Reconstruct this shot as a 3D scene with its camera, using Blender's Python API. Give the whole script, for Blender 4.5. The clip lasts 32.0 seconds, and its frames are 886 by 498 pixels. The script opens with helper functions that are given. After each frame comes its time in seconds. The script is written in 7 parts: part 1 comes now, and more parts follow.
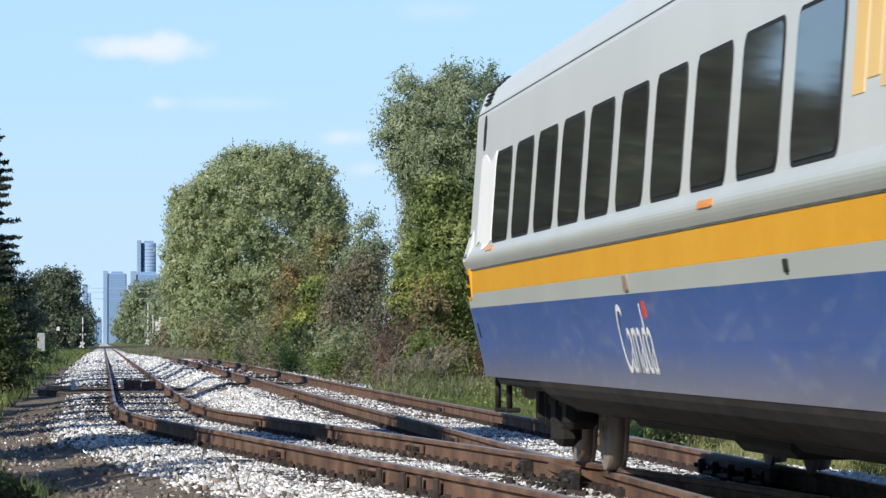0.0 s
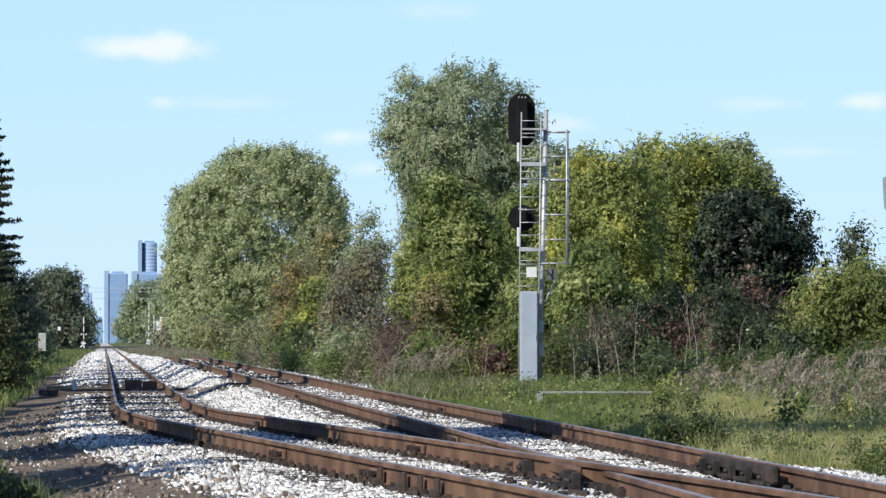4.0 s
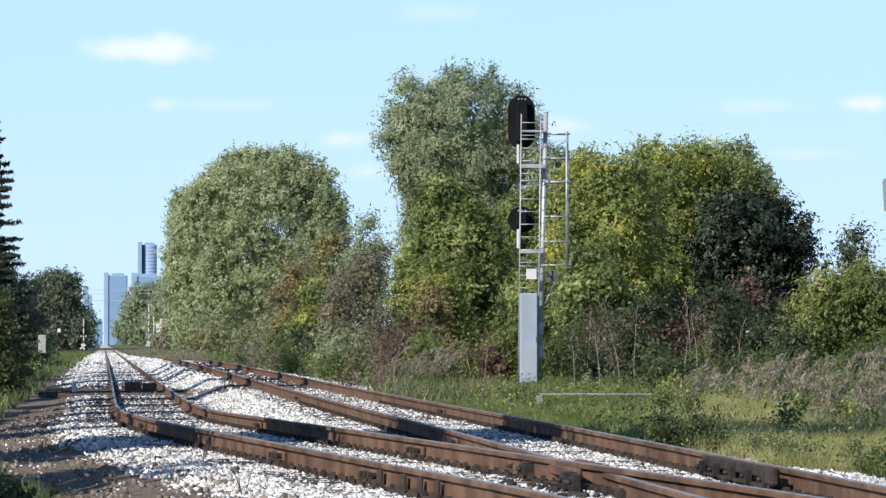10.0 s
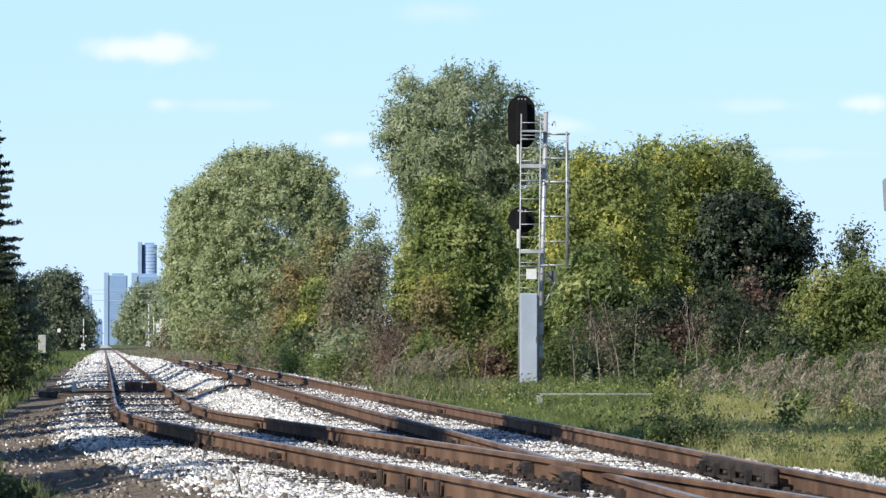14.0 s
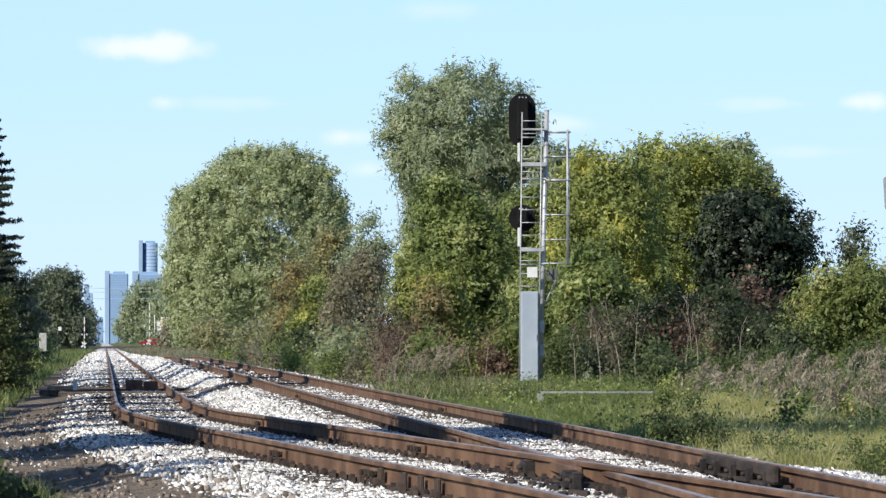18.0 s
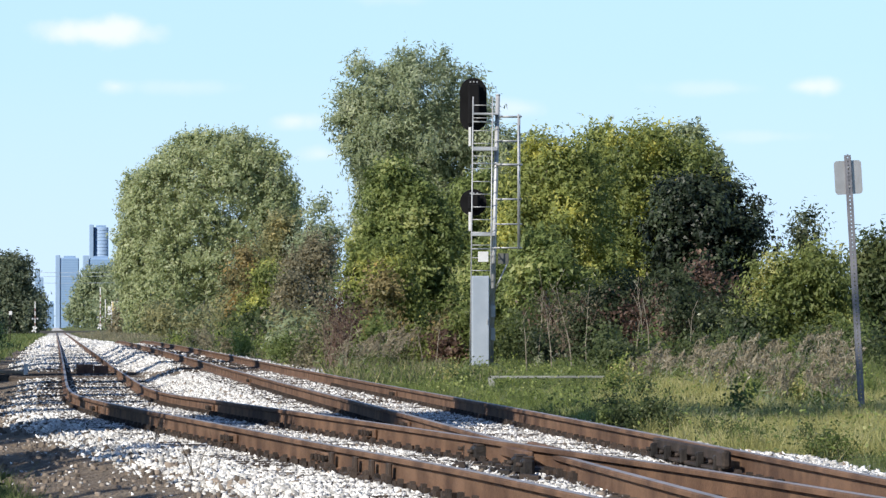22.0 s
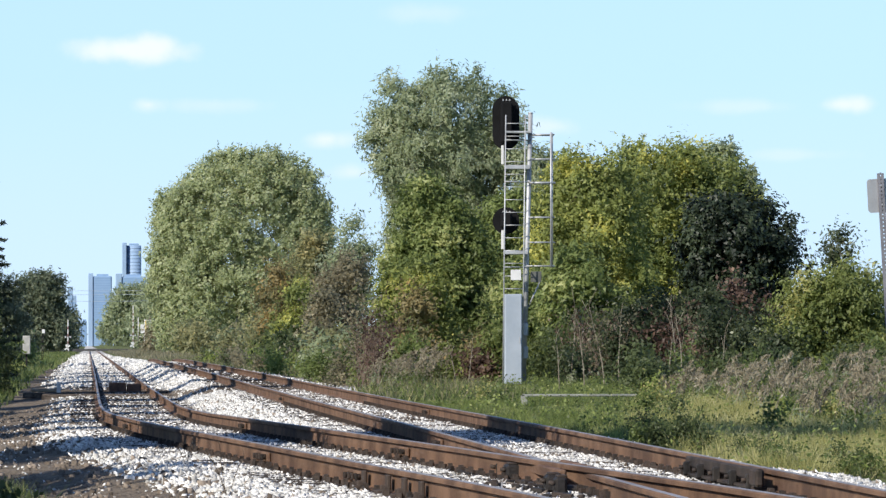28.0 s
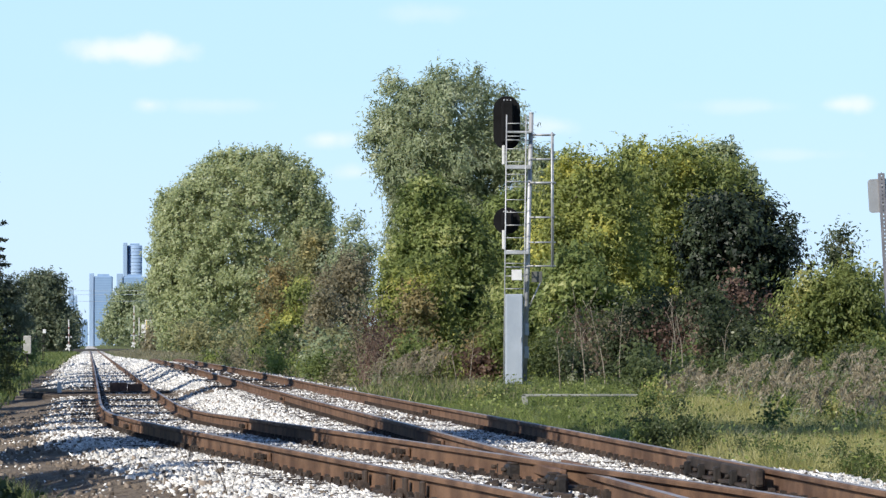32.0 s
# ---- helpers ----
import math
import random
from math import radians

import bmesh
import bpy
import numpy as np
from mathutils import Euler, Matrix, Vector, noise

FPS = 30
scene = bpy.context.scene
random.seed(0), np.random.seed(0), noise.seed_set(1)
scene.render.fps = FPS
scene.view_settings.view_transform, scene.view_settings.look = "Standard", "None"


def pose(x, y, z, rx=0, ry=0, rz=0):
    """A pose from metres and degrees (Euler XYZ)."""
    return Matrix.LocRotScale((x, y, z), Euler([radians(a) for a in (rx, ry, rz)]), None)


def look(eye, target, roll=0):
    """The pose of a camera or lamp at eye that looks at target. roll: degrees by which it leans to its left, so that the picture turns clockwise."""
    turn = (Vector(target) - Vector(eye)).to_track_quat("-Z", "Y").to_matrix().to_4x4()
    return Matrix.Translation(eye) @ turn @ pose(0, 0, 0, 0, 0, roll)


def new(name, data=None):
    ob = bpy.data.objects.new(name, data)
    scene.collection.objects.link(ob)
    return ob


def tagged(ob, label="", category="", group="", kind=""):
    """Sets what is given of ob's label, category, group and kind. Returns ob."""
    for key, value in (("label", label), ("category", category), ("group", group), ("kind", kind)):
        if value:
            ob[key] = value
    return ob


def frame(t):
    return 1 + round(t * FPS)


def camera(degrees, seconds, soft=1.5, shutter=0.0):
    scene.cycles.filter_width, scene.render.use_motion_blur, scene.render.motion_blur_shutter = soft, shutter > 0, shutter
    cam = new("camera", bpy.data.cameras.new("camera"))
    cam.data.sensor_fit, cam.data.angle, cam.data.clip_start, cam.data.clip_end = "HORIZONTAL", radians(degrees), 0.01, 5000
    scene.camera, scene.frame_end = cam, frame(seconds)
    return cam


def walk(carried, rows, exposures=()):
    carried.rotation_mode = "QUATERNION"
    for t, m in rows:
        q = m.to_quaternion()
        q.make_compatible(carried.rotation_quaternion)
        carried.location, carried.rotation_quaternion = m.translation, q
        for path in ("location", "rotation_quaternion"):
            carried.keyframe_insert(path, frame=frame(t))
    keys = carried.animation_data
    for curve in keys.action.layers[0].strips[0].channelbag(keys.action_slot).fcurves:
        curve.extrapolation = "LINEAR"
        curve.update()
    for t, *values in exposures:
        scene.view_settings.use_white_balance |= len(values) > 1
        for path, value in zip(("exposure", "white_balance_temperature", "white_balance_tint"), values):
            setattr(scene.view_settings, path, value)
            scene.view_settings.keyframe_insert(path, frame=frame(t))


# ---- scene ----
DEGREES = 10.540
EYE = (0.0, 0.0, 1.10)
# seconds, turn to the right of the line of the track, tilt upwards
TURNS = [
    (0.0, 4.054, 1.105),
    (0.5, 4.044, 1.146),
    (1.0, 4.055, 1.115),
    (1.5, 4.054, 1.146),
    (2.0, 4.034, 1.115),
    (2.5, 4.034, 1.105),
    (3.0, 4.044, 1.126),
    (3.5, 4.044, 1.115),
    (5.5, 4.034, 1.095),
    (6.0, 4.044, 1.105),
    (6.5, 4.054, 1.115),
    (7.0, 4.044, 1.084),
    (7.5, 4.044, 1.115),
    (8.0, 4.054, 1.115),
    (8.5, 4.044, 1.105),
    (9.0, 4.044, 1.126),
    (9.5, 4.044, 1.105),
    (10.0, 4.044, 1.126),
    (10.5, 4.044, 1.115),
    (11.0, 4.044, 1.084),
    (11.5, 4.044, 1.105),
    (12.0, 4.054, 1.095),
    (12.5, 4.044, 1.105),
    (13.0, 4.044, 1.115),
    (13.5, 4.044, 1.115),
    (14.0, 4.044, 1.126),
    (14.5, 4.044, 1.115),
    (16.5, 4.044, 1.105),
    (17.0, 4.044, 1.105),
    (17.5, 4.044, 1.115),
    (18.0, 4.034, 1.105),
    (18.5, 4.078, 1.078),
    (19.0, 4.199, 1.146),
    (19.5, 4.229, 1.146),
    (20.0, 4.229, 1.146),
    (20.5, 4.394, 1.126),
    (21.0, 4.670, 1.126),
    (21.5, 4.690, 1.022),
    (22.0, 4.619, 0.919),
    (22.5, 4.537, 0.888),
    (23.0, 4.435, 0.909),
    (23.5, 4.363, 1.002),
    (24.0, 4.321, 1.022),
    (24.5, 4.301, 1.053),
    (25.0, 4.280, 1.095),
    (25.5, 4.260, 1.095),
    (27.5, 4.229, 1.146),
    (28.0, 4.229, 1.136),
    (28.5, 4.219, 1.146),
    (29.0, 4.219, 1.115),
    (29.5, 4.240, 1.126),
    (30.0, 4.229, 1.146),
    (30.5, 4.219, 1.126),
    (31.0, 4.229, 1.146),
    (31.5, 4.219, 1.136),
    (32.0, 4.219, 1.136),
]
cam = camera(DEGREES, 32.0, soft=1.4, shutter=0.12)
EXPOSURES = [(0.0, -0.08, 6250, 10), (1.0, -0.05, 6250, 10), (3.5, 0.02, 6300, 10), (9.0, 0.06, 6320, 10), (13.0, 0.1, 6400, 10), (18.0, 0.1, 6500, 10), (32.0, 0.1, 6500, 10)]
walk(cam, [(t, pose(*EYE, 90 + up, 0, -turn)) for t, turn, up in TURNS], EXPOSURES)

# ---- light ----
SUN_UP = 33.0
world = bpy.data.worlds.new("sky")
scene.world = world
world.use_nodes = True
wn, wl = world.node_tree.nodes, world.node_tree.links
sky = wn.new("ShaderNodeTexSky")
sky.sky_type, sky.sun_disc = "NISHITA", False
sky.sun_elevation, sky.sun_rotation = radians(SUN_UP), radians(224)
sky.air_density, sky.dust_density, sky.ozone_density = 1.0, 0.15, 2.0
wn["Background"].inputs[1].default_value = 0.112


def world_clouds():
    """Thin fair-weather clouds over the open sky: a few soft puffs, broken up by noise."""
    co = wn.new("ShaderNodeTexCoord")
    warp = wn.new("ShaderNodeTexNoise")
    warp.inputs["Scale"].default_value, warp.inputs["Detail"].default_value = 90, 6
    wl.new(co.outputs["Generated"], warp.inputs["Vector"])
    total = None
    for bearing, up, wide, high, strong in CLOUDS:
        c = Vector((math.sin(radians(bearing)), math.cos(radians(bearing)), math.tan(radians(up)))).normalized()
        mp = wn.new("ShaderNodeMapping")
        mp.vector_type = "POINT"
        s = (1 / radians(wide), 1 / radians(wide), 1 / radians(high))
        mp.inputs["Scale"].default_value = s
        mp.inputs["Location"].default_value = tuple(-a * b for a, b in zip(c, s))
        wl.new(co.outputs["Generated"], mp.inputs["Vector"])
        ln = wn.new("ShaderNodeVectorMath")
        ln.operation = "LENGTH"
        wl.new(mp.outputs[0], ln.inputs[0])
        ad = wn.new("ShaderNodeMath")
        ad.operation = "MULTIPLY_ADD"
        ad.inputs[1].default_value, ad.inputs[2].default_value = 2.2, -1.1
        wl.new(warp.outputs[0], ad.inputs[0])
        sm = wn.new("ShaderNodeMath")
        sm.operation = "ADD"
        wl.new(ln.outputs["Value"], sm.inputs[0])
        wl.new(ad.outputs[0], sm.inputs[1])
        mr = wn.new("ShaderNodeMapRange")
        mr.interpolation_type = "SMOOTHSTEP"
        for k, v in enumerate((-0.05, 1.2, strong * 0.88, 0.0)):
            mr.inputs[k + 1].default_value = v
        wl.new(sm.outputs[0], mr.inputs[0])
        if total is None:
            total = mr.outputs[0]
        else:
            mx = wn.new("ShaderNodeMath")
            mx.operation = "MAXIMUM"
            wl.new(total, mx.inputs[0])
            wl.new(mr.outputs[0], mx.inputs[1])
            total = mx.outputs[0]
    tint = wn.new("ShaderNodeMix")
    tint.data_type, tint.blend_type = "RGBA", "MULTIPLY"
    tint.inputs["Factor"].default_value, tint.inputs["B"].default_value = 1.0, (0.83, 0.95, 1.15, 1)
    wl.new(sky.outputs[0], tint.inputs["A"])
    # pale haze towards the horizon
    sp = wn.new("ShaderNodeSeparateXYZ")
    wl.new(co.outputs["Generated"], sp.inputs[0])
    hz = wn.new("ShaderNodeMapRange")
    for k, v in enumerate((0.0, 0.26, 0.97, 0.0)):
        hz.inputs[k + 1].default_value = v
    wl.new(sp.outputs["Z"], hz.inputs[0])
    haze = wn.new("ShaderNodeMix")
    haze.data_type = "RGBA"
    wl.new(hz.outputs[0], haze.inputs["Factor"])
    wl.new(tint.outputs["Result"], haze.inputs["A"])
    # the lowest degrees are paler still
    lo = wn.new("ShaderNodeMapRange")
    for k, v in enumerate((0.0, 0.055, 0.55, 0.0)):
        lo.inputs[k + 1].default_value = v
    wl.new(sp.outputs["Z"], lo.inputs[0])
    pale = wn.new("ShaderNodeMix")
    pale.data_type = "RGBA"
    wl.new(lo.outputs[0], pale.inputs["Factor"])
    pale.inputs["A"].default_value, pale.inputs["B"].default_value = (4.75, 7.3, 9.8, 1), (6.8, 7.95, 9.9, 1)
    wl.new(pale.outputs["Result"], haze.inputs["B"])
    mix = wn.new("ShaderNodeMix")
    mix.data_type = "RGBA"
    wl.new(total, mix.inputs["Factor"])
    wl.new(haze.outputs["Result"], mix.inputs["A"])
    mix.inputs["B"].default_value = (8.6, 8.8, 9.2, 1)
    wl.new(mix.outputs["Result"], wn["Background"].inputs[0])


# bearing from the track's line, height (degrees), half width, half height, density
CLOUDS = [(0.55, 3.50, 0.75, 0.16, 0.9), (0.75, 3.52, 0.42, 0.20, 0.9), (0.72, 2.85, 0.26, 0.12, 0.65), (1.5, 2.85, 0.7, 0.10, 0.25),
          (2.85, 2.45, 0.30, 0.12, 0.7), (3.15, 2.05, 0.3, 0.11, 0.45), (5.55, 2.60, 0.4, 0.14, 0.5), (9.0, 2.85, 0.42, 0.11, 0.75),
          (7.9, 2.83, 0.8, 0.1, 0.3), (4.0, 3.95, 0.6, 0.12, 0.25), (8.4, 2.25, 0.6, 0.08, 0.25), (12.0, 4.5, 1.2, 0.3, 0.6), (-3.0, 4.2, 1.0, 0.25, 0.6)]
world_clouds()
sun = new("sun", bpy.data.lights.new("sun", "SUN"))
sun.data.energy, sun.data.angle, sun.data.color = 5.6, radians(0.55), (1.0, 0.935, 0.83)
sun.matrix_world = look((-42, -43, 60 * math.tan(radians(SUN_UP))), (0, 0, 0))


# ---- materials ----
def material(name, a, b, scale=4.0, rough=0.8, metal=0.0, bump=0.0, fine=60.0, spec=0.4, per="none", spread=0.25, c=None):
    """Two colours mixed by noise at a large and a fine scale, with relief; per: brightness changes by object or island."""
    m = bpy.data.materials.new(name)
    m.use_nodes = True
    n, l = m.node_tree.nodes, m.node_tree.links
    p = n["Principled BSDF"]
    co = n.new("ShaderNodeTexCoord")
    big, small = n.new("ShaderNodeTexNoise"), n.new("ShaderNodeTexNoise")
    big.inputs["Scale"].default_value, big.inputs["Detail"].default_value = scale, 5
    small.inputs["Scale"].default_value, small.inputs["Detail"].default_value = fine, 4
    for t in (big, small):
        l.new(co.outputs["Object"], t.inputs["Vector"])
    add = n.new("ShaderNodeMath")
    add.operation = "MULTIPLY_ADD"
    add.inputs[1].default_value = 0.45
    l.new(small.outputs[0], add.inputs[0])
    sub = n.new("ShaderNodeMath")
    sub.operation = "SUBTRACT"
    sub.inputs[1].default_value = 0.22
    l.new(big.outputs[0], sub.inputs[0])
    l.new(sub.outputs[0], add.inputs[2])
    ramp = n.new("ShaderNodeValToRGB")
    ramp.color_ramp.elements[0].position, ramp.color_ramp.elements[1].position = 0.35, 0.65
    ramp.color_ramp.elements[0].color, ramp.color_ramp.elements[1].color = (*a, 1), (*b, 1)
    if c:
        e = ramp.color_ramp.elements.new(0.78)
        e.color = (*c, 1)
    l.new(add.outputs[0], ramp.inputs[0])
    out = ramp.outputs[0]
    if per != "none":
        src = n.new("ShaderNodeObjectInfo") if per == "object" else n.new("ShaderNodeNewGeometry")
        val = src.outputs["Random"] if per == "object" else src.outputs["Random Per Island"]
        mr = n.new("ShaderNodeMapRange")
        mr.inputs[3].default_value, mr.inputs[4].default_value = 1 - spread, 1 + spread
        l.new(val, mr.inputs[0])
        hs = n.new("ShaderNodeHueSaturation")
        l.new(mr.outputs[0], hs.inputs["Value"])
        l.new(out, hs.inputs["Color"])
        out = hs.outputs[0]
    l.new(out, p.inputs["Base Color"])
    p.inputs["Roughness"].default_value, p.inputs["Metallic"].default_value = rough, metal
    p.inputs["Specular IOR Level"].default_value = spec
    if bump:
        bp = n.new("ShaderNodeBump")
        bp.inputs["Strength"].default_value, bp.inputs["Distance"].default_value = bump, 0.02
        l.new(small.outputs[0], bp.inputs["Height"])
        l.new(bp.outputs[0], p.inputs["Normal"])
    return m


def leaf_material(name, a, b, c=None, glow=0.5):
    """Leaves: colour by leaf, light passes through in part."""
    m = bpy.data.materials.new(name)
    m.use_nodes = True
    n, l = m.node_tree.nodes, m.node_tree.links
    p = n["Principled BSDF"]
    geo = n.new("ShaderNodeNewGeometry")
    co = n.new("ShaderNodeTexCoord")
    nz = n.new("ShaderNodeTexNoise")
    nz.inputs["Scale"].default_value, nz.inputs["Detail"].default_value = 0.8, 3
    l.new(co.outputs["Object"], nz.inputs["Vector"])
    ad = n.new("ShaderNodeMath")
    ad.operation = "MULTIPLY_ADD"
    ad.inputs[1].default_value = 0.32
    l.new(geo.outputs["Random Per Island"], ad.inputs[0])
    sb = n.new("ShaderNodeMath")
    sb.operation = "MULTIPLY_ADD"
    sb.inputs[1].default_value, sb.inputs[2].default_value = 2.6, -0.92
    l.new(nz.outputs[0], sb.inputs[0])
    l.new(sb.outputs[0], ad.inputs[2])
    ramp = n.new("ShaderNodeValToRGB")
    ramp.color_ramp.elements[0].position, ramp.color_ramp.elements[1].position = 0.15, 0.75
    ramp.color_ramp.elements[0].color, ramp.color_ramp.elements[1].color = (*a, 1), (*b, 1)
    if c:
        ramp.color_ramp.elements.new(0.92).color = (*c, 1)
    l.new(ad.outputs[0], ramp.inputs[0])
    l.new(ramp.outputs[0], p.inputs["Base Color"])
    p.inputs["Roughness"].default_value = 0.5
    p.inputs["Specular IOR Level"].default_value = 0.35
    tr = n.new("ShaderNodeBsdfTranslucent")
    l.new(ramp.outputs[0], tr.inputs["Color"])
    mx = n.new("ShaderNodeMixShader")
    mx.inputs[0].default_value = glow
    l.new(p.outputs[0], mx.inputs[1])
    l.new(tr.outputs[0], mx.inputs[2])
    l.new(mx.outputs[0], n["Material Output"].inputs[0])
    return m


M = {}
M["stone"] = material("limestone", (0.42, 0.41, 0.39), (0.72, 0.71, 0.685), 5, 0.9, 0, 0.3, 40, 0.3, "island", 0.5)
M["rust"] = material("rusty steel", (0.092, 0.052, 0.034), (0.222, 0.132, 0.083), 2, 0.75, 0.2, 0.3, 50, 0.4)
M["railhead"] = material("worn rail head", (0.24, 0.215, 0.21), (0.36, 0.33, 0.33), 2, 0.5, 0.3, 0.05, 40)
M["iron"] = material("oily dark iron", (0.018, 0.0135, 0.011), (0.060, 0.043, 0.034), 3, 0.75, 0.1, 0.3, 40)
M["grease"] = material("black greased iron", (0.008, 0.007, 0.007), (0.030, 0.025, 0.022), 3, 0.6, 0.1, 0.3, 40)
M["tie"] = material("weathered creosoted wood", (0.03, 0.024, 0.02), (0.10, 0.08, 0.065), 5, 0.9, 0, 0.5, 40, 0.3, "object", 0.3)
M["bark"] = material("bark", (0.05, 0.038, 0.028), (0.13, 0.105, 0.08), 4, 0.95, 0, 0.6, 30)
M["galv"] = material("galvanised steel", (0.34, 0.35, 0.36), (0.48, 0.49, 0.50), 3, 0.5, 0.4, 0.05, 60)
M["cabinet"] = material("grey painted steel", (0.30, 0.345, 0.40), (0.36, 0.405, 0.46), 2, 0.5, 0.1, 0.03, 50)
M["dull_steel"] = material("dull weathered steel", (0.075, 0.08, 0.075), (0.13, 0.135, 0.125), 3, 0.7, 0.2, 0.05, 50)
M["black"] = material("matt black paint", (0.004, 0.004, 0.0045), (0.008, 0.008, 0.009), 3, 0.85, 0, 0.05, 50, 0.2)
M["concrete"] = material("concrete", (0.26, 0.26, 0.245), (0.40, 0.395, 0.37), 3, 0.9, 0, 0.3, 50)
M["old_concrete"] = material("lichen-grey concrete", (0.15, 0.16, 0.14), (0.27, 0.275, 0.245), 3, 0.9, 0, 0.3, 50)
M["white"] = material("white paint", (0.55, 0.55, 0.54), (0.66, 0.66, 0.65), 3, 0.5, 0, 0.05, 50)
M["signback"] = material("bare aluminium", (0.36, 0.365, 0.375), (0.45, 0.45, 0.455), 3, 0.45, 0.5, 0.05, 50)


# ---- mesh helpers ----
def root(name, x=0, y=0, z=0, rz=0):
    ob = new(name)
    ob.empty_display_size = 0.3
    ob.matrix_basis = pose(x, y, z, 0, 0, rz)
    return ob


def part(name, bm, mat, parent=None, label=""):
    """Links a bmesh as one mesh object, under a thing or a part."""
    me = bpy.data.meshes.new(name)
    bm.to_mesh(me)
    bm.free()
    for m in (mat if isinstance(mat, (list, tuple)) else [mat]):
        me.materials.append(m)
    ob = new(name, me)
    if parent:
        ob.parent = parent
    return tagged(ob, label)


def np_mesh(name, verts, faces, mat, parent=None, label="", smooth=False):
    """A mesh object from arrays: verts (n, 3), faces (m, k)."""
    verts, faces = np.asarray(verts, np.float32), np.asarray(faces, np.int32)
    me = bpy.data.meshes.new(name)
    k = faces.shape[1]
    me.vertices.add(len(verts))
    me.vertices.foreach_set("co", verts.ravel())
    me.loops.add(faces.size)
    me.loops.foreach_set("vertex_index", faces.ravel())
    me.polygons.add(len(faces))
    me.polygons.foreach_set("loop_start", np.arange(0, faces.size, k, dtype=np.int32))
    me.polygons.foreach_set("use_smooth", np.full(len(faces), smooth))
    me.update(calc_edges=True)
    me.materials.append(mat)
    ob = new(name, me)
    if parent:
        ob.parent = parent
    return tagged(ob, label)


def box(bm, x, y, z, sx, sy, sz, bevel=0.0, mi=0, rot=None):
    """A box round its centre, with bevelled edges."""
    m = Matrix.Translation((x, y, z)) @ (rot.to_4x4() if rot else Matrix()) @ Matrix.Diagonal((sx, sy, sz, 1))
    geo = bmesh.ops.create_cube(bm, size=1, matrix=m)
    fs = {f for v in geo["verts"] for f in v.link_faces}
    for f in fs:
        f.material_index = mi
    if bevel:
        es = {e for v in geo["verts"] for e in v.link_edges}
        bmesh.ops.bevel(bm, geom=list(es), offset=bevel, segments=1, affect="EDGES", material=mi)
    return bm


def tube(bm, a, b, r0, r1=None, seg=8, mi=0):
    """A tapered round bar from a to b."""
    a, b = Vector(a), Vector(b)
    d = b - a
    m = Matrix.Translation((a + b) / 2) @ d.to_track_quat("Z", "Y").to_matrix().to_4x4()
    geo = bmesh.ops.create_cone(bm, cap_ends=True, segments=seg, radius1=r0, radius2=r0 if r1 is None else r1, depth=d.length, matrix=m)
    for v in geo["verts"]:
        for f in v.link_faces:
            f.material_index = mi
            f.smooth = len(f.verts) == 4
    return bm


def stem_tube(bm, pts, r0, r1, seg=5):
    """One bent, tapering stem through the points."""
    rings = []
    for k, p in enumerate(pts):
        d = (pts[min(k + 1, len(pts) - 1)] - pts[max(k - 1, 0)]).to_track_quat("Z", "Y").to_matrix()
        r = r0 + (r1 - r0) * k / (len(pts) - 1)
        rings.append([bm.verts.new(p + d @ Vector((r * math.cos(a * 6.283 / seg), r * math.sin(a * 6.283 / seg), 0))) for a in range(seg)])
    for lo, hi in zip(rings, rings[1:]):
        for a in range(seg):
            bm.faces.new((lo[a], lo[(a + 1) % seg], hi[(a + 1) % seg], hi[a]))
    bm.faces.new(rings[-1])
    bm.faces.new(rings[0][::-1])
    return bm


def sweep(profile, path, mat, name, parent=None, label="", closed=True):
    """A profile (across, up) drawn along a path of (x, y, z), square to it in plan."""
    path = np.asarray(path, float)
    d = np.gradient(path[:, :2], axis=0)
    d /= np.linalg.norm(d, axis=1)[:, None]
    side = np.stack([d[:, 1], -d[:, 0]], 1)
    pr = np.asarray(profile, float)
    n, k = len(path), len(pr)
    v = np.zeros((n, k, 3))
    v[:, :, :2] = path[:, None, :2] + side[:, None, :] * pr[None, :, :1]
    v[:, :, 2] = path[:, None, 2] + pr[None, :, 1]
    i, j = np.meshgrid(np.arange(n - 1), np.arange(k if closed else k - 1), indexing="ij")
    j2 = (j + 1) % k
    f = np.stack([i * k + j, i * k + j2, (i + 1) * k + j2, (i + 1) * k + j], -1).reshape(-1, 4)
    return np_mesh(name, v.reshape(-1, 3), f, mat, parent, label)


# ---- lie of the land and the lines ----
A_Y = [-700, 0, 15, 28, 31, 33.5, 35.6, 38.6, 42.7, 46.4, 51, 54.6, 62, 73, 84, 94, 107, 144, 191, 291, 4000]
A_X = [4.45, 4.45, 4.25, 3.53, 3.37, 3.17, 2.97, 2.71, 2.37, 2.09, 1.76, 1.52, 1.27, 1.09, 1.03, 1.0, 1.0, 1.02, 1.04, 1.05, 1.05]
A_H = [0.17, 0.17, 0.17, 0.18, 0.18, 0.18, 0.18, 0.19, 0.2, 0.2, 0.2, 0.19, 0.15, 0.05, -0.04, -0.09, -0.11, -0.14, -0.13, -0.12, -0.12]
B_X = 4.50
B_Y = [-700, 30, 45, 55, 80, 110, 143, 186, 260, 285, 330, 4000]
B_H = [0.13, 0.13, 0.15, 0.16, 0.16, 0.18, 0.22, 0.26, 0.28, 0.24, -0.12, -0.12]


def smooth_interp(y, ys, vs, r=3.0):
    """Linear between the given places, with its bends rounded over r metres either way."""
    y = np.asarray(y, float)
    return sum(np.interp(y + o * r, ys, vs) for o in (-1, -0.5, 0, 0.5, 1)) / 5


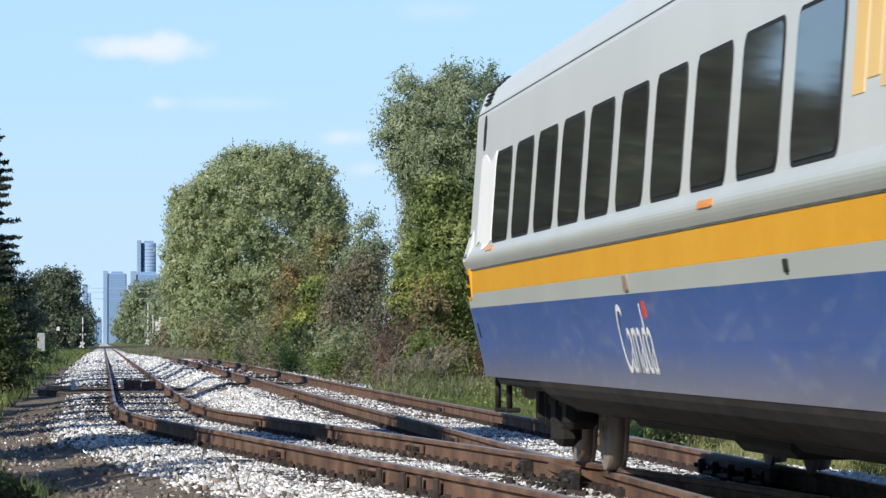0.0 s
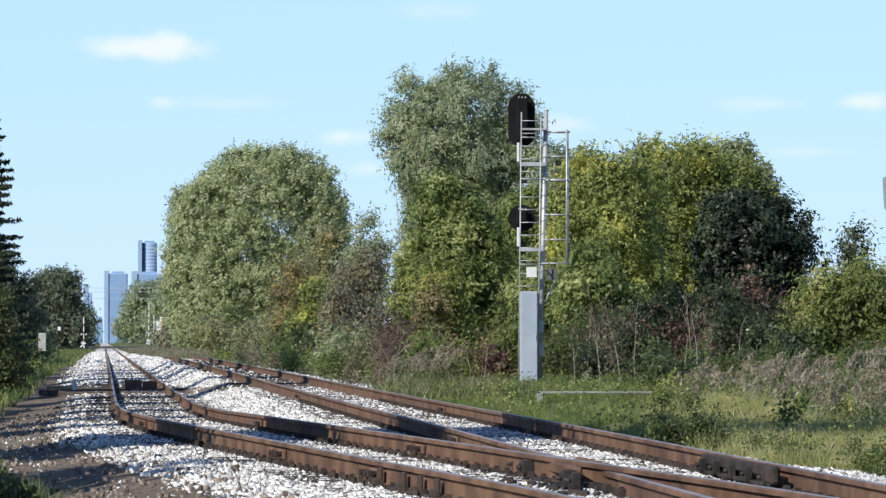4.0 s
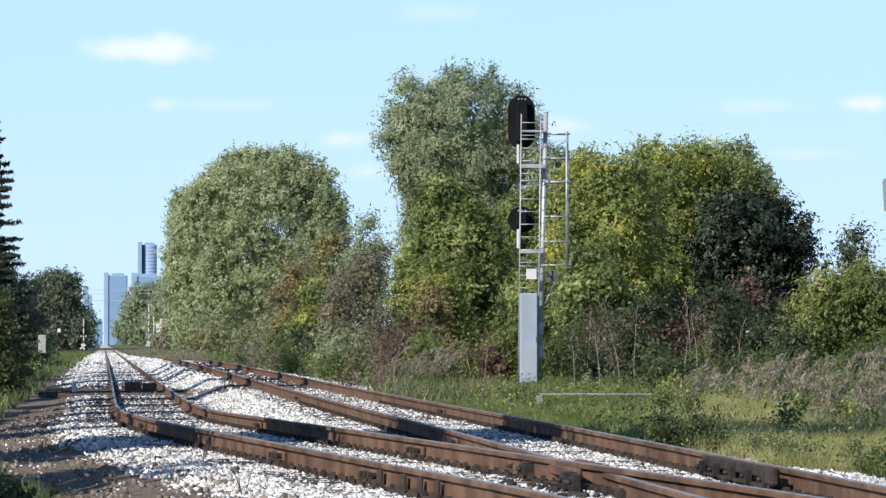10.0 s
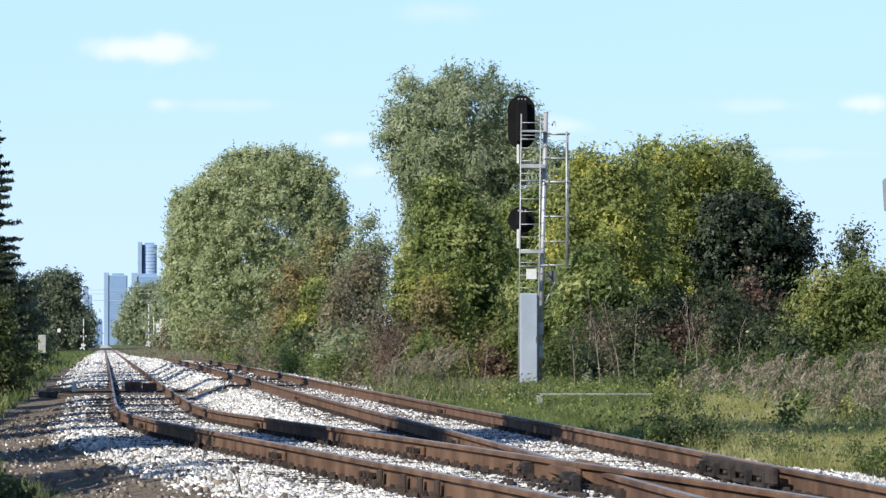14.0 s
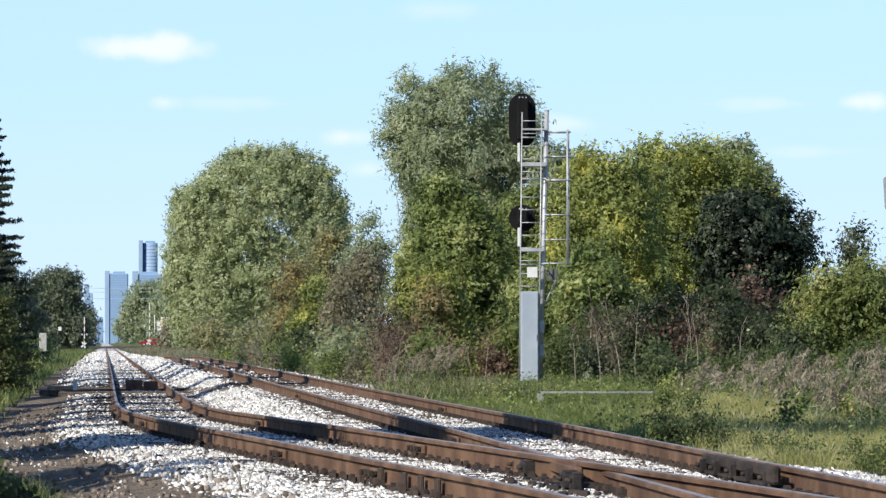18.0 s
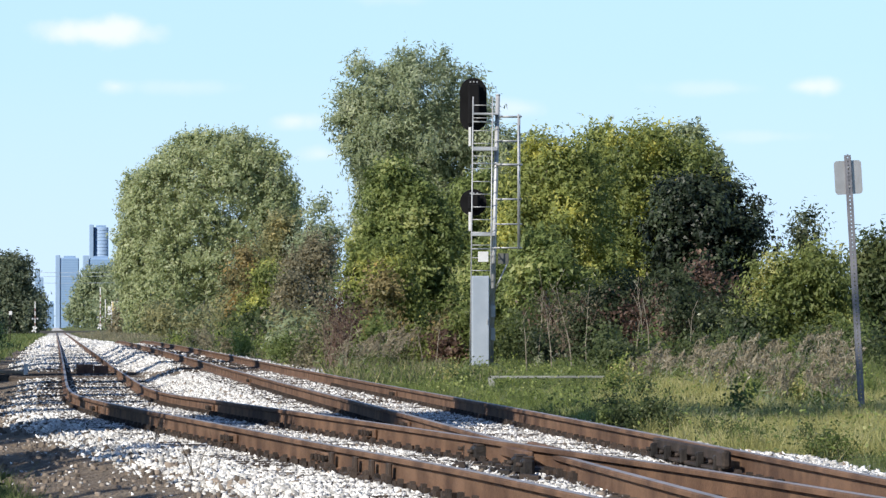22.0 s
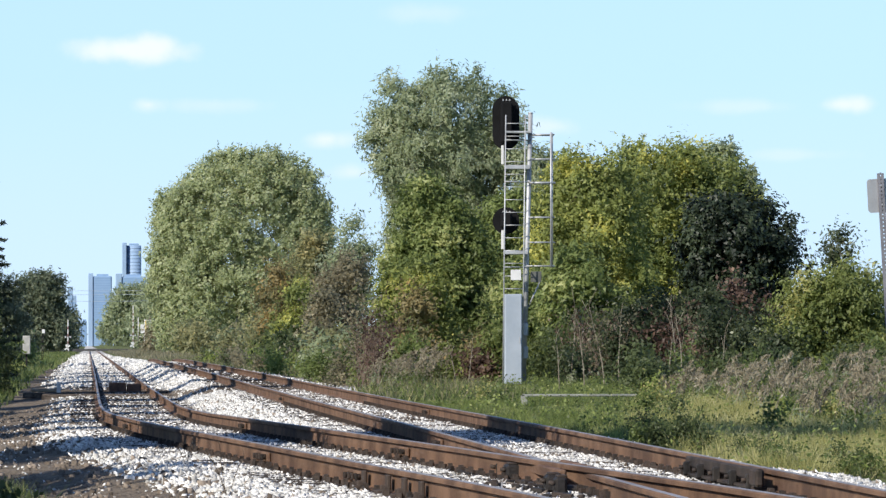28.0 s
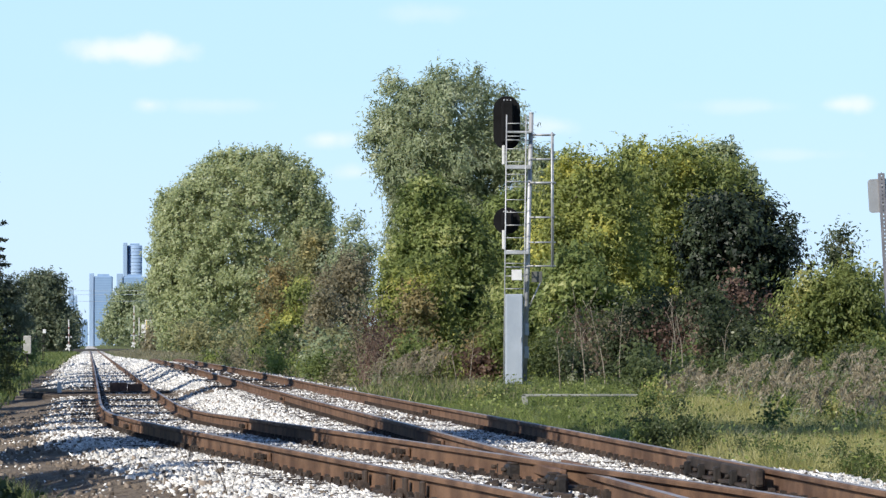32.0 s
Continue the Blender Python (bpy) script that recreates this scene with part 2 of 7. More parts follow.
def line_a(y):
    return smooth_interp(y, A_Y, A_X), smooth_interp(y, A_Y, A_H)


def line_b(y):
    y = np.asarray(y, float)
    return np.full_like(y, B_X), smooth_interp(y, B_Y, B_H)


def ground_z(x, y):
    """Height of the ground: ballast under both lines, a verge on either side."""
    x, y = np.asarray(x, float), np.asarray(y, float)
    ax, ah = line_a(y)
    bx, bh = line_b(y)
    base_l = ah - 0.38
    base_r = -0.12 + 0.28 * np.clip((x - 6.5) / 5, 0, 1) * np.clip((y - 60) / 50, 0, 1) + 0.25 * np.clip((x - 14) / 20, 0, 1)
    bump = 0.05 * np.sin(x * 1.3 + 0.7 * np.sin(y * 0.21)) * np.sin(y * 0.33 + 1) + 0.03 * np.sin(x * 3.1 + y * 0.9)
    far = np.clip((np.hypot(x, y) - 2500) / 1500, 0, 1)
    bump = bump * (1 - far)
    wa = np.clip((np.abs(x - ax) - 1.5) / 1.5, 0, 1)
    wb = np.clip((np.abs(x - bx) - 1.35) / 1.1, 0, 1)
    top_a, top_b = ah - 0.205, bh - 0.205
    base = np.where(x < ax, base_l, base_r) + bump
    w = np.minimum(wa, wb)
    mid = np.clip((x - ax - 1.3) / np.maximum(bx - ax - 2.75, 0.3), 0, 1)
    top = top_a * (1 - mid) + top_b * mid
    inside = (x > ax) & (x < bx)
    sag = np.where(inside, top - 0.10 * np.minimum(wa, wb), base)
    return np.where(inside, sag, top * (1 - w) + base * w)


# ---- ground ----
def ground_material():
    m = bpy.data.materials.new("gravel, earth and grass")
    m.use_nodes = True
    n, l = m.node_tree.nodes, m.node_tree.links
    p = n["Principled BSDF"]
    co = n.new("ShaderNodeTexCoord")
    at = n.new("ShaderNodeAttribute")
    at.attribute_name = "cover"
    sep = n.new("ShaderNodeSeparateColor")
    l.new(at.outputs["Color"], sep.inputs[0])

    def noise(scale, detail=5):
        t = n.new("ShaderNodeTexNoise")
        t.inputs["Scale"].default_value, t.inputs["Detail"].default_value = scale, detail
        l.new(co.outputs["Object"], t.inputs["Vector"])
        return t.outputs[0]

    def ramp(src, a, b, lo=0.35, hi=0.65):
        r = n.new("ShaderNodeValToRGB")
        r.color_ramp.elements[0].position, r.color_ramp.elements[1].position = lo, hi
        r.color_ramp.elements[0].color, r.color_ramp.elements[1].color = (*a, 1), (*b, 1)
        l.new(src, r.inputs[0])
        return r.outputs[0]

    def mix(f, a, b):
        x = n.new("ShaderNodeMix")
        x.data_type = "RGBA"
        l.new(f, x.inputs["Factor"])
        l.new(a, x.inputs["A"])
        l.new(b, x.inputs["B"])
        return x.outputs["Result"]

    def edge(chan, scale):
        """A cover's share with a ragged border."""
        a = n.new("ShaderNodeMath")
        a.operation = "MULTIPLY_ADD"
        a.inputs[1].default_value = 0.9
        l.new(noise(scale), a.inputs[0])
        l.new(chan, a.inputs[2])
        r = n.new("ShaderNodeMapRange")
        r.inputs[1].default_value, r.inputs[2].default_value = 0.8, 1.1
        l.new(a.outputs[0], r.inputs[0])
        return r.outputs[0]

    earth = mix(noise(0.7), ramp(noise(14), (0.085, 0.066, 0.05), (0.20, 0.155, 0.115)), ramp(noise(5), (0.13, 0.105, 0.08), (0.285, 0.24, 0.185)))
    grass = ramp(noise(6), (0.06, 0.075, 0.025), (0.17, 0.19, 0.07))
    vor = n.new("ShaderNodeTexVoronoi")
    vor.inputs["Scale"].default_value = 26
    l.new(co.outputs["Object"], vor.inputs["Vector"])
    # near bed is darkened for the shade in gaps between loose stones
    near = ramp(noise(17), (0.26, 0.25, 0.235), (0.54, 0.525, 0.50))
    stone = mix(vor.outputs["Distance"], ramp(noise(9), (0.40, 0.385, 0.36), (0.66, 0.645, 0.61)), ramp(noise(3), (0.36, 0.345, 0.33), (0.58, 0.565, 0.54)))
    # the paler stone takes over with distance along the line
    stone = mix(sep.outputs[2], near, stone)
    col = mix(edge(sep.outputs[0], 1.3), mix(edge(sep.outputs[1], 0.9), earth, grass), stone)
    l.new(col, p.inputs["Base Color"])
    p.inputs["Roughness"].default_value = 0.95
    p.inputs["Specular IOR Level"].default_value = 0.2
    b = n.new("ShaderNodeBump")
    b.inputs["Strength"].default_value, b.inputs["Distance"].default_value = 0.7, 0.05
    l.new(vor.outputs["Distance"], b.inputs["Height"])
    l.new(b.outputs[0], p.inputs["Normal"])
    return m


def stone_share(x, y):
    """1 on the ballast of the lines, 0 off it."""
    ax, _ = line_a(y)
    left = np.clip((x - (ax - np.interp(y, [30, 45, 64, 120, 190, 300], [2.2, 2.15, 2.02, 1.98, 3.0, 3.2]))) / 1.4, 0, 1)
    right = np.clip((np.where(y < 262, B_X + np.interp(y, [40, 50, 62, 112, 125, 200], [2.35, 2.1, 1.75, 1.75, 3.0, 3.0]), ax + np.interp(y, [262, 420, 560], [5.0, 4.2, 2.0])) - x) / 0.5, 0, 1)
    dirt = 0.85 * np.clip((1.25 - np.abs(x - B_X)) / 0.3, 0, 1) * np.interp(y, [100, 125, 250, 300], [0, 1, 1, 0])
    # dark soil over the switch timbers, carried across both lines in place of a tree's shadow, nearer on the higher
    # ground between
    near = np.interp(x, [1.9, 2.9], [138, 114])
    deep = np.interp(x, [1.9, 2.9], [24, 15])
    dirt = np.maximum(dirt, 0.9 * np.clip((3.9 - np.abs(x - 1.9)) / 0.5, 0, 1) * np.clip((y - near) / 2.5, 0, 1) * np.clip((near + deep - y) / 3, 0, 1))
    # fewer stones along the curved line, so the ground below shows
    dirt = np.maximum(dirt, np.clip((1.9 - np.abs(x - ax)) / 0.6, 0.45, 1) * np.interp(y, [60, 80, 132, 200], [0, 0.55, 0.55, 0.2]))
    return left * right * (1 - dirt)


def grass_share(x, y):
    ax, _ = line_a(y)
    left = np.clip((ax - np.interp(y, [30, 60, 120, 200], [2.95, 3.2, 3.0, 3.3]) - x + 0.1 * np.sin(y * 0.15)) / 0.6, 0, 1)
    right = np.clip((x - np.where(y < 262, B_X + np.interp(y, [40, 50, 62, 112, 125, 200], [2.1, 1.85, 1.5, 1.5, 2.8, 2.8]), ax + np.interp(y, [262, 420, 560], [4.8, 4.0, 1.8]))) / 0.4, 0, 1)
    far = np.clip((y - 450) / 300, 0, 1) * np.clip((np.abs(x - 2.8) - 3.5) / 1, 0, 1)
    return np.maximum(np.maximum(left, right), far)


def build_ground():
    xs = np.concatenate([-np.geomspace(4600, 9, 26), np.arange(-8, 14.01, 0.25), np.geomspace(15, 4600, 28)])
    ys = np.concatenate([-np.geomspace(4600, 20, 26), np.arange(-15, 24, 3.0), np.arange(24, 130, 0.6), np.geomspace(131, 1200, 70), np.geomspace(1300, 4600, 12)])
    gx, gy = np.meshgrid(xs, ys)
    gz = ground_z(gx, gy)
    nx, ny = len(xs), len(ys)
    i, j = np.meshgrid(np.arange(ny - 1), np.arange(nx - 1), indexing="ij")
    f = np.stack([i * nx + j, i * nx + j + 1, (i + 1) * nx + j + 1, (i + 1) * nx + j], -1).reshape(-1, 4)
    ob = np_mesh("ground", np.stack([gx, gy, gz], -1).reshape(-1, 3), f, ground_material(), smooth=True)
    c = np.zeros((nx * ny, 4), np.float32)
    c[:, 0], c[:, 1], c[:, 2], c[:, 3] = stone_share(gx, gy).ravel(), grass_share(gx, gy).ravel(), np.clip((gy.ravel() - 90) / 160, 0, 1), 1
    at = ob.data.attributes.new("cover", "FLOAT_COLOR", "POINT")
    at.data.foreach_set("color", c.ravel())
    tagged(ob, "flat ground with pale ballast, bare earth and grass verges", "ground", kind="structure")


build_ground()
RNG = np.random.default_rng(7)


def scatter_stones(name, count, y0, y1, size, sparse=0.05):
    """Loose crushed stone lying on the ballast, denser towards the line's start."""
    y = y0 * (y1 / y0) ** RNG.random(count * 2)
    x = RNG.uniform(-3.0, 6.9, count * 2)
    keep = (x > -0.4 - 0.032 * y) & (x < 0.6 + 0.18 * y)
    keep &= RNG.random(count * 2) < np.maximum(stone_share(x, y), sparse * (x < 1.5))
    ax, _ = line_a(y)
    for c in (ax - 0.754, ax + 0.754, B_X - 0.754, B_X + 0.754):
        keep &= (np.abs(x - c) > 0.12) | (RNG.random(count * 2) < 0.06)
    x, y = x[keep][:count], y[keep][:count]
    n = len(x)
    # six corners, three on top and three below, knocked out of true: a broken stone with flat faces
    ring = [(math.cos(k * 2.094), math.sin(k * 2.094)) for k in (0, 1, 2)]
    octa = np.array([(a, b, 0.62) for a, b in ring] + [(-a, -b, -0.62) for a, b in ring])
    tri = np.array([(0, 1, 2), (0, 5, 1), (1, 3, 2), (2, 4, 0), (5, 3, 1), (3, 4, 2), (4, 5, 0)])
    s = size * RNG.uniform(0.55, 1.3, n)
    v = octa[None] + RNG.uniform(-0.22, 0.22, (n, 6, 3))
    v *= (s[:, None] * RNG.uniform(0.7, 1.25, (n, 3)))[:, None, :]
    a = RNG.uniform(0, 6.283, n)
    ca, sa = np.cos(a)[:, None], np.sin(a)[:, None]
    vx, vy = v[:, :, 0] * ca - v[:, :, 1] * sa, v[:, :, 0] * sa + v[:, :, 1] * ca
    tilt = 0.4 * RNG.normal(size=n)[:, None]
    vz = v[:, :, 2] + tilt * vx
    z = ground_z(x, y) + s * RNG.uniform(-0.1, 0.5, n)
    v = np.stack([vx + x[:, None], vy + y[:, None], vz + z[:, None]], -1)
    f = tri[None] + 6 * np.arange(n)[:, None, None]
    ob = np_mesh(name, v.reshape(-1, 3), f.reshape(-1, 3), M["stone"], smooth=True)
    return tagged(ob, "pale grey crushed limestone ballast lying round the rails", "ballast", kind="stuff")


scatter_stones("ballast_stones", 104000, 31, 68, 0.0225, 0.0)
scatter_stones("loose_gravel", 6000, 27, 90, 0.014, 0.35)
scatter_stones("ballast_stones", 5500, 300, 700, 0.075, 0.0)
scatter_stones("ballast_stones", 30000, 68, 140, 0.027, 0.0)
scatter_stones("ballast_stones", 12000, 140, 300, 0.042, 0.0)

# ---- railway lines ----
GAUGE = 0.754
RAIL = [(-0.075, -0.185), (0.075, -0.185), (0.075, -0.172), (0.012, -0.155), (0.009, -0.045), (0.036, -0.035), (0.036, -0.008), (0.028, 0.0), (-0.028, 0.0),
        (-0.036, -0.008), (-0.036, -0.035), (-0.009, -0.045), (-0.012, -0.155), (-0.075, -0.172)]
YS_NEAR = np.concatenate([np.arange(-700, 0, 50.0), np.arange(0, 20, 4.0), np.arange(20, 120, 1.0), np.geomspace(121, 1500, 60)])


def track_path(line, off, y0=-700, y1=1500):
    """A rail's line, off metres to the right of the middle of the track."""
    y = YS_NEAR[(YS_NEAR >= y0) & (YS_NEAR <= y1)]
    y = np.unique(np.concatenate([y, [y0, y1]]))
    x, z = line(y)
    dx = np.gradient(x, y)
    return np.stack([x + off / np.sqrt(1 + dx * dx), y - off * dx / np.sqrt(1 + dx * dx), z], 1)


def rail(parent, line, off, y0=-700, y1=1500, label=""):
    p = track_path(line, off, y0, y1)
    r = sweep(RAIL, p, M["rust"], "rail", parent, label)
    q = p.copy()
    q[:, 2] += 0.001
    sweep([(-0.027, 0), (0.027, 0), (0.027, 0.002), (-0.027, 0.002)], q, M["railhead"], "running_surface", r, "polished steel running surface")
    return r


def spike_bm(bm, x, y, z):
    box(bm, x, y, z + 0.015, 0.035, 0.035, 0.05)


def build_track(name, line, label, seed, sets):
    tr = root(name)
    tagged(tr, label, "railway track", "railway tracks", "structure")
    for off, y0, y1 in sets:
        rail(tr, line, off, y0, y1)
    rnd = random.Random(seed)
    bm = bmesh.new()
    box(bm, 0, 0, -0.085, 2.6, 0.23, 0.17, 0.012)
    ys, y = [], 22.0
    while y < 300:
        ys.append(y + rnd.uniform(-0.04, 0.04))
        y += 0.54
    xs, zs = line(np.array(ys))
    first = part("tie", bm, M["tie"], tr)
    rest = bmesh.new()
    plates = bmesh.new()
    for k, (x, y, z) in enumerate(zip(xs, ys, zs)):
        m = pose(x + rnd.uniform(-0.05, 0.05), y, z - 0.182 + rnd.uniform(-0.012, 0.008), 0, 0, rnd.uniform(-1.2, 1.2))
        if k == 0:
            first.matrix_basis = m
        elif y < 130:
            ob = new("tie", first.data)
            ob.parent, ob.matrix_basis = tr, m
        else:
            box(rest, x, y, z - 0.26, 2.6, 0.23, 0.15)
        if y < 90:
            for s in (-1, 1):
                cx = x + s * GAUGE
                box(plates, cx, y, z - 0.178, 0.28, 0.19, 0.016)
                for o in (-0.1, 0.1):
                    for e in (-0.05, 0.05):
                        spike_bm(plates, cx + o, y + e, z - 0.165)
                for e in (-0.18, 0.0, 0.18) if y < 62 else ():
                    for o in (-0.1, 0.1):
                        box(plates, cx + o + rnd.uniform(-0.015, 0.015), y + e + rnd.uniform(-0.03, 0.03), z - 0.168, 0.04, 0.05, rnd.uniform(0.025, 0.065), 0, 0, Euler((0, 0, rnd.uniform(-0.6, 0.6))).to_matrix())
    tagged(part("far_ties", rest, M["tie"], tr), kind="stuff")
    tagged(part("tie_plates_and_spikes", plates, M["iron"], tr), kind="stuff")
    return tr


build_track("railway_track", line_b, "straight railway track with rusty rails on dark wooden ties", 3,
                         [(-GAUGE, -700, 300), (GAUGE, -700, 300)])
build_track("railway_track", line_a, "curved turnout track with rusty rails leading off towards the city", 4,
                            [(-GAUGE, 18, 1500), (GAUGE, 18, 1500)])


# ---- trees ----
def limb_mesh(bm, rnd, p, d, length, r, depth):
    """A crooked limb that tapers and forks."""
    steps = 3
    for k in range(steps):
        d = (d + Vector((rnd.uniform(-1, 1), rnd.uniform(-1, 1), rnd.uniform(-0.3, 0.6))) * 0.22).normalized()
        q = p + d * (length / steps)
        r2 = r * 0.8
        tube(bm, p, q, r, r2, 6 if depth > 0 else 4)
        p, r = q, r2
        if depth > 0 and k > 0:
            for _ in range(2):
                e = (d + Vector((rnd.uniform(-1, 1), rnd.uniform(-1, 1), rnd.uniform(-0.2, 0.7))) * 0.9).normalized()
                limb_mesh(bm, rnd, p, e, length * 0.55, r * 0.6, depth - 1)


def leaf_cards(rng, pts, size, aspect=1.6, droop=0.0, out=1.0, way=None, stray=0.75, along=None, far=False):
    """A pointed leaf at each point, its face turned outwards and up more often than not; way: outwards, where it is known."""
    n = len(pts)
    if way is None:
        way = pts * np.array((1, 1, 0.0))
        way /= np.linalg.norm(way, axis=1)[:, None] + 1e-6
        way = way * 0.7 + np.array((0, 0, 0.55))
    nor = rng.normal(size=(n, 3)) * stray + out * way
    nor /= np.linalg.norm(nor, axis=1)[:, None]
    a = rng.normal(size=(n, 3))
    a[:, 2] -= droop * 2
    if along is not None:
        a = a * 0.8 + along
    a -= nor * (a * nor).sum(1)[:, None]
    a /= np.linalg.norm(a, axis=1)[:, None]
    b = np.cross(nor, a)
    s = (size * rng.uniform(0.6, 1.35, n))[:, None]
    if far:
        v = np.stack([pts - a * s * aspect * 0.4 - b * s * 0.55, pts + a * s * aspect * 0.7, pts - a * s * aspect * 0.3 + b * s * 0.55], 1)
        return v.reshape(-1, 3), np.arange(3 * n).reshape(-1, 3)
    v = np.stack([pts - a * s * aspect * 0.5, pts + b * s * 0.5, pts + a * s * aspect * 0.5, pts - b * s * 0.5], 1)
    return v.reshape(-1, 3), np.arange(4 * n).reshape(-1, 4)


def unit(v):
    return v / (np.linalg.norm(v, axis=1)[:, None] + 1e-9)


def crown_points(rng, n, lobes, tuft=0.1, per=9, loose=0.1, droop=0.0):
    """Leaves on the boughs of many lobes (x, y, z, radius, flattening): each lobe bears knots of twigs all over its skin, each knot
    its sprigs, each sprig a row of leaves; some sprigs stand off. Gives the points, the way outwards and the sprig's way at each."""
    lobes = np.asarray(lobes)
    boughs = 11
    d = unit(rng.normal(size=(len(lobes) * boughs, 3)) + np.array((0, -0.25, 0.35)))
    c = np.repeat(lobes, boughs, axis=0)
    flat = np.stack([np.ones(len(c)), np.ones(len(c)), c[:, 4]], 1)
    knot = c[:, :3] + d * flat * (c[:, 3] * rng.uniform(0.5, 0.80, len(c)))[:, None]
    kr = c[:, 3] * rng.uniform(0.24, 0.50, len(c))
    m = max(n // per, 1)
    k = rng.choice(len(c), m, p=kr ** 2 / (kr ** 2).sum())
    e = unit(rng.normal(size=(m, 3)) + d[k] * 0.9)
    r = kr[k] * (0.4 + 0.55 * rng.random(m) ** 0.6 + np.where(rng.random(m) < loose, rng.uniform(0.1, 0.6, m), 0))
    q = knot[k] + e * r[:, None]
    way = unit(e * 0.75 + d[k] * 0.7 + np.array((0, 0, 0.25)))
    grow = unit(e * 0.5 + d[k] * 0.4 + rng.normal(size=(m, 3)) * 0.45 + np.array((0, 0, 0.35 - 1.5 * droop)))
    reach = tuft * rng.uniform(1.2, 3.6, m)
    t = np.tile(np.linspace(-0.3, 1.0, per), m)
    q, way, grow, reach = (np.repeat(a, per, axis=0) for a in (q, way, grow, reach))
    q = q + grow * (reach * t)[:, None] + np.clip(rng.normal(size=q.shape), -1.5, 1.5) * tuft * 0.42
    return q, way, grow


def make_lobes(rng, height, width, low, count, shape, size):
    """Lobes filling an outline: shape(t) is the half width (0..1) at the share t of the crown's height."""
    out = []
    for _ in range(count):
        t = rng.random()
        hw = shape(t) * width / 2
        a, q = rng.uniform(0, 6.283), math.sqrt(rng.uniform(0.25, 1))
        rad = size * rng.uniform(0.6, 1.25) * min(width, height)
        q *= max(hw - rad * 0.8, 0.02)
        z = low + t * (height - low)
        z = min(z, height - rad * 0.7)
        out.append((math.cos(a) * q, math.sin(a) * q, z, rad, rng.uniform(0.7, 1.0)))
    return out


def outline_lobes(rng, outline, count, size, deep):
    """Lobes within an uneven outline: rows of height, left and right reach from the trunk."""
    zs, x0, x1 = (np.array(c, float) for c in zip(*outline))
    fine = np.linspace(zs[0], zs[-1], 200)
    wide = np.interp(fine, zs, x1) - np.interp(fine, zs, x0)
    out = []
    for k in range(count):
        z = rng.choice(fine, p=wide / wide.sum())
        a, b = np.interp(z, zs, x0), np.interp(z, zs, x1)
        rad = min(size * rng.uniform(0.55, 1.3), (b - a) / 2.1)
        a, b = a + rad * 1.02, b - rad * 1.02
        x = rng.choice([a, b]) + rng.uniform(-0.1, 0.1) * rad if k % 3 == 0 else rng.uniform(min(a, b), max(a, b))
        u = np.clip((2 * x - a - b) / max(b - a, 0.1), -1, 1)
        y = rng.uniform(-1, 0.6) * deep * (b - a + rad) / 2 * math.sqrt(1.05 - u * u)
        z = min(z, zs[-1] - rad * 0.95)
        out.append((x, y, max(z, rad * 0.7), rad, rng.uniform(0.7, 1.0)))
    # sprays of twigs that break the outline
    for k in range(count // 3):
        x, y, z, rad, _ = out[rng.integers(len(out))]
        side = np.sign(x - (np.interp(z, zs, x0) + np.interp(z, zs, x1)) / 2)
        d = np.array((side * rng.uniform(0, 0.8), rng.uniform(-0.6, 0.2), rng.uniform(0.2, 1.0)))
        d /= np.linalg.norm(d)
        for s in (0.8, 1.05, 1.3, 1.5):
            q = np.array((x, y, z)) + d * rad * s
            if q[2] < zs[-1] - 0.05 * size:
                out.append((*q, rad * (0.40 - 0.30 * (s - 0.8)), 1.0))
    return out


ROUND = lambda t: math.sqrt(max(0.0, 1 - (2 * t - 0.85) ** 2 / 1.4)) if t < 0.97 else 0.25
TALL = lambda t: 0.55 + 0.45 * math.sin(min(t, 0.95) * 3.0) if t < 0.8 else max(0.15, 0.9 - 2.6 * (t - 0.8))
SHRUB = lambda t: math.sqrt(max(0.05, 1 - t * t * 0.9))
LEAF = {}


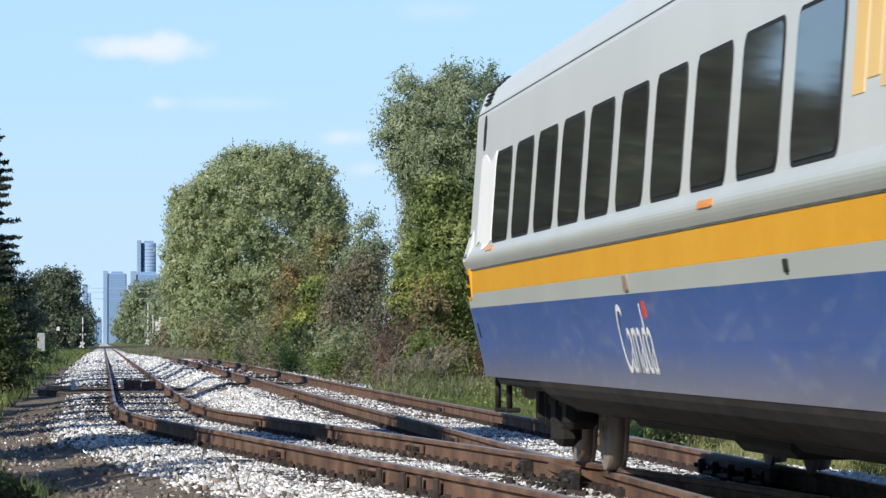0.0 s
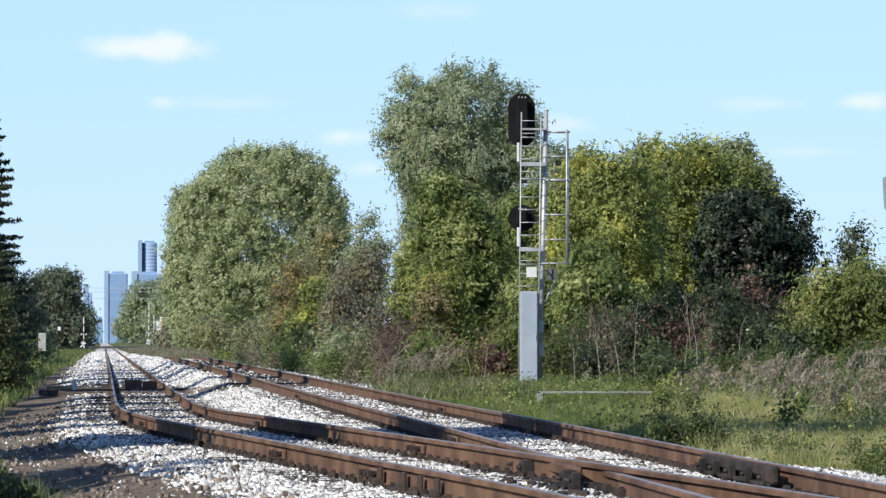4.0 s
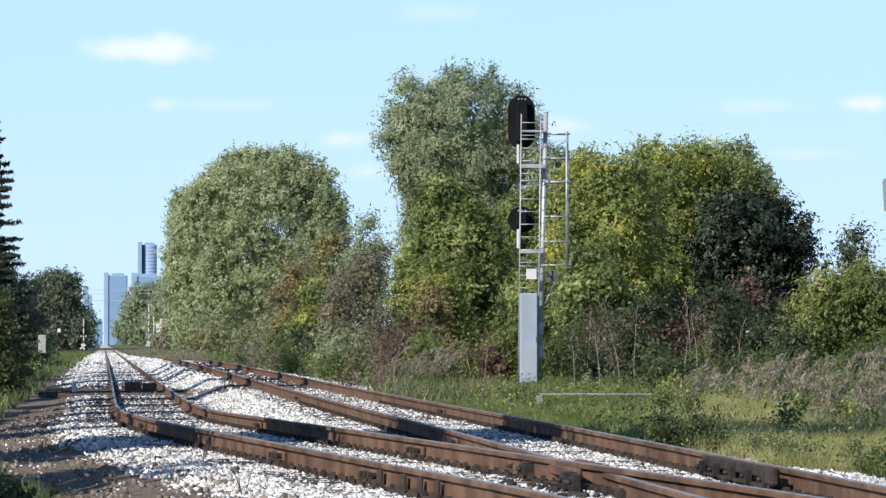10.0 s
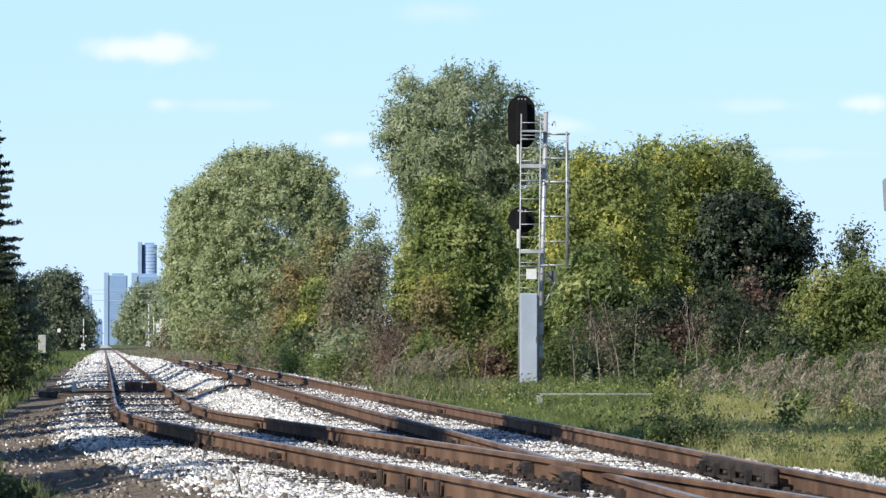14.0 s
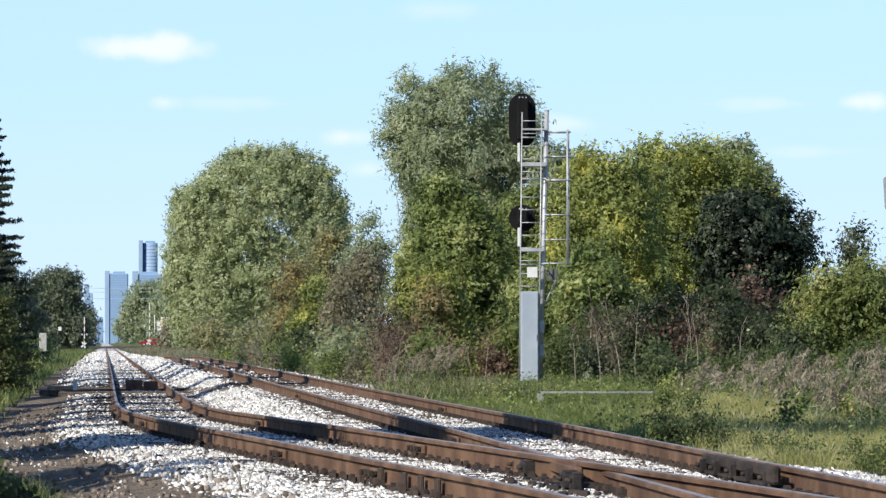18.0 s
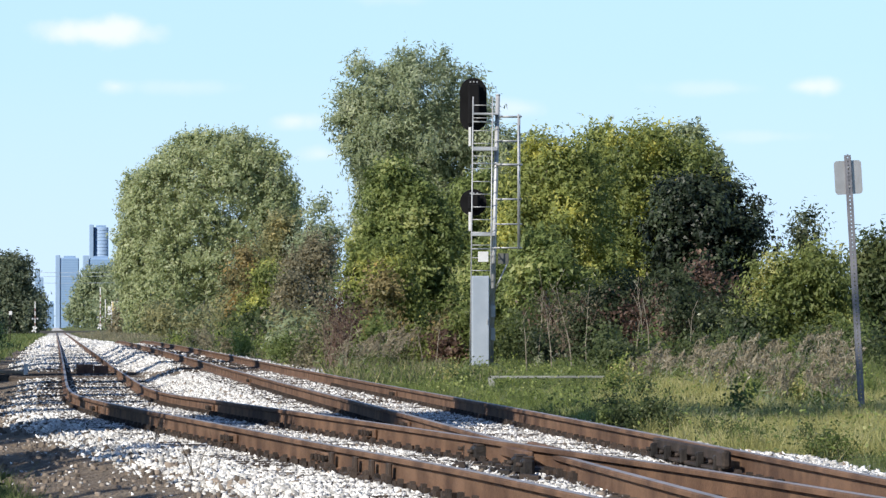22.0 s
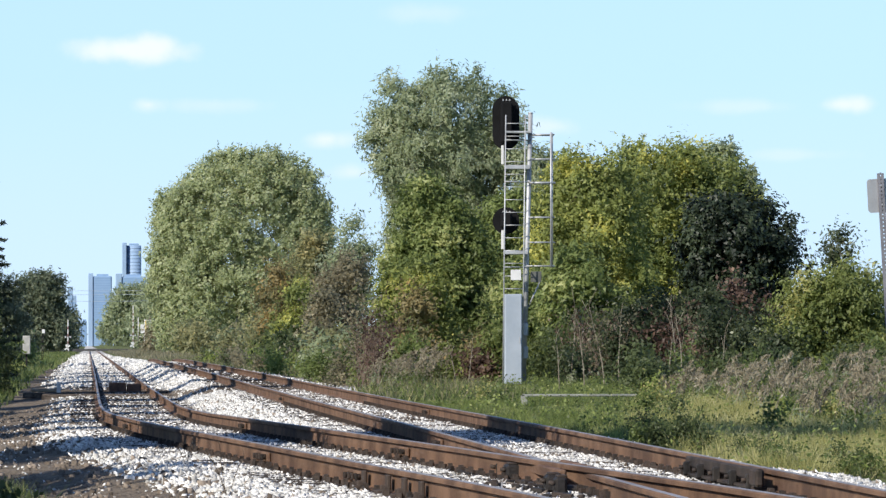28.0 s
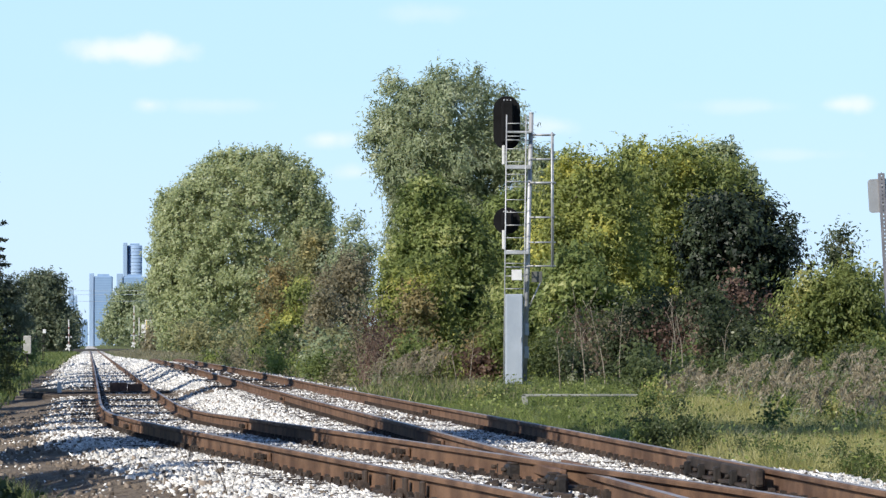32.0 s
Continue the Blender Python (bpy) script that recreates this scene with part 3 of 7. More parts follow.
def tree(name, label, x, y, height, width, leaf, low=0.15, shape=ROUND, lobes=40, lobe=0.16, leaves=30000, size=0.12, aspect=1.6, droop=0.0,
         trunk=0.0, seed=1, loose=0.1, category="tree", outline=None, deep=0.8, limbs=5, out=1.0, tuft=1.7, notch=None):
    """A trunk with forking limbs and a crown of single leaves."""
    rng, rnd = np.random.default_rng(seed), random.Random(seed)
    z = float(ground_z(x, y))
    tr = tagged(root(name, x, y, z - 0.03), label, category, "trees" if category == "tree" else "shrubs")
    bm = bmesh.new()
    r = trunk or height * 0.016
    top = Vector((rnd.uniform(-0.04, 0.04) * height, 0, height * 0.5))
    tube(bm, (0, 0, -0.3), top * 0.5, r * 1.25, r, 9)
    tube(bm, top * 0.5, top, r, r * 0.75, 9)
    for k in range(limbs):
        p = top * rnd.uniform(0.45, 1.0)
        d = Vector((rnd.uniform(-1, 1), rnd.uniform(-1, 1), rnd.uniform(0.5, 1.3))).normalized()
        limb_mesh(bm, rnd, p, d, min(height, width) * 0.26, r * 0.5, 1 if limbs > 3 else 0)
    limb_mesh(bm, rnd, top, Vector((0, 0, 1)), height * 0.24, r * 0.7, 1 if limbs > 3 else 0)
    part("trunk", bm, M["bark"], tr)
    if outline:
        inset = size * tuft
        outline = [(h * (1 - 1.3 * inset / height), a + 0.2 * inset, b - 0.2 * inset) for h, a, b in outline]
        lb = outline_lobes(rng, outline, lobes, lobe, deep)
        if notch:
            # a gap between two leading stems
            lb = [(a, b, min(c, notch[2] - rd * 0.9) if notch[0] < a < notch[1] else c, rd, fl) for a, b, c, rd, fl in lb]
    else:
        lb = make_lobes(rng, height, width, low * height, lobes, shape, lobe)
    pts, way, grow = crown_points(rng, leaves, lb, size * tuft, loose=loose, droop=droop)
    v, f = leaf_cards(rng, pts, size, aspect, droop, out, way, 0.45, grow, y > 120 or x < -4)
    v[:, 2] = np.maximum(v[:, 2], 0.02)
    np_mesh("crown", v, f, LEAF[leaf], tr)
    return tr



# grey-green leaves, paled further for the haze at the poplar's distance
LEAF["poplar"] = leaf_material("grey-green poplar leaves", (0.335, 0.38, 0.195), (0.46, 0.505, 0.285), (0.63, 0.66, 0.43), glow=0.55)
LEAF["willow"] = leaf_material("willow leaves", (0.255, 0.305, 0.17), (0.38, 0.43, 0.26), (0.53, 0.57, 0.39), glow=0.55)
LEAF["green"] = leaf_material("fresh green leaves", (0.125, 0.17, 0.052), (0.275, 0.33, 0.112), (0.47, 0.49, 0.20))
LEAF["yellow"] = leaf_material("turning yellow-green leaves", (0.135, 0.175, 0.055), (0.34, 0.375, 0.11), (0.62, 0.59, 0.16))
LEAF["lime"] = leaf_material("yellowing bush leaves", (0.13, 0.165, 0.05), (0.26, 0.30, 0.095), (0.50, 0.48, 0.19))
LEAF["dark"] = leaf_material("dark maple leaves", (0.009, 0.015, 0.008), (0.022, 0.034, 0.016), (0.06, 0.08, 0.04), glow=0.1)
LEAF["brown"] = leaf_material("rust-brown leaves", (0.18, 0.17, 0.08), (0.34, 0.27, 0.12), (0.50, 0.34, 0.12))
# darker leaf copy: shade on the wood's unlit side is put into the colour
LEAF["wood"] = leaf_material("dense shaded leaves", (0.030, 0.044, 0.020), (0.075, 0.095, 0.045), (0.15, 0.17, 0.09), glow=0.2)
LEAF["withered"] = leaf_material("withered brown leaves", (0.08, 0.05, 0.038), (0.18, 0.115, 0.085), (0.34, 0.23, 0.16))
# haze over the far wood is put into this paler leaf colour
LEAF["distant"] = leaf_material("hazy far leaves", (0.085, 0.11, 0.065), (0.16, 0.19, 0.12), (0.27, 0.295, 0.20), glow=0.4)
LEAF["spruce"] = leaf_material("spruce needles", (0.022, 0.034, 0.025), (0.055, 0.075, 0.048), glow=0.2)
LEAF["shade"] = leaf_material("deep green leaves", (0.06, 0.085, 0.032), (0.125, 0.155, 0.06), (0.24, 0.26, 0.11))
# pale drooping leaves; dark gaps and highlights are put into the colour range
LEAF["sumac"] = leaf_material("drooping pale-backed leaves", (0.03, 0.045, 0.02), (0.10, 0.125, 0.06), (0.40, 0.42, 0.28))
LEAF["umber"] = leaf_material("dull brown-grey leaves", (0.17, 0.16, 0.10), (0.29, 0.26, 0.165), (0.44, 0.38, 0.255))
LEAF["olive"] = leaf_material("olive autumn leaves", (0.19, 0.195, 0.09), (0.33, 0.32, 0.155), (0.50, 0.43, 0.20))
LEAF["grass"] = leaf_material("grass blades", (0.085, 0.125, 0.035), (0.19, 0.235, 0.075), (0.34, 0.34, 0.15))
LEAF["fresh"] = leaf_material("fresh bright grass", (0.17, 0.225, 0.055), (0.31, 0.36, 0.105), (0.47, 0.48, 0.19))
LEAF["hay"] = leaf_material("yellowing seeded grass", (0.30, 0.295, 0.10), (0.52, 0.485, 0.20), (0.70, 0.63, 0.36))
LEAF["reed"] = leaf_material("dry reeds", (0.20, 0.172, 0.115), (0.40, 0.35, 0.25), (0.64, 0.58, 0.46), glow=0.4)

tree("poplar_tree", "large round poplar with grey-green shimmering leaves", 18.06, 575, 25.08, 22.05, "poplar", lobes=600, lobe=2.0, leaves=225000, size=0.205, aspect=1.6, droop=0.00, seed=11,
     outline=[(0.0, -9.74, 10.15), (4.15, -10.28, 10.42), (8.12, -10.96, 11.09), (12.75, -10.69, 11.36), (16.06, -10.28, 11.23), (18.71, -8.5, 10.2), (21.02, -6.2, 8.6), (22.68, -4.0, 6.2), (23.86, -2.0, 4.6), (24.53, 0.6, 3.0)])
tree("willow_tree", "tall loose willow with grey-green leaves", 11.03, 152, 10.07, 5.37, "willow", loose=0.2, lobes=150, lobe=0.72, leaves=120000, size=0.050, tuft=3.0, notch=(-0.45, 0.2, 9.35), aspect=2.8, droop=0.35, seed=13,
     outline=[(0.0, -1.97, 1.61), (2.46, -1.8, 1.88), (4.04, -1.65, 2.0), (5.09, -1.5, 2.15), (5.97, -1.6, 2.32), (6.57, -1.95, 2.59), (7.36, -2.55, 2.9), (8.06, -2.2, 3.05), (8.7, -1.85, 2.6), (9.19, -1.45, 1.6), (9.58, -1.15, 1.0), (9.93, -0.7, 0.7)])
tree("green_tree", "leafy green tree overgrown with creepers", 9.82, 141, 6.06, 3.74, "green", lobes=100, lobe=0.66, leaves=64000, size=0.070, aspect=1.6, droop=0.10, seed=14,
     outline=[(0.0, -1.3, 2.07), (2.08, -1.38, 2.16), (3.57, -1.2, 2.16), (4.73, -0.98, 1.74), (5.56, -0.91, 1.08), (6.06, -0.5, 0.41)])
tree("yellow_green_tree", "broad tree turning yellow-green in autumn", 13.83, 134, 6.61, 3.63, "yellow", lobes=100, lobe=0.68, leaves=64000, size=0.066, aspect=1.8, droop=0.20, seed=16, tuft=2.6,
     outline=[(0.0, -1.5, 1.73), (2.23, -1.66, 1.89), (3.61, -1.66, 1.97), (4.83, -1.54, 1.89), (5.6, -1.34, 1.42), (6.18, -1.1, 0.55), (6.42, -0.79, -0.16)])
tree("yellow_green_tree", "broad tree turning yellow-green in autumn", 17.36, 143, 7.23, 5.04, "yellow", lobes=120, lobe=0.74, leaves=76000, size=0.066, aspect=1.8, droop=0.20, seed=17, tuft=2.6,
     outline=[(0.0, -1.6, 2.94), (2.32, -1.77, 3.11), (3.96, -1.93, 3.11), (5.11, -2.1, 2.91), (5.76, -2.1, 2.61), (6.34, -1.93, 2.02), (6.75, -1.6, 1.26), (7.05, -0.59, 0.34)])
tree("grey_green_tree", "tree with loose grey-green top twigs", 19.80, 152, 7.28, 3.07, "willow", lobes=92, lobe=0.53, leaves=32400, size=0.078, aspect=2.2, droop=0.20, seed=18,
     outline=[(0.0, -1.07, 1.79), (3.67, -1.25, 1.82), (5.28, -1.25, 1.79), (6.18, -1.07, 1.57), (6.8, -0.63, 1.07), (7.28, 0.0, 0.63)])
tree("dark_tree", "dark round maple with dense deep green leaves", 17.36, 127, 4.83, 3.32, "dark", lobes=80, lobe=0.55, leaves=46000, size=0.076, aspect=1.4, droop=0.25, seed=19, out=1.6,
     outline=[(0.0, -1.1, 0.82), (1.57, -1.25, 1.05), (2.32, -1.6, 1.50), (2.92, -1.75, 1.95), (3.51, -1.70, 1.90), (4.19, -1.5, 1.45), (4.65, -1.15, 1.0), (4.95, -0.6, 0.3)])
tree("bush", "bright green bush with pale leaves", 17.64, 113, 2.98, 3.06, "lime", lobes=90, lobe=0.45, leaves=44000, size=0.050, aspect=2.3, droop=0.4, tuft=3.0, seed=20, category="bush",
     outline=[(0.0, -1.79, 1.2), (1.02, -1.73, 1.33), (1.75, -1.46, 1.33), (2.35, -1.13, 1.2), (2.74, -0.6, 0.93), (2.98, 0.07, 0.66)])
tree("bush", "loose grey-green bush beside the sign post", 20.16, 116, 3.2, 1.92, "shade", lobes=80, lobe=0.34, leaves=20000, size=0.062, aspect=2.6, droop=0.2, tuft=3.2, seed=21, category="bush",
     outline=[(0.0, -0.96, 0.96), (1.4, -0.96, 0.96), (2.2, -0.82, 0.82), (2.8, -0.68, 0.55), (3.2, -0.48, 0.07)])
tree("green_tree", "small young tree behind the bushes", 26.78, 170, 5.28, 1.60, "sumac", lobes=40, lobe=0.28, leaves=3600, size=0.080, aspect=1.9, droop=0.10, tuft=2.6, seed=22,
     outline=[(0.0, -0.24, 0.16), (3.4, -0.84, 0.76), (4.2, -0.74, 0.6), (4.8, -0.6, 0.46), (5.28, -0.28, 0.2)])
tree("grey_tree", "thin half-bare tree with grey-green leaves", 14.09, 262, 8.10, 3.08, "willow", lobes=60, lobe=0.5, leaves=10000, size=0.095, aspect=2.2, droop=0.10, tuft=3.0, seed=23, limbs=9,
     outline=[(0.0, -0.6, 0.6), (2.49, -1.2, 1.2), (4.95, -1.23, 1.54), (6.49, -1.05, 1.29), (7.57, -0.68, 0.86), (8.1, 0.0, 0.62)])
tree("brown_tree", "small tree with orange-brown autumn leaves", 9.95, 250, 5.0, 2.4, "brown", 0.1, TALL, 30, 0.17, 7000, 0.095, 1.8, 0.1, tuft=3.0, seed=24)
tree("yellow_green_tree", "low yellow-green tree on the far verge", 10.75, 243, 3.9, 3.0, "yellow", 0.03, SHRUB, 30, 0.18, 8000, 0.095, seed=36, tuft=2.6)
tree("olive_tree", "half-bare olive-brown tree between the poplar and the willow", 12.4, 266, 7.2, 2.6, "olive", 0.12, TALL, 40, 0.17, 9000, 0.10, 1.9, 0.1, tuft=3.0, seed=37)
tree("brown_tree", "dull brown thicket tree under the thin grey tree", 13.2, 250, 5.6, 3.2, "umber", 0.02, TALL, 40, 0.17, 12000, 0.095, seed=38, tuft=3.0)
tree("brown_tree", "dull brown thicket tree under the thin grey tree", 11.7, 238, 3.4, 2.2, "umber", 0.02, SHRUB, 24, 0.2, 6000, 0.09, seed=39, tuft=3.0)
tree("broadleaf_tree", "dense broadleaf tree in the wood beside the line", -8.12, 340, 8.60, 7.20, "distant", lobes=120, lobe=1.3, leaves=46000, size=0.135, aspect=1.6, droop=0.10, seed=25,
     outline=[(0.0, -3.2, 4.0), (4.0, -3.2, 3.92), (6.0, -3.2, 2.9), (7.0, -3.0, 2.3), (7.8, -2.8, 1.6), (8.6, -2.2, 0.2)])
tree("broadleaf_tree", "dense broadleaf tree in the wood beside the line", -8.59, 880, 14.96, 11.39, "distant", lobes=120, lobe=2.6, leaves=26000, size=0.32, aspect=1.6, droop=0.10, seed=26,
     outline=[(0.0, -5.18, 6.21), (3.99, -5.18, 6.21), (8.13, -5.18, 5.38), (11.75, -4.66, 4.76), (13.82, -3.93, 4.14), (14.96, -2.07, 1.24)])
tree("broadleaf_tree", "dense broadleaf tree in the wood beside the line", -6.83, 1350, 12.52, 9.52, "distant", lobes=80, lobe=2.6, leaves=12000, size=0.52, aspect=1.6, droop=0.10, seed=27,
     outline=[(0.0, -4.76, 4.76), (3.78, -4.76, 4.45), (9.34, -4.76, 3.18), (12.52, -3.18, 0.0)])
# the two farthest trees wear pale willow leaves in place of haze
tree("broadleaf_tree", "far broadleaf tree in pale leaves that stand in for haze", 18.33, 1900, 27.55, 28.17, "willow", lobes=120, lobe=5.0, leaves=34000, size=0.64, aspect=1.6, droop=0.10, seed=28,
     outline=[(0.0, -13.0, 14.53), (9.22, -13.0, 14.53), (15.5, -11.85, 14.53), (20.5, -8.0, 12.29), (24.2, -3.0, 9.0)])
tree("broadleaf_tree", "dense broadleaf tree in the wood beside the line", 15.83, 1150, 12.90, 11.09, "willow", lobes=80, lobe=3.0, leaves=13000, size=0.48, aspect=1.6, droop=0.10, seed=29,
     outline=[(0.0, -5.14, 5.41), (4.78, -5.68, 5.41), (9.52, -5.14, 5.41), (12.9, -4.06, 4.06)])
tree("green_tree", "leafy green tree overgrown with creepers", 12.92, 147, 5.71, 1.81, "green", lobes=60, lobe=0.45, leaves=26000, size=0.080, aspect=1.6, droop=0.10, seed=31,
     outline=[(0.0, -0.78, 0.86), (1.9, -0.86, 0.95), (3.63, -0.86, 0.95), (5.01, -0.78, 0.78), (5.71, -0.43, 0.35)])
tree("yellow_green_tree", "sapling with sparse yellowing leaves beside the willow", 8.72, 138, 3.68, 1.38, "yellow", lobes=40, lobe=0.30, leaves=9000, size=0.075, aspect=1.6, droop=0.10, seed=32,
     outline=[(0.0, -0.49, 0.89), (2.06, -0.49, 0.81), (3.03, -0.32, 0.49), (3.68, -0.08, 0.16)])
tree("grey_green_tree", "loose grey-green tree behind the mast", 14.0, 151, 6.9, 3.2, "willow", 0.05, ROUND, 60, 0.15, 30000, 0.062, 2.2, 0.2, seed=41, tuft=2.8)
tree("yellow_green_tree", "slim yellowing tree before the creeper-grown tree", 9.35, 133, 3.3, 1.3, "yellow", 0.05, TALL, 30, 0.2, 9000, 0.065, seed=33, tuft=2.6)
tree("brown_tree", "slim tree with orange-brown leaves before the creeper-grown tree", 8.95, 131, 2.5, 1.1, "brown", 0.05, TALL, 24, 0.2, 3600, 0.065, seed=39, tuft=2.6)
tree("green_tree", "low leafy tree among the bushes", 13.2, 128, 3.4, 2.6, "green", 0.02, SHRUB, 40, 0.2, 12000, 0.085, seed=33)
tree("broadleaf_tree", "dense green tree at the back of the thicket", 20.17, 172, 6.97, 7.48, "shade", lobes=80, lobe=0.90, leaves=16000, size=0.150, aspect=1.6, droop=0.10, seed=34,
     outline=[(0.0, -3.64, 3.84), (2.92, -3.64, 3.84), (4.95, -3.44, 3.64), (6.36, -2.43, 3.04), (6.97, -1.21, 1.62)])


tree("broadleaf_tree", "dense green tree at the back of the thicket", 12.6, 168, 5.6, 6.0, "shade", 0.02, SHRUB, 40, 0.16, 12000, 0.14, seed=35)


def undergrowth(count, x0, x1, y0, y1, leafs, h0, h1, label, seed, group_leaves=1300, size=0.085, aspect=1.6):
    """Low bushes and saplings that fill the wood's foot."""
    rnd = random.Random(seed)
    for k in range(count):
        y = rnd.uniform(y0, y1)
        x = rnd.uniform(x0, x1)
        if x > 4.5 + 0.172 * y:
            continue
        if 0.088 < x / y < 0.114 and 58 < y < 99:
            continue
        h = rnd.uniform(h0, h1)
        tree("shrub", label, x, y, h, h * rnd.uniform(0.8, 1.4), rnd.choice(leafs), 0.02, SHRUB, 14, 0.24, group_leaves, size * (0.6 + y / 250), aspect, seed=seed * 100 + k, category="bush", limbs=3, tuft=3.2)


undergrowth(20, 8.2, 11.5, 124, 150, ["shade", "green", "withered", "brown", "lime"], 0.6, 1.5, "tangled low shrub with mixed green and brown leaves", 3, 2000, 0.058)
undergrowth(22, 12.0, 19.5, 112, 126, ["sumac", "shade", "shade", "green", "withered"], 0.8, 1.9, "tangled low shrub with mixed green and brown leaves", 4, 2000, 0.058)
undergrowth(16, 7.6, 10.5, 165, 300, ["shade", "olive", "umber", "willow"], 0.7, 1.6, "grey-brown shrub on the verge beside the line", 5)
tree("shrub", "low brown-green bush beside the distant crossing", 9.6, 640, 3.0, 5.0, "umber", 0.02, SHRUB, 24, 0.22, 3000, 0.24, seed=220, category="bush", tuft=2.6)
tree("shrub", "low brown-green bush beside the distant crossing", 12.6, 760, 3.6, 6.0, "olive", 0.02, SHRUB, 24, 0.22, 3000, 0.28, seed=221, category="bush", tuft=2.6)
undergrowth(10, 8.6, 14, 300, 520, ["shade", "olive", "umber"], 1.2, 2.4, "grey-brown shrub on the verge beside the line", 6)
undergrowth(34, 6.7, 9.0, 120, 280, ["shade", "grass", "umber", "fresh"], 0.3, 0.75, "low weedy shrub beside the far ballast", 13, 600, 0.05)
undergrowth(8, -5.2, -3.6, 150, 330, ["shade", "green"], 0.6, 1.3, "low green shrub on the shaded verge", 7)
undergrowth(40, 11.0, 19.0, 90, 112, ["sumac", "shade", "grass", "shade"], 0.35, 0.9, "low leafy weed among the dry reeds", 8, 700, 0.05, 2.2)
undergrowth(24, 6.9, 14.0, 62, 100, ["grass", "shade", "fresh", "hay"], 0.18, 0.42, "small leafy weed growing in the verge", 10, 420, 0.042)
# dark clumps added where a tree's shadow falls on the verge
undergrowth(8, 6.3, 7.05, 53.5, 57, ["shade", "grass", "shade"], 0.14, 0.28, "low leafy clump in the verge, dark in place of a tree's shadow", 12, 1100, 0.030)
undergrowth(9, 6.85, 7.4, 43, 53, ["shade", "grass"], 0.16, 0.30, "low leafy weed at the edge of the ballast", 14, 700, 0.024)
tree("brown_bush", "rust-brown bush with withered leaves", 16.1, 119, 2.5, 0.9, "withered", 0.25, SHRUB, 18, 0.2, 2600, 0.07, seed=90, category="bush", tuft=2.6)
tree("brown_bush", "low rust-brown bush with withered leaves", 16.7, 117, 1.7, 1.9, "withered", 0.1, SHRUB, 22, 0.2, 4200, 0.07, seed=91, category="bush", tuft=2.6)


M["twig"] = material("brown twigs", (0.10, 0.07, 0.055), (0.21, 0.155, 0.125), 4, 0.9, 0, 0.2, 30)


tree("shrub", "dense leafy shrub behind the mast", 11.9, 131, 2.8, 2.6, "green", 0.02, SHRUB, 24, 0.22, 9000, 0.07, seed=140, category="bush", tuft=2.6)


def bare_shrub(x, y, h, spread, stems, leaves, seed):
    """A shrub that has lost most leaves: thin forking stems with a few withered leaves."""
    rng, rnd = np.random.default_rng(seed), random.Random(seed)
    tr = tagged(root("bare_shrub", x, y, float(ground_z(x, y)) - 0.03), "half-bare shrub of thin brown stems with withered leaves", "bush", "shrubs")
    bm = bmesh.new()
    tips = []
    for k in range(stems):
        p = Vector((rnd.uniform(-0.3, 0.3) * spread, rnd.uniform(-0.3, 0.3) * spread, 0))
        d = Vector((rnd.uniform(-0.35, 0.35), rnd.uniform(-0.3, 0.3), 1)).normalized()
        n, r = 4, 0.013
        for i in range(n):
            q = p + d * h / n * rnd.uniform(0.7, 1.1)
            tube(bm, p, q, r, r * 0.75, 4)
            tips.append(q)
            for _ in range(2 if i else 1):
                e = (d + Vector((rnd.uniform(-1, 1), rnd.uniform(-1, 1), rnd.uniform(0, 0.6))) * 0.8).normalized()
                w = q + e * h * rnd.uniform(0.12, 0.26)
                tube(bm, q, w, r * 0.55, r * 0.25, 4)
                tips.append(w)
            p, r = q, r * 0.75
            d = (d + Vector((rnd.uniform(-0.25, 0.25), rnd.uniform(-0.25, 0.25), 0.1))).normalized()
    tagged(part("stem", bm, M["twig"], tr), kind="stuff")
    at = np.array([tuple(t) for t in tips])[rng.integers(len(tips), size=leaves)] + rng.normal(size=(leaves, 3)) * 0.09
    v, f = leaf_cards(rng, at, 0.05, 1.8, 0.3, 0.4)
    v[:, 2] = np.maximum(v[:, 2], 0.02)
    np_mesh("crown", v, f, LEAF["umber" if seed % 2 else "withered"], tr)


twig_rnd = random.Random(31)
for k in range(9):
    yy = twig_rnd.uniform(124, 136)
    bare_shrub(twig_rnd.uniform(0.0575, 0.0645) * yy, yy, twig_rnd.uniform(1.2, 2.1), 1.2, 9, 420, 600 + k)
for k in range(12):
    yy = twig_rnd.uniform(113, 121)
    bare_shrub(twig_rnd.uniform(0.101, 0.131) * yy, yy, twig_rnd.uniform(0.9, 1.9), 1.2, 8, 300, 640 + k)
for k, (x, y, h, w) in enumerate(((14.3, 119, 2.3, 1.7), (15.2, 117.5, 2.0, 1.6), (13.4, 117, 1.7, 1.4))):
    tree("sumac_shrub", "shrub with drooping pale leaves under the dark tree", x, y, h, w, "sumac", 0.1, SHRUB, 22, 0.24, 9000, 0.055, 3.0, 0.5, seed=130 + k, category="bush", tuft=3.2)


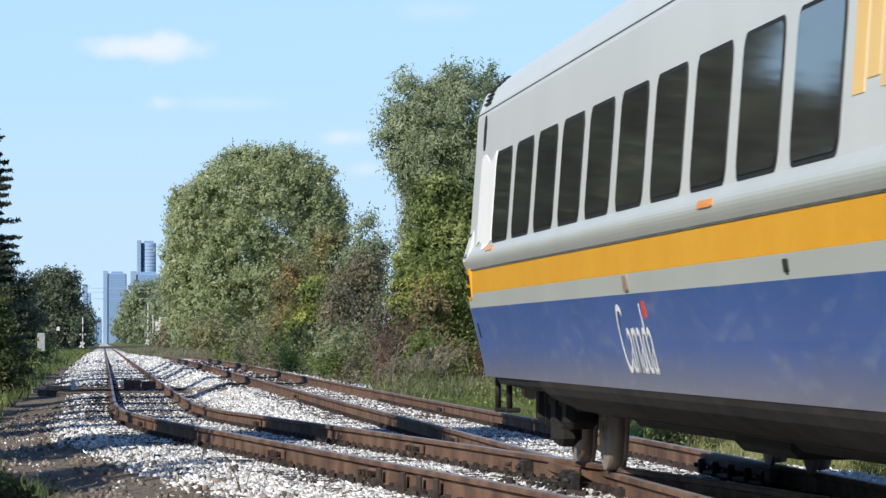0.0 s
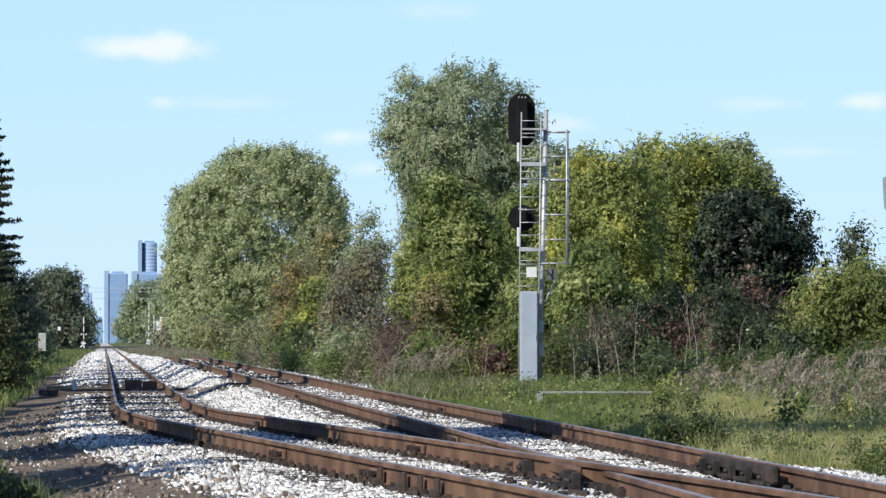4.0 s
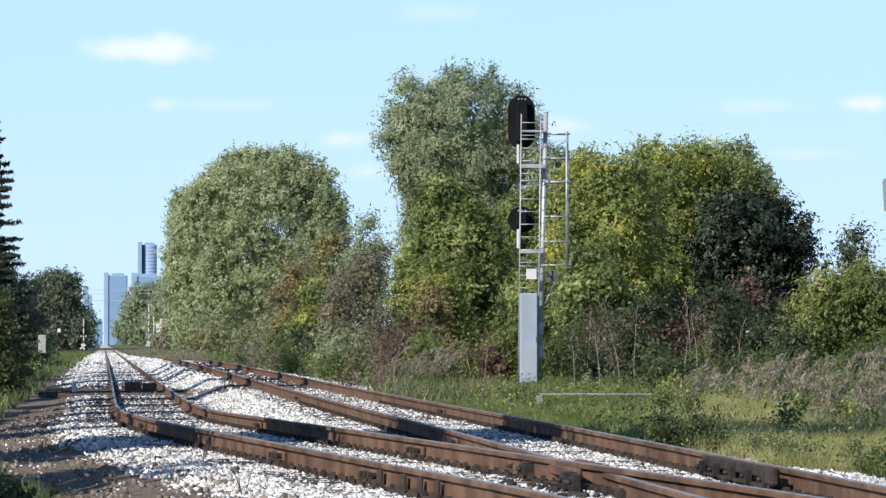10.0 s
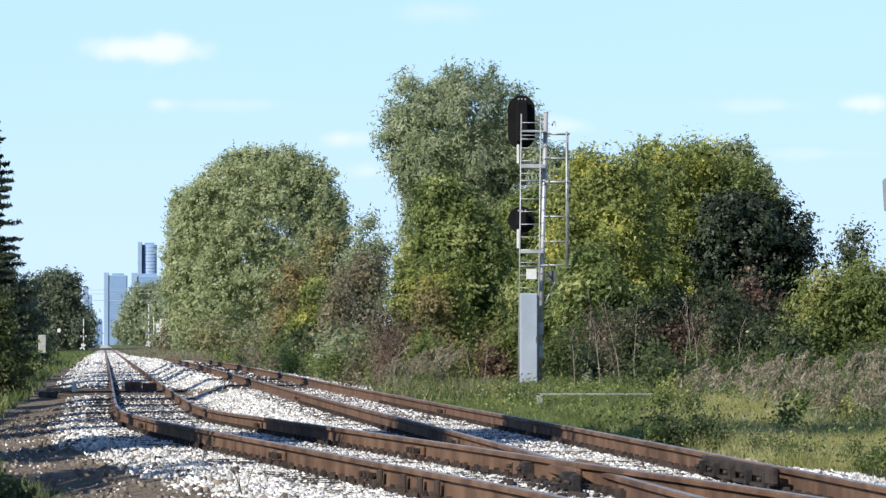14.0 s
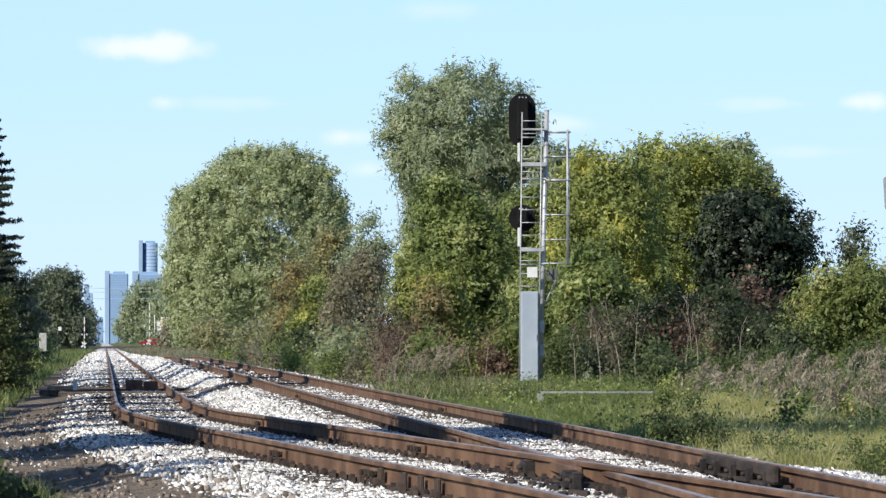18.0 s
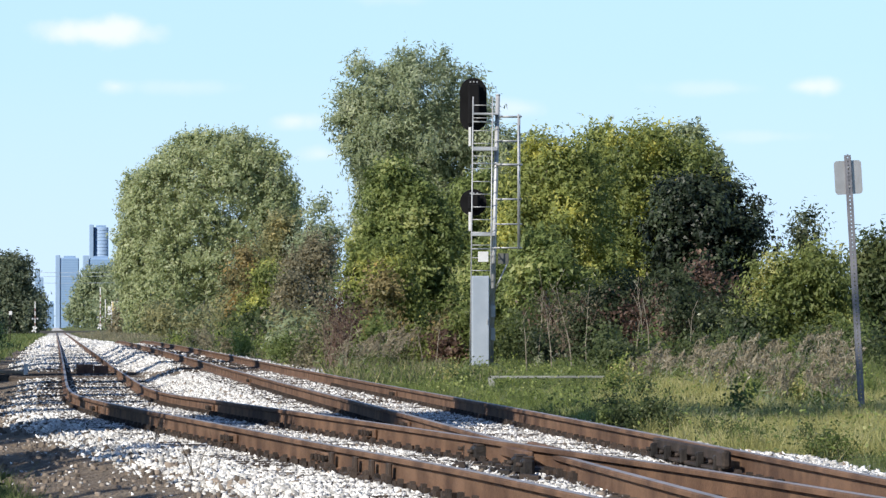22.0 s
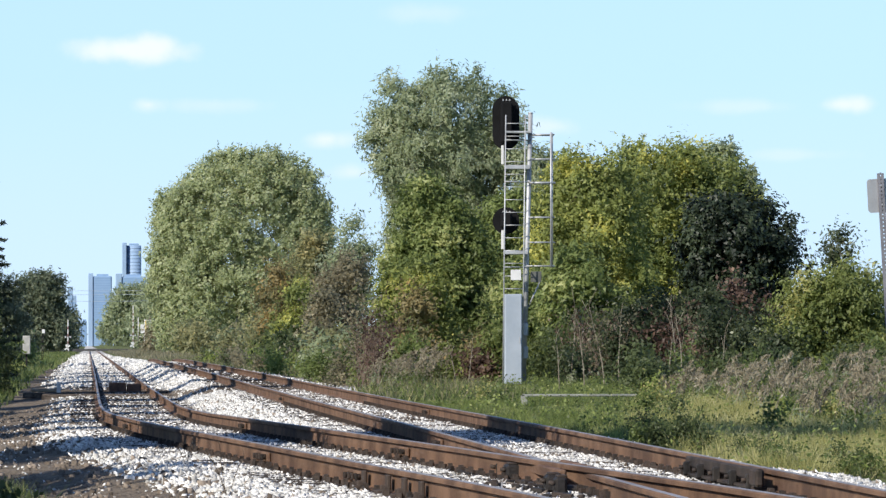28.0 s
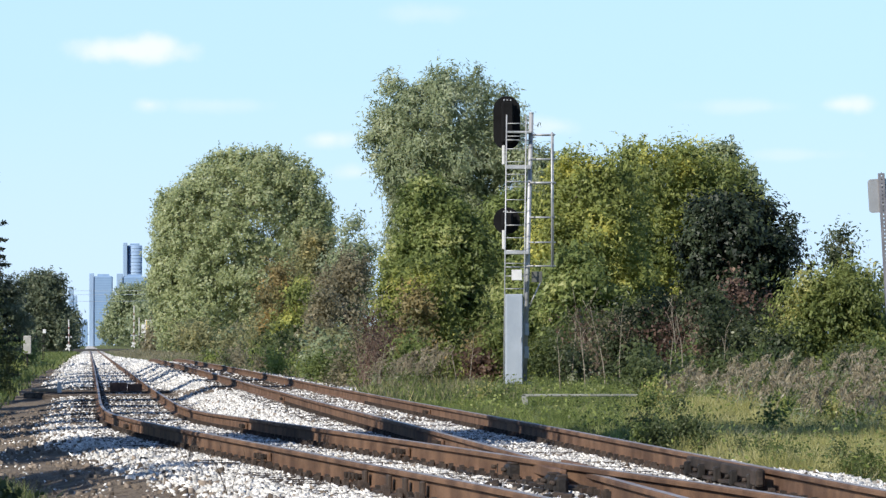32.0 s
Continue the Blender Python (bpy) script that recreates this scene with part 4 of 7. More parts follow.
def reed_clump(x, y, h, seed, heads):
    """Stiff leaning stalks with long leaves and feathery heads."""
    rng = np.random.default_rng(seed)
    rd = tagged(root("reed_clump", x, y, float(ground_z(x, y)) - 0.02), "clump of dry reeds with feathery pale brown heads", "reeds", "reed clumps")
    bm = bmesh.new()
    heads_at, grow_at, leaves_at = [], [], []
    wind = np.array((0.42, -0.05, 0))
    for k in range(heads):
        p = np.array((*rng.normal(size=2) * 0.24, 0.0))
        top = h * rng.uniform(0.55, 1.1)
        lean = (wind + np.array((*rng.normal(size=2) * 0.16, 0))) * top
        q = p + np.array((0, 0, top)) + lean * 0.7
        tube(bm, Vector(p), Vector(p + (q - p) * 0.55), 0.005, 0.004, 4)
        tube(bm, Vector(p + (q - p) * 0.55), Vector(q), 0.004, 0.003, 4)
        t = rng.random(64)
        reach = np.array((0, 0, 0.36)) + lean * 0.55
        c = q + t[:, None] * reach - np.array((0, 0, 0.16)) * t[:, None] ** 2 + rng.normal(size=(64, 3)) * (0.055 * (1.1 - t))[:, None]
        heads_at.append(c)
        grow_at.append(np.repeat(unit(reach[None]) * 1.2, 64, axis=0))
        t = rng.uniform(0.12, 0.92, 12)
        leaves_at.append(p + t[:, None] * (q - p) + rng.normal(size=(12, 3)) * 0.07)
    tagged(part("stem", bm, M["stem"], rd), kind="stuff")
    v, f = leaf_cards(rng, np.concatenate(heads_at), 0.020, 4.5, -0.1, 0.4, along=np.concatenate(grow_at))
    tagged(np_mesh("plume", v, f, LEAF["reed"], rd), "pale pinkish-brown feathery heads", kind="stuff")
    v, f = leaf_cards(rng, np.concatenate(leaves_at), 0.02, 11.0, -0.3, 0.3)
    v[:, 2] = np.maximum(v[:, 2], 0.02)
    tagged(np_mesh("foliage", v, f, LEAF["grass" if seed % 3 else "willow"], rd), "long narrow leaves", kind="stuff")


M["stem"] = material("pale dead stems", (0.17, 0.145, 0.11), (0.30, 0.265, 0.21), 4, 0.9, 0, 0.2, 30)
reed_rnd = random.Random(5)
for k in range(46):
    yy = reed_rnd.uniform(66, 98)
    share = reed_rnd.uniform(max(0.120, 0.120 + (90 - yy) * 0.0013), 0.166)
    reed_clump(share * yy, yy, reed_rnd.choice((0.3, 0.42, 0.55, 0.7)) * reed_rnd.uniform(0.8, 1.1) * min(1, 0.45 + (share - 0.118) * 30), 300 + k, 4)
for k in range(16):
    yy = reed_rnd.uniform(120, 145)
    reed_clump(reed_rnd.uniform(0.058, 0.078) * yy, yy, reed_rnd.uniform(0.5, 1.0), 500 + k, 9)


def spruce(x, y, height, width, seed):
    rng, rnd = np.random.default_rng(seed), random.Random(seed)
    tr = tagged(root("spruce_tree", x, y, float(ground_z(x, y)) - 0.03), "dark spruce with ragged drooping boughs", "tree", "trees")
    bm = bmesh.new()
    tube(bm, (0, 0, -0.3), (0, 0, height), height * 0.02, 0.01, 9)
    pts = []
    z = 0.3
    while z < height - 0.1:
        reach = width / 2 * (1 - z / height) ** 0.6 + 0.1
        for k in range(7):
            a = rnd.uniform(0, 6.283)
            ln = reach * rnd.uniform(0.6, 1.1)
            d = Vector((math.cos(a), math.sin(a), -0.12))
            p, q = Vector((0, 0, z)), Vector((0, 0, z)) + d * ln + Vector((0, 0, 0.18 * ln))
            tube(bm, p, q, 0.02, 0.006, 4)
            t = rng.random(int(90 * ln + 20))
            c = np.array(p)[None] + (np.array(q) - np.array(p))[None] * t[:, None]
            c += rng.normal(size=c.shape) * np.array((0.10, 0.10, 0.06)) * (1.2 - t[:, None])
            pts.append(c)
        z += 0.28
    part("trunk", bm, M["bark"], tr)
    v, f = leaf_cards(rng, np.concatenate(pts), 0.07, 3.2, 0.2)
    np_mesh("crown", v, f, LEAF["spruce"], tr)


tree("bush", "sunlit green bush before the spruce", -3.3, 150, 3.0, 1.6, "shade", 0.02, SHRUB, 30, 0.2, 11000, 0.06, seed=95, category="bush", tuft=2.6)
tree("bush", "sunlit green bush before the spruce", -2.95, 156, 1.6, 1.3, "shade", 0.02, SHRUB, 24, 0.2, 6500, 0.055, seed=96, category="bush", tuft=2.6)
spruce(-3.8, 160, 9.6, 3.0, 60)
# the wood beside the camera, whose shadows fall across the lines
for k, (x, y, h, w) in enumerate([(-7.2, 46.2, 15.6, 5.8), (-7.0, 112.3, 12.4, 4.6), (-7.4, 131, 12.5, 5.0), (-10, 158, 17, 7), (-11, 170, 17, 8), (-12, 200, 18, 9), (-13, 218, 18, 10), (-15, 306, 18, 10),
                                  (-9.5, 26, 6.7, 5.2), (-9.8, 35, 7.3, 4.0), (-9.5, 3.0, 12.4, 3.4), (-13.0, -10, 11.0, 9.0), (-23, 100, 11, 10), (-23, 125, 9, 8), (-24, 150, 8, 8), (-25, 190, 11, 10), (-27, 240, 12, 10), (-16, 62, 9, 6), (-6.0, 89, 7.5, 4.5), (-6.2, 76, 7.3, 4.5), (-5.8, 63, 6.5, 3.6), (-6.5, 101, 7.8, 4.0)]):
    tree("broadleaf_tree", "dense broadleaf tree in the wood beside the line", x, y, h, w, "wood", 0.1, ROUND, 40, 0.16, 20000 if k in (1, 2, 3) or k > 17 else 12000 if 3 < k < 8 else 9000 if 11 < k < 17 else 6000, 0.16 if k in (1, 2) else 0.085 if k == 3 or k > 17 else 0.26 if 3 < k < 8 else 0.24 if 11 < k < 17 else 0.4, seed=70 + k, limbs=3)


for k, (x, y, h, w) in enumerate([(-5.4, 81, 6.0, 1.4), (-5.6, 95, 6.3, 1.4), (-6.0, 108, 6.6, 1.5), (-6.4, 122, 7.2, 1.5), (-7.5, 141, 9.0, 2.2), (-9, 150, 10.5, 1.8), (-10.5, 182, 13.0, 3.0),
                                  (-12, 191, 13.0, 2.2), (-12, 233, 13.5, 3.0), (-12, 262, 13.0, 3.5), (-12.5, 282, 13.5, 4.0), (-12, 330, 14, 5.0)]):
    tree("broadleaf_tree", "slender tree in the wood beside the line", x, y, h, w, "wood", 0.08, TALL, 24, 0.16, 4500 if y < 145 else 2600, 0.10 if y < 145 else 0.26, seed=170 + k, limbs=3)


# ---- coach ----
M["grey_paint"] = material("pale grey coach paint", (0.61, 0.625, 0.595), (0.65, 0.665, 0.635), 0.6, 0.35, 0, 0.02, 30, 0.5)
# the coach grey again, darkened for the shade on waist and belt
M["shaded_grey"] = material("warm grey coach paint", (0.49, 0.505, 0.46), (0.53, 0.545, 0.50), 0.6, 0.35, 0, 0.02, 30, 0.5)
M["yellow_paint"] = material("yellow coach paint", (0.83, 0.39, 0.018), (0.88, 0.45, 0.03), 1.5, 0.35, 0, 0.02, 30, 0.5)
M["pale_yellow"] = material("faded pale yellow vinyl", (0.82, 0.52, 0.16), (0.86, 0.58, 0.22), 3, 0.45)
M["glass"] = material("tinted coach glass", (0.040, 0.039, 0.037), (0.050, 0.049, 0.046), 1, 0.04, 0, 0, 30, 0.22)
M["bright_white"] = material("fresh white vinyl", (0.86, 0.86, 0.83), (0.9, 0.9, 0.87), 3, 0.5)
M["clay"] = material("dusty tan paint", (0.22, 0.17, 0.12), (0.36, 0.29, 0.21), 3, 0.7, 0, 0.1, 40)
M["gasket"] = material("black rubber", (0.012, 0.012, 0.012), (0.02, 0.02, 0.02), 3, 0.6)
# near black: grime, with the shade under the coach put into the colour
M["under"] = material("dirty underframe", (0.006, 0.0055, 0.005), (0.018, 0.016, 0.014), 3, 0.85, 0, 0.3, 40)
# brown dirt, darkened further for the shade on the down-turned edge
M["shaded_dirt"] = material("caked brown road dirt", (0.018, 0.0145, 0.012), (0.042, 0.034, 0.028), 2, 0.9, 0, 0.2, 40)
M["red_lens"] = material("dark red lens", (0.03, 0.003, 0.003), (0.05, 0.005, 0.004), 3, 0.2)
M["orange"] = material("orange lens", (0.75, 0.28, 0.05), (0.8, 0.32, 0.06), 3, 0.4)
M["red"] = material("red paint", (0.6, 0.06, 0.03), (0.66, 0.08, 0.04), 3, 0.4)



def dusty_paint():
    """Blue paint under road dust that thickens towards the lower edge."""
    m = material("dusty blue coach paint", (0.028, 0.100, 0.36), (0.036, 0.115, 0.40), 1.2, 0.3, 0, 0.02, 30, 0.6)
    n, l = m.node_tree.nodes, m.node_tree.links
    p = n["Principled BSDF"]
    src = p.inputs["Base Color"].links[0].from_socket
    co, sp, nz = n.new("ShaderNodeTexCoord"), n.new("ShaderNodeSeparateXYZ"), n.new("ShaderNodeTexNoise")
    nz.inputs["Scale"].default_value = 3
    l.new(co.outputs["Object"], sp.inputs[0])
    l.new(co.outputs["Object"], nz.inputs["Vector"])
    ad = n.new("ShaderNodeMath")
    ad.operation = "MULTIPLY_ADD"
    ad.inputs[1].default_value = 0.12
    l.new(nz.outputs[0], ad.inputs[0])
    l.new(sp.outputs["Z"], ad.inputs[2])
    mr = n.new("ShaderNodeMapRange")
    for k, v in enumerate((0.74, 1.0, 0.75, 0.0)):
        mr.inputs[k + 1].default_value = v
    l.new(ad.outputs[0], mr.inputs[0])
    mx = n.new("ShaderNodeMix")
    mx.data_type = "RGBA"
    l.new(mr.outputs[0], mx.inputs["Factor"])
    l.new(src, mx.inputs["A"])
    mx.inputs["B"].default_value = (0.19, 0.175, 0.165, 1)
    # pale streaks of stretched noise along the side
    st, wn2 = n.new("ShaderNodeMapping"), n.new("ShaderNodeTexNoise")
    st.inputs["Scale"].default_value = (1, 0.9, 5)
    l.new(co.outputs["Object"], st.inputs["Vector"])
    l.new(st.outputs[0], wn2.inputs["Vector"])
    wn2.inputs["Scale"].default_value, wn2.inputs["Detail"].default_value = 2.2, 6
    lim = n.new("ShaderNodeMapRange")
    for k, v in enumerate((0.53, 0.72, 0.0, 0.42)):
        lim.inputs[k + 1].default_value = v
    l.new(wn2.outputs[0], lim.inputs[0])
    sm = n.new("ShaderNodeMix")
    sm.data_type = "RGBA"
    l.new(lim.outputs[0], sm.inputs["Factor"])
    l.new(mx.outputs["Result"], sm.inputs["A"])
    sm.inputs["B"].default_value = (0.26, 0.31, 0.42, 1)
    l.new(sm.outputs["Result"], p.inputs["Base Color"])
    return m


M["dusty_blue"] = dusty_paint()
COACH_LONG = 26.0
# half width and height above the rail, from the skirt's edge to the roof's ridge
SIDE = [(1.40, 0.67), (1.46, 0.95), (1.53, 1.22), (1.545, 1.335), *[(1.552 - 0.0017 * k + 0.042 * math.sin(math.pi * k / 10), 1.515 + 0.0185 * k) for k in range(11)], (1.485, 2.39), (1.462, 2.74), (1.45, 2.80), (1.40, 2.94), (1.26, 3.07), (0.95, 3.20),
        (0.5, 3.28), (0.0, 3.30)]


def half_at(z):
    return float(np.interp(z, [p[1] for p in SIDE], [p[0] for p in SIDE]))


def band(name, lo, hi, mat, parent, label="", both=True):
    """A strip of the body's skin between two points of the outline, on both sides, with thickness."""
    out = [p for p in SIDE if lo <= p[1] <= hi]
    for s in ((-1, 1) if both else (-1,)):
        ring = [(s * a, b) for a, b in out] + [(s * (a - 0.06), b) for a, b in reversed(out)]
        ob = sweep(ring, [(0, -COACH_LONG, 0), (0, -13, 0), (0, 0, 0)], mat, name, parent, label)
        ob.data.polygons.foreach_set("use_smooth", np.full(len(ob.data.polygons), False))


def side_panel(parent, name, s0, s1, z0, z1, mat, proud=0.004, r=0.0, label="", skew=0.0):
    """A flat panel with rounded corners on both body sides' slope, s metres from the rear end."""
    cor = []
    if r:
        for cx, cz, a0 in ((s1 - r, z1 - r, 0), (s0 + r, z1 - r, 90), (s0 + r, z0 + r, 180), (s1 - r, z0 + r, 270)):
            cor += [(cx + r * math.cos(radians(a0 + k * 30)), cz + r * math.sin(radians(a0 + k * 30))) for k in range(4)]
    else:
        cor = [(s1, z1), (s0, z1), (s0, z0), (s1, z0)]
    bm = bmesh.new()
    outer = [bm.verts.new((-(half_at(z) + proud), -s, z)) for s, z in cor]
    inner = [bm.verts.new((-(half_at(z) - 0.02), -s, z)) for s, z in cor]
    bm.faces.new(outer)
    for k in range(len(cor)):
        bm.faces.new((outer[k], inner[k], inner[(k + 1) % len(cor)], outer[(k + 1) % len(cor)]))
    bmesh.ops.recalc_face_normals(bm, faces=bm.faces)
    return part(name, bm, mat, parent, label)


def flip(ob):
    """The same panel on the far side."""
    o = new(ob.name.split(".")[0], ob.data.copy())
    o.data.transform(Matrix.Diagonal((-1, 1, 1, 1)))
    o.data.flip_normals()
    o.parent = ob.parent
    return o


def text_part(parent, name, words, mat, m, size, squeeze, label):
    cu = bpy.data.curves.new(name, "FONT")
    cu.body, cu.size, cu.extrude = words, size, 0.0008
    cu.offset = -0.0075
    cu.materials.append(mat)
    ob = new(name, cu)
    ob.parent = parent
    ob.matrix_basis = m @ Matrix.Diagonal((squeeze, 1, 1, 1))
    return tagged(ob, label)


def build_coach():
    c = tagged(root("passenger_coach", B_X, 38.8, 0.15), "grey, yellow and blue passenger coach rolling along the track", "train car")
    band("lower_panel", 0.94, 1.225, M["dusty_blue"], c, "blue painted lower side")
    band("skirt", 0.66, 0.955, M["dusty_blue"], c, "blue skirt fading to dust")
    band("waist_band", 1.21, 1.34, M["shaded_grey"], c)
    band("stripe", 1.33, 1.52, M["yellow_paint"], c, "yellow stripe along the side")
    band("belt_panel", 1.51, 1.71, M["shaded_grey"], c, "rounded grey belt rib under the windows")
    band("window_panel", 1.69, 2.75, M["grey_paint"], c)
    band("shoulder", 2.735, 3.08, M["grey_paint"], c)
    roof = [p for p in SIDE if p[1] >= 3.06]
    ring = [(-a, b) for a, b in roof] + [(a, b) for a, b in reversed(roof[:-1])]
    ring += [(a * 0.97, b - 0.05) for a, b in roof] + [(-a * 0.97, b - 0.05) for a, b in reversed(roof[:-1])]
    sweep(ring, [(0, -COACH_LONG, 0), (0, -13, 0), (0, 0, 0)], M["grey_paint"], "roof", c)
    for s0 in (0.02, COACH_LONG - 0.02):
        bm = bmesh.new()
        vs = [bm.verts.new((-a, -s0, b)) for a, b in SIDE] + [bm.verts.new((a, -s0, b)) for a, b in reversed(SIDE[:-1])]
        bm.faces.new(vs)
        ex = bmesh.ops.extrude_face_region(bm, geom=bm.faces[:])
        bmesh.ops.translate(bm, vec=(0, 0.05 if s0 > 1 else -0.05, 0), verts=[v for v in ex["geom"] if isinstance(v, bmesh.types.BMVert)])
        bmesh.ops.recalc_face_normals(bm, faces=bm.faces)
        part("end_wall", bm, M["grey_paint"], c)
    bm = bmesh.new()
    box(bm, 0, 0.03, 1.95, 0.95, 0.16, 2.1, 0.04)
    part("gangway", bm, M["gasket"], c, "black rubber gangway")
    belly = [(-1.08, 0.455), (-0.9, 0.42), (0.9, 0.42), (1.08, 0.455), (1.0, 0.60), (-1.0, 0.60)]
    roll = [(1.40, 0.675), (1.375, 0.63), (1.325, 0.575), (1.24, 0.52), (1.09, 0.46)]
    for sd in (-1, 1):
        sweep([(sd * a, b) for a, b in roll] + [(sd * (a - 0.05), b + 0.03) for a, b in reversed(roll)], [(0, -21.2, 0), (0, -13, 0), (0, -4.6, 0)], M["shaded_dirt"], "rolled_skirt", c, "rolled lower edge of the skirt, brown with dust and darkened for shade")
    sweep(belly, [(0, -21.2, 0), (0, -13, 0), (0, -4.6, 0)], M["under"], "underframe", c, "dirty underframe darkened for shade")
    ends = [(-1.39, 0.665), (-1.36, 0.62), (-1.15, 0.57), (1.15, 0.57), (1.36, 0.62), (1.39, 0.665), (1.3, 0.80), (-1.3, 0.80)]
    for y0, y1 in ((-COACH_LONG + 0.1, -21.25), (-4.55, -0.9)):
        sweep(ends, [(0, y0, 0), (0, (y0 + y1) / 2, 0), (0, y1, 0)], M["under"], "end_underframe", c, "dirty underframe over the bogie, darkened for shade")
    # dark block added to close the gap under the floor, for its shade
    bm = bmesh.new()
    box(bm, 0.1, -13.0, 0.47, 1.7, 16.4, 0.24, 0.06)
    part("centre_sill", bm, M["under"], c, "dark block filling the shaded gap under the floor")
    for s0, ln, dp in ((6.2, 3.0, 0.30), (10.4, 2.4, 0.36), (13.8, 3.2, 0.30), (18.0, 1.6, 0.34)):
        bm = bmesh.new()
        box(bm, 0.1, -s0 - ln / 2, 0.46 - (dp - 0.3) / 2, 1.7, ln, dp * 0.7, 0.05)
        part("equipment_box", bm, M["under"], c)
    # seams
    for z in (1.523, 2.775):
        for s in (-1, 1):
            h = half_at(z)
            sweep([(s * h, z - 0.005), (s * (h + 0.003), z - 0.005), (s * (h + 0.003), z + 0.005), (s * h, z + 0.005)], [(0, -COACH_LONG, 0), (0, 0, 0)], M["dull_steel"], "seam", c)
    for k in range(10):
        s0 = 2.24 + k * 1.773
        w = side_panel(c, "window", s0 - 0.03, s0 + 1.36, 1.70, 2.40, M["gasket"], 0.004, 0.10, "tinted window in a black rubber gasket")
        pn = side_panel(w, "pane", s0, s0 + 1.33, 1.725, 2.375, M["glass"], 0.009, 0.09)
        w2 = flip(w)
        p2 = flip(pn)
        p2.parent = w2
    bm = bmesh.new()
    wave = lambda s: 0.04 * math.sin((s - 0.75) / 1.4 * 6.9 + 0.2)
    span = [0.75 + 1.4 * k / 16 for k in range(17)]
    ring = [(s, 1.70 + wave(s)) for s in reversed(span)] + [(s, 2.385 + wave(s)) for s in span]
    v0 = [bm.verts.new((-(half_at(z) + 0.007), -s, z)) for s, z in ring]
    v1 = [bm.verts.new((-(half_at(z) - 0.02), -s, z)) for s, z in ring]
    bm.faces.new(v0)
    for k in range(len(ring)):
        bm.faces.new((v0[k], v1[k], v1[(k + 1) % len(ring)], v0[(k + 1) % len(ring)]))
    bmesh.ops.recalc_face_normals(bm, faces=bm.faces)
    part("white_panel", bm, M["bright_white"], c, "blank white panel beside the windows")
    for z0 in (1.61, 1.73, 1.30, 1.40):
        side_panel(c, "marker_lamp", 0.09, 0.32, z0 + 0.012, z0 + 0.085, M["red_lens"], 0.012, 0.01, "dark red marker lamp")
    for z0, mat in ((1.59, "grey_paint"), (1.285, "yellow_paint")):
        side_panel(c, "lamp_bezel", 0.03, 0.40, z0, z0 + 0.25, M[mat], 0.006, 0.03, "raised frame round two marker lamps")
    for s0 in (2.1, 15.36):
        side_panel(c, "reflector", s0, s0 + 0.55, 1.645 if s0 < 5 else 1.60, 1.685 if s0 < 5 else 1.64, M["orange"], 0.008, 0.01, "small orange reflector")
    for k in range(5):
        side_panel(c, "emblem_stripe", 19.83 + k * 0.36, 20.13 + k * 0.36, 1.93 + 0.05 * (k % 2), 2.7, M["pale_yellow"], 0.004, 0, "pale yellow emblem of plain upright stripes")
    for s0 in (11.58, 18.05):
        side_panel(c, "latch", s0, s0 + (0.2 if s0 < 12 else 0.12), 1.235 if s0 < 12 else 1.25, 1.325 if s0 < 12 else 1.31, M["clay" if s0 < 12 else "gasket"], 0.01, 0.02)
    for s0 in (0.35,):
        side_panel(c, "side_slot", s0, s0 + 0.10, 0.98, 1.10, M["gasket"], 0.005, 0.02)
    for s0, ln in ((0.75, 0.22),):
        side_panel(c, "side_vent", s0, s0 + ln, 2.46, 2.74, M["gasket"], 0.006, 0.09, "oval dark vent")
    bm = bmesh.new()
    for k in range(7):
        t = k / 6
        z = 2.84 + 0.2 * t
        box(bm, -(half_at(z) + 0.004), -0.75 - 0.1 * t, z, 0.03, 0.5, 0.014)
    part("roof_grille", bm, M["gasket"], c, "black louvred roof grille")
    up = Vector((-(half_at(1.2) - half_at(0.8)), 0, 0.4)).normalized()
    along = Vector((0, -1, 0))
    out = along.cross(up)
    m = Matrix((along, up, out)).transposed().to_4x4()
    m.translation = Vector((-(half_at(0.77) + 0.004), -10.80, 0.765))
    text_part(c, "lettering", "Canada", M["bright_white"], m, 0.61, 0.90, "white lettering reading Canada")
    for s0, ln, z0 in ((12.26, 0.03, 1.085), (12.305, 0.035, 1.105), (12.355, 0.03, 1.085)):
        side_panel(c, "flag_bar", s0, s0 + ln, z0, 1.175, M["red"], 0.006, 0, "small red flag bars over the lettering")
    return c


coach = build_coach()
WHEELS = []


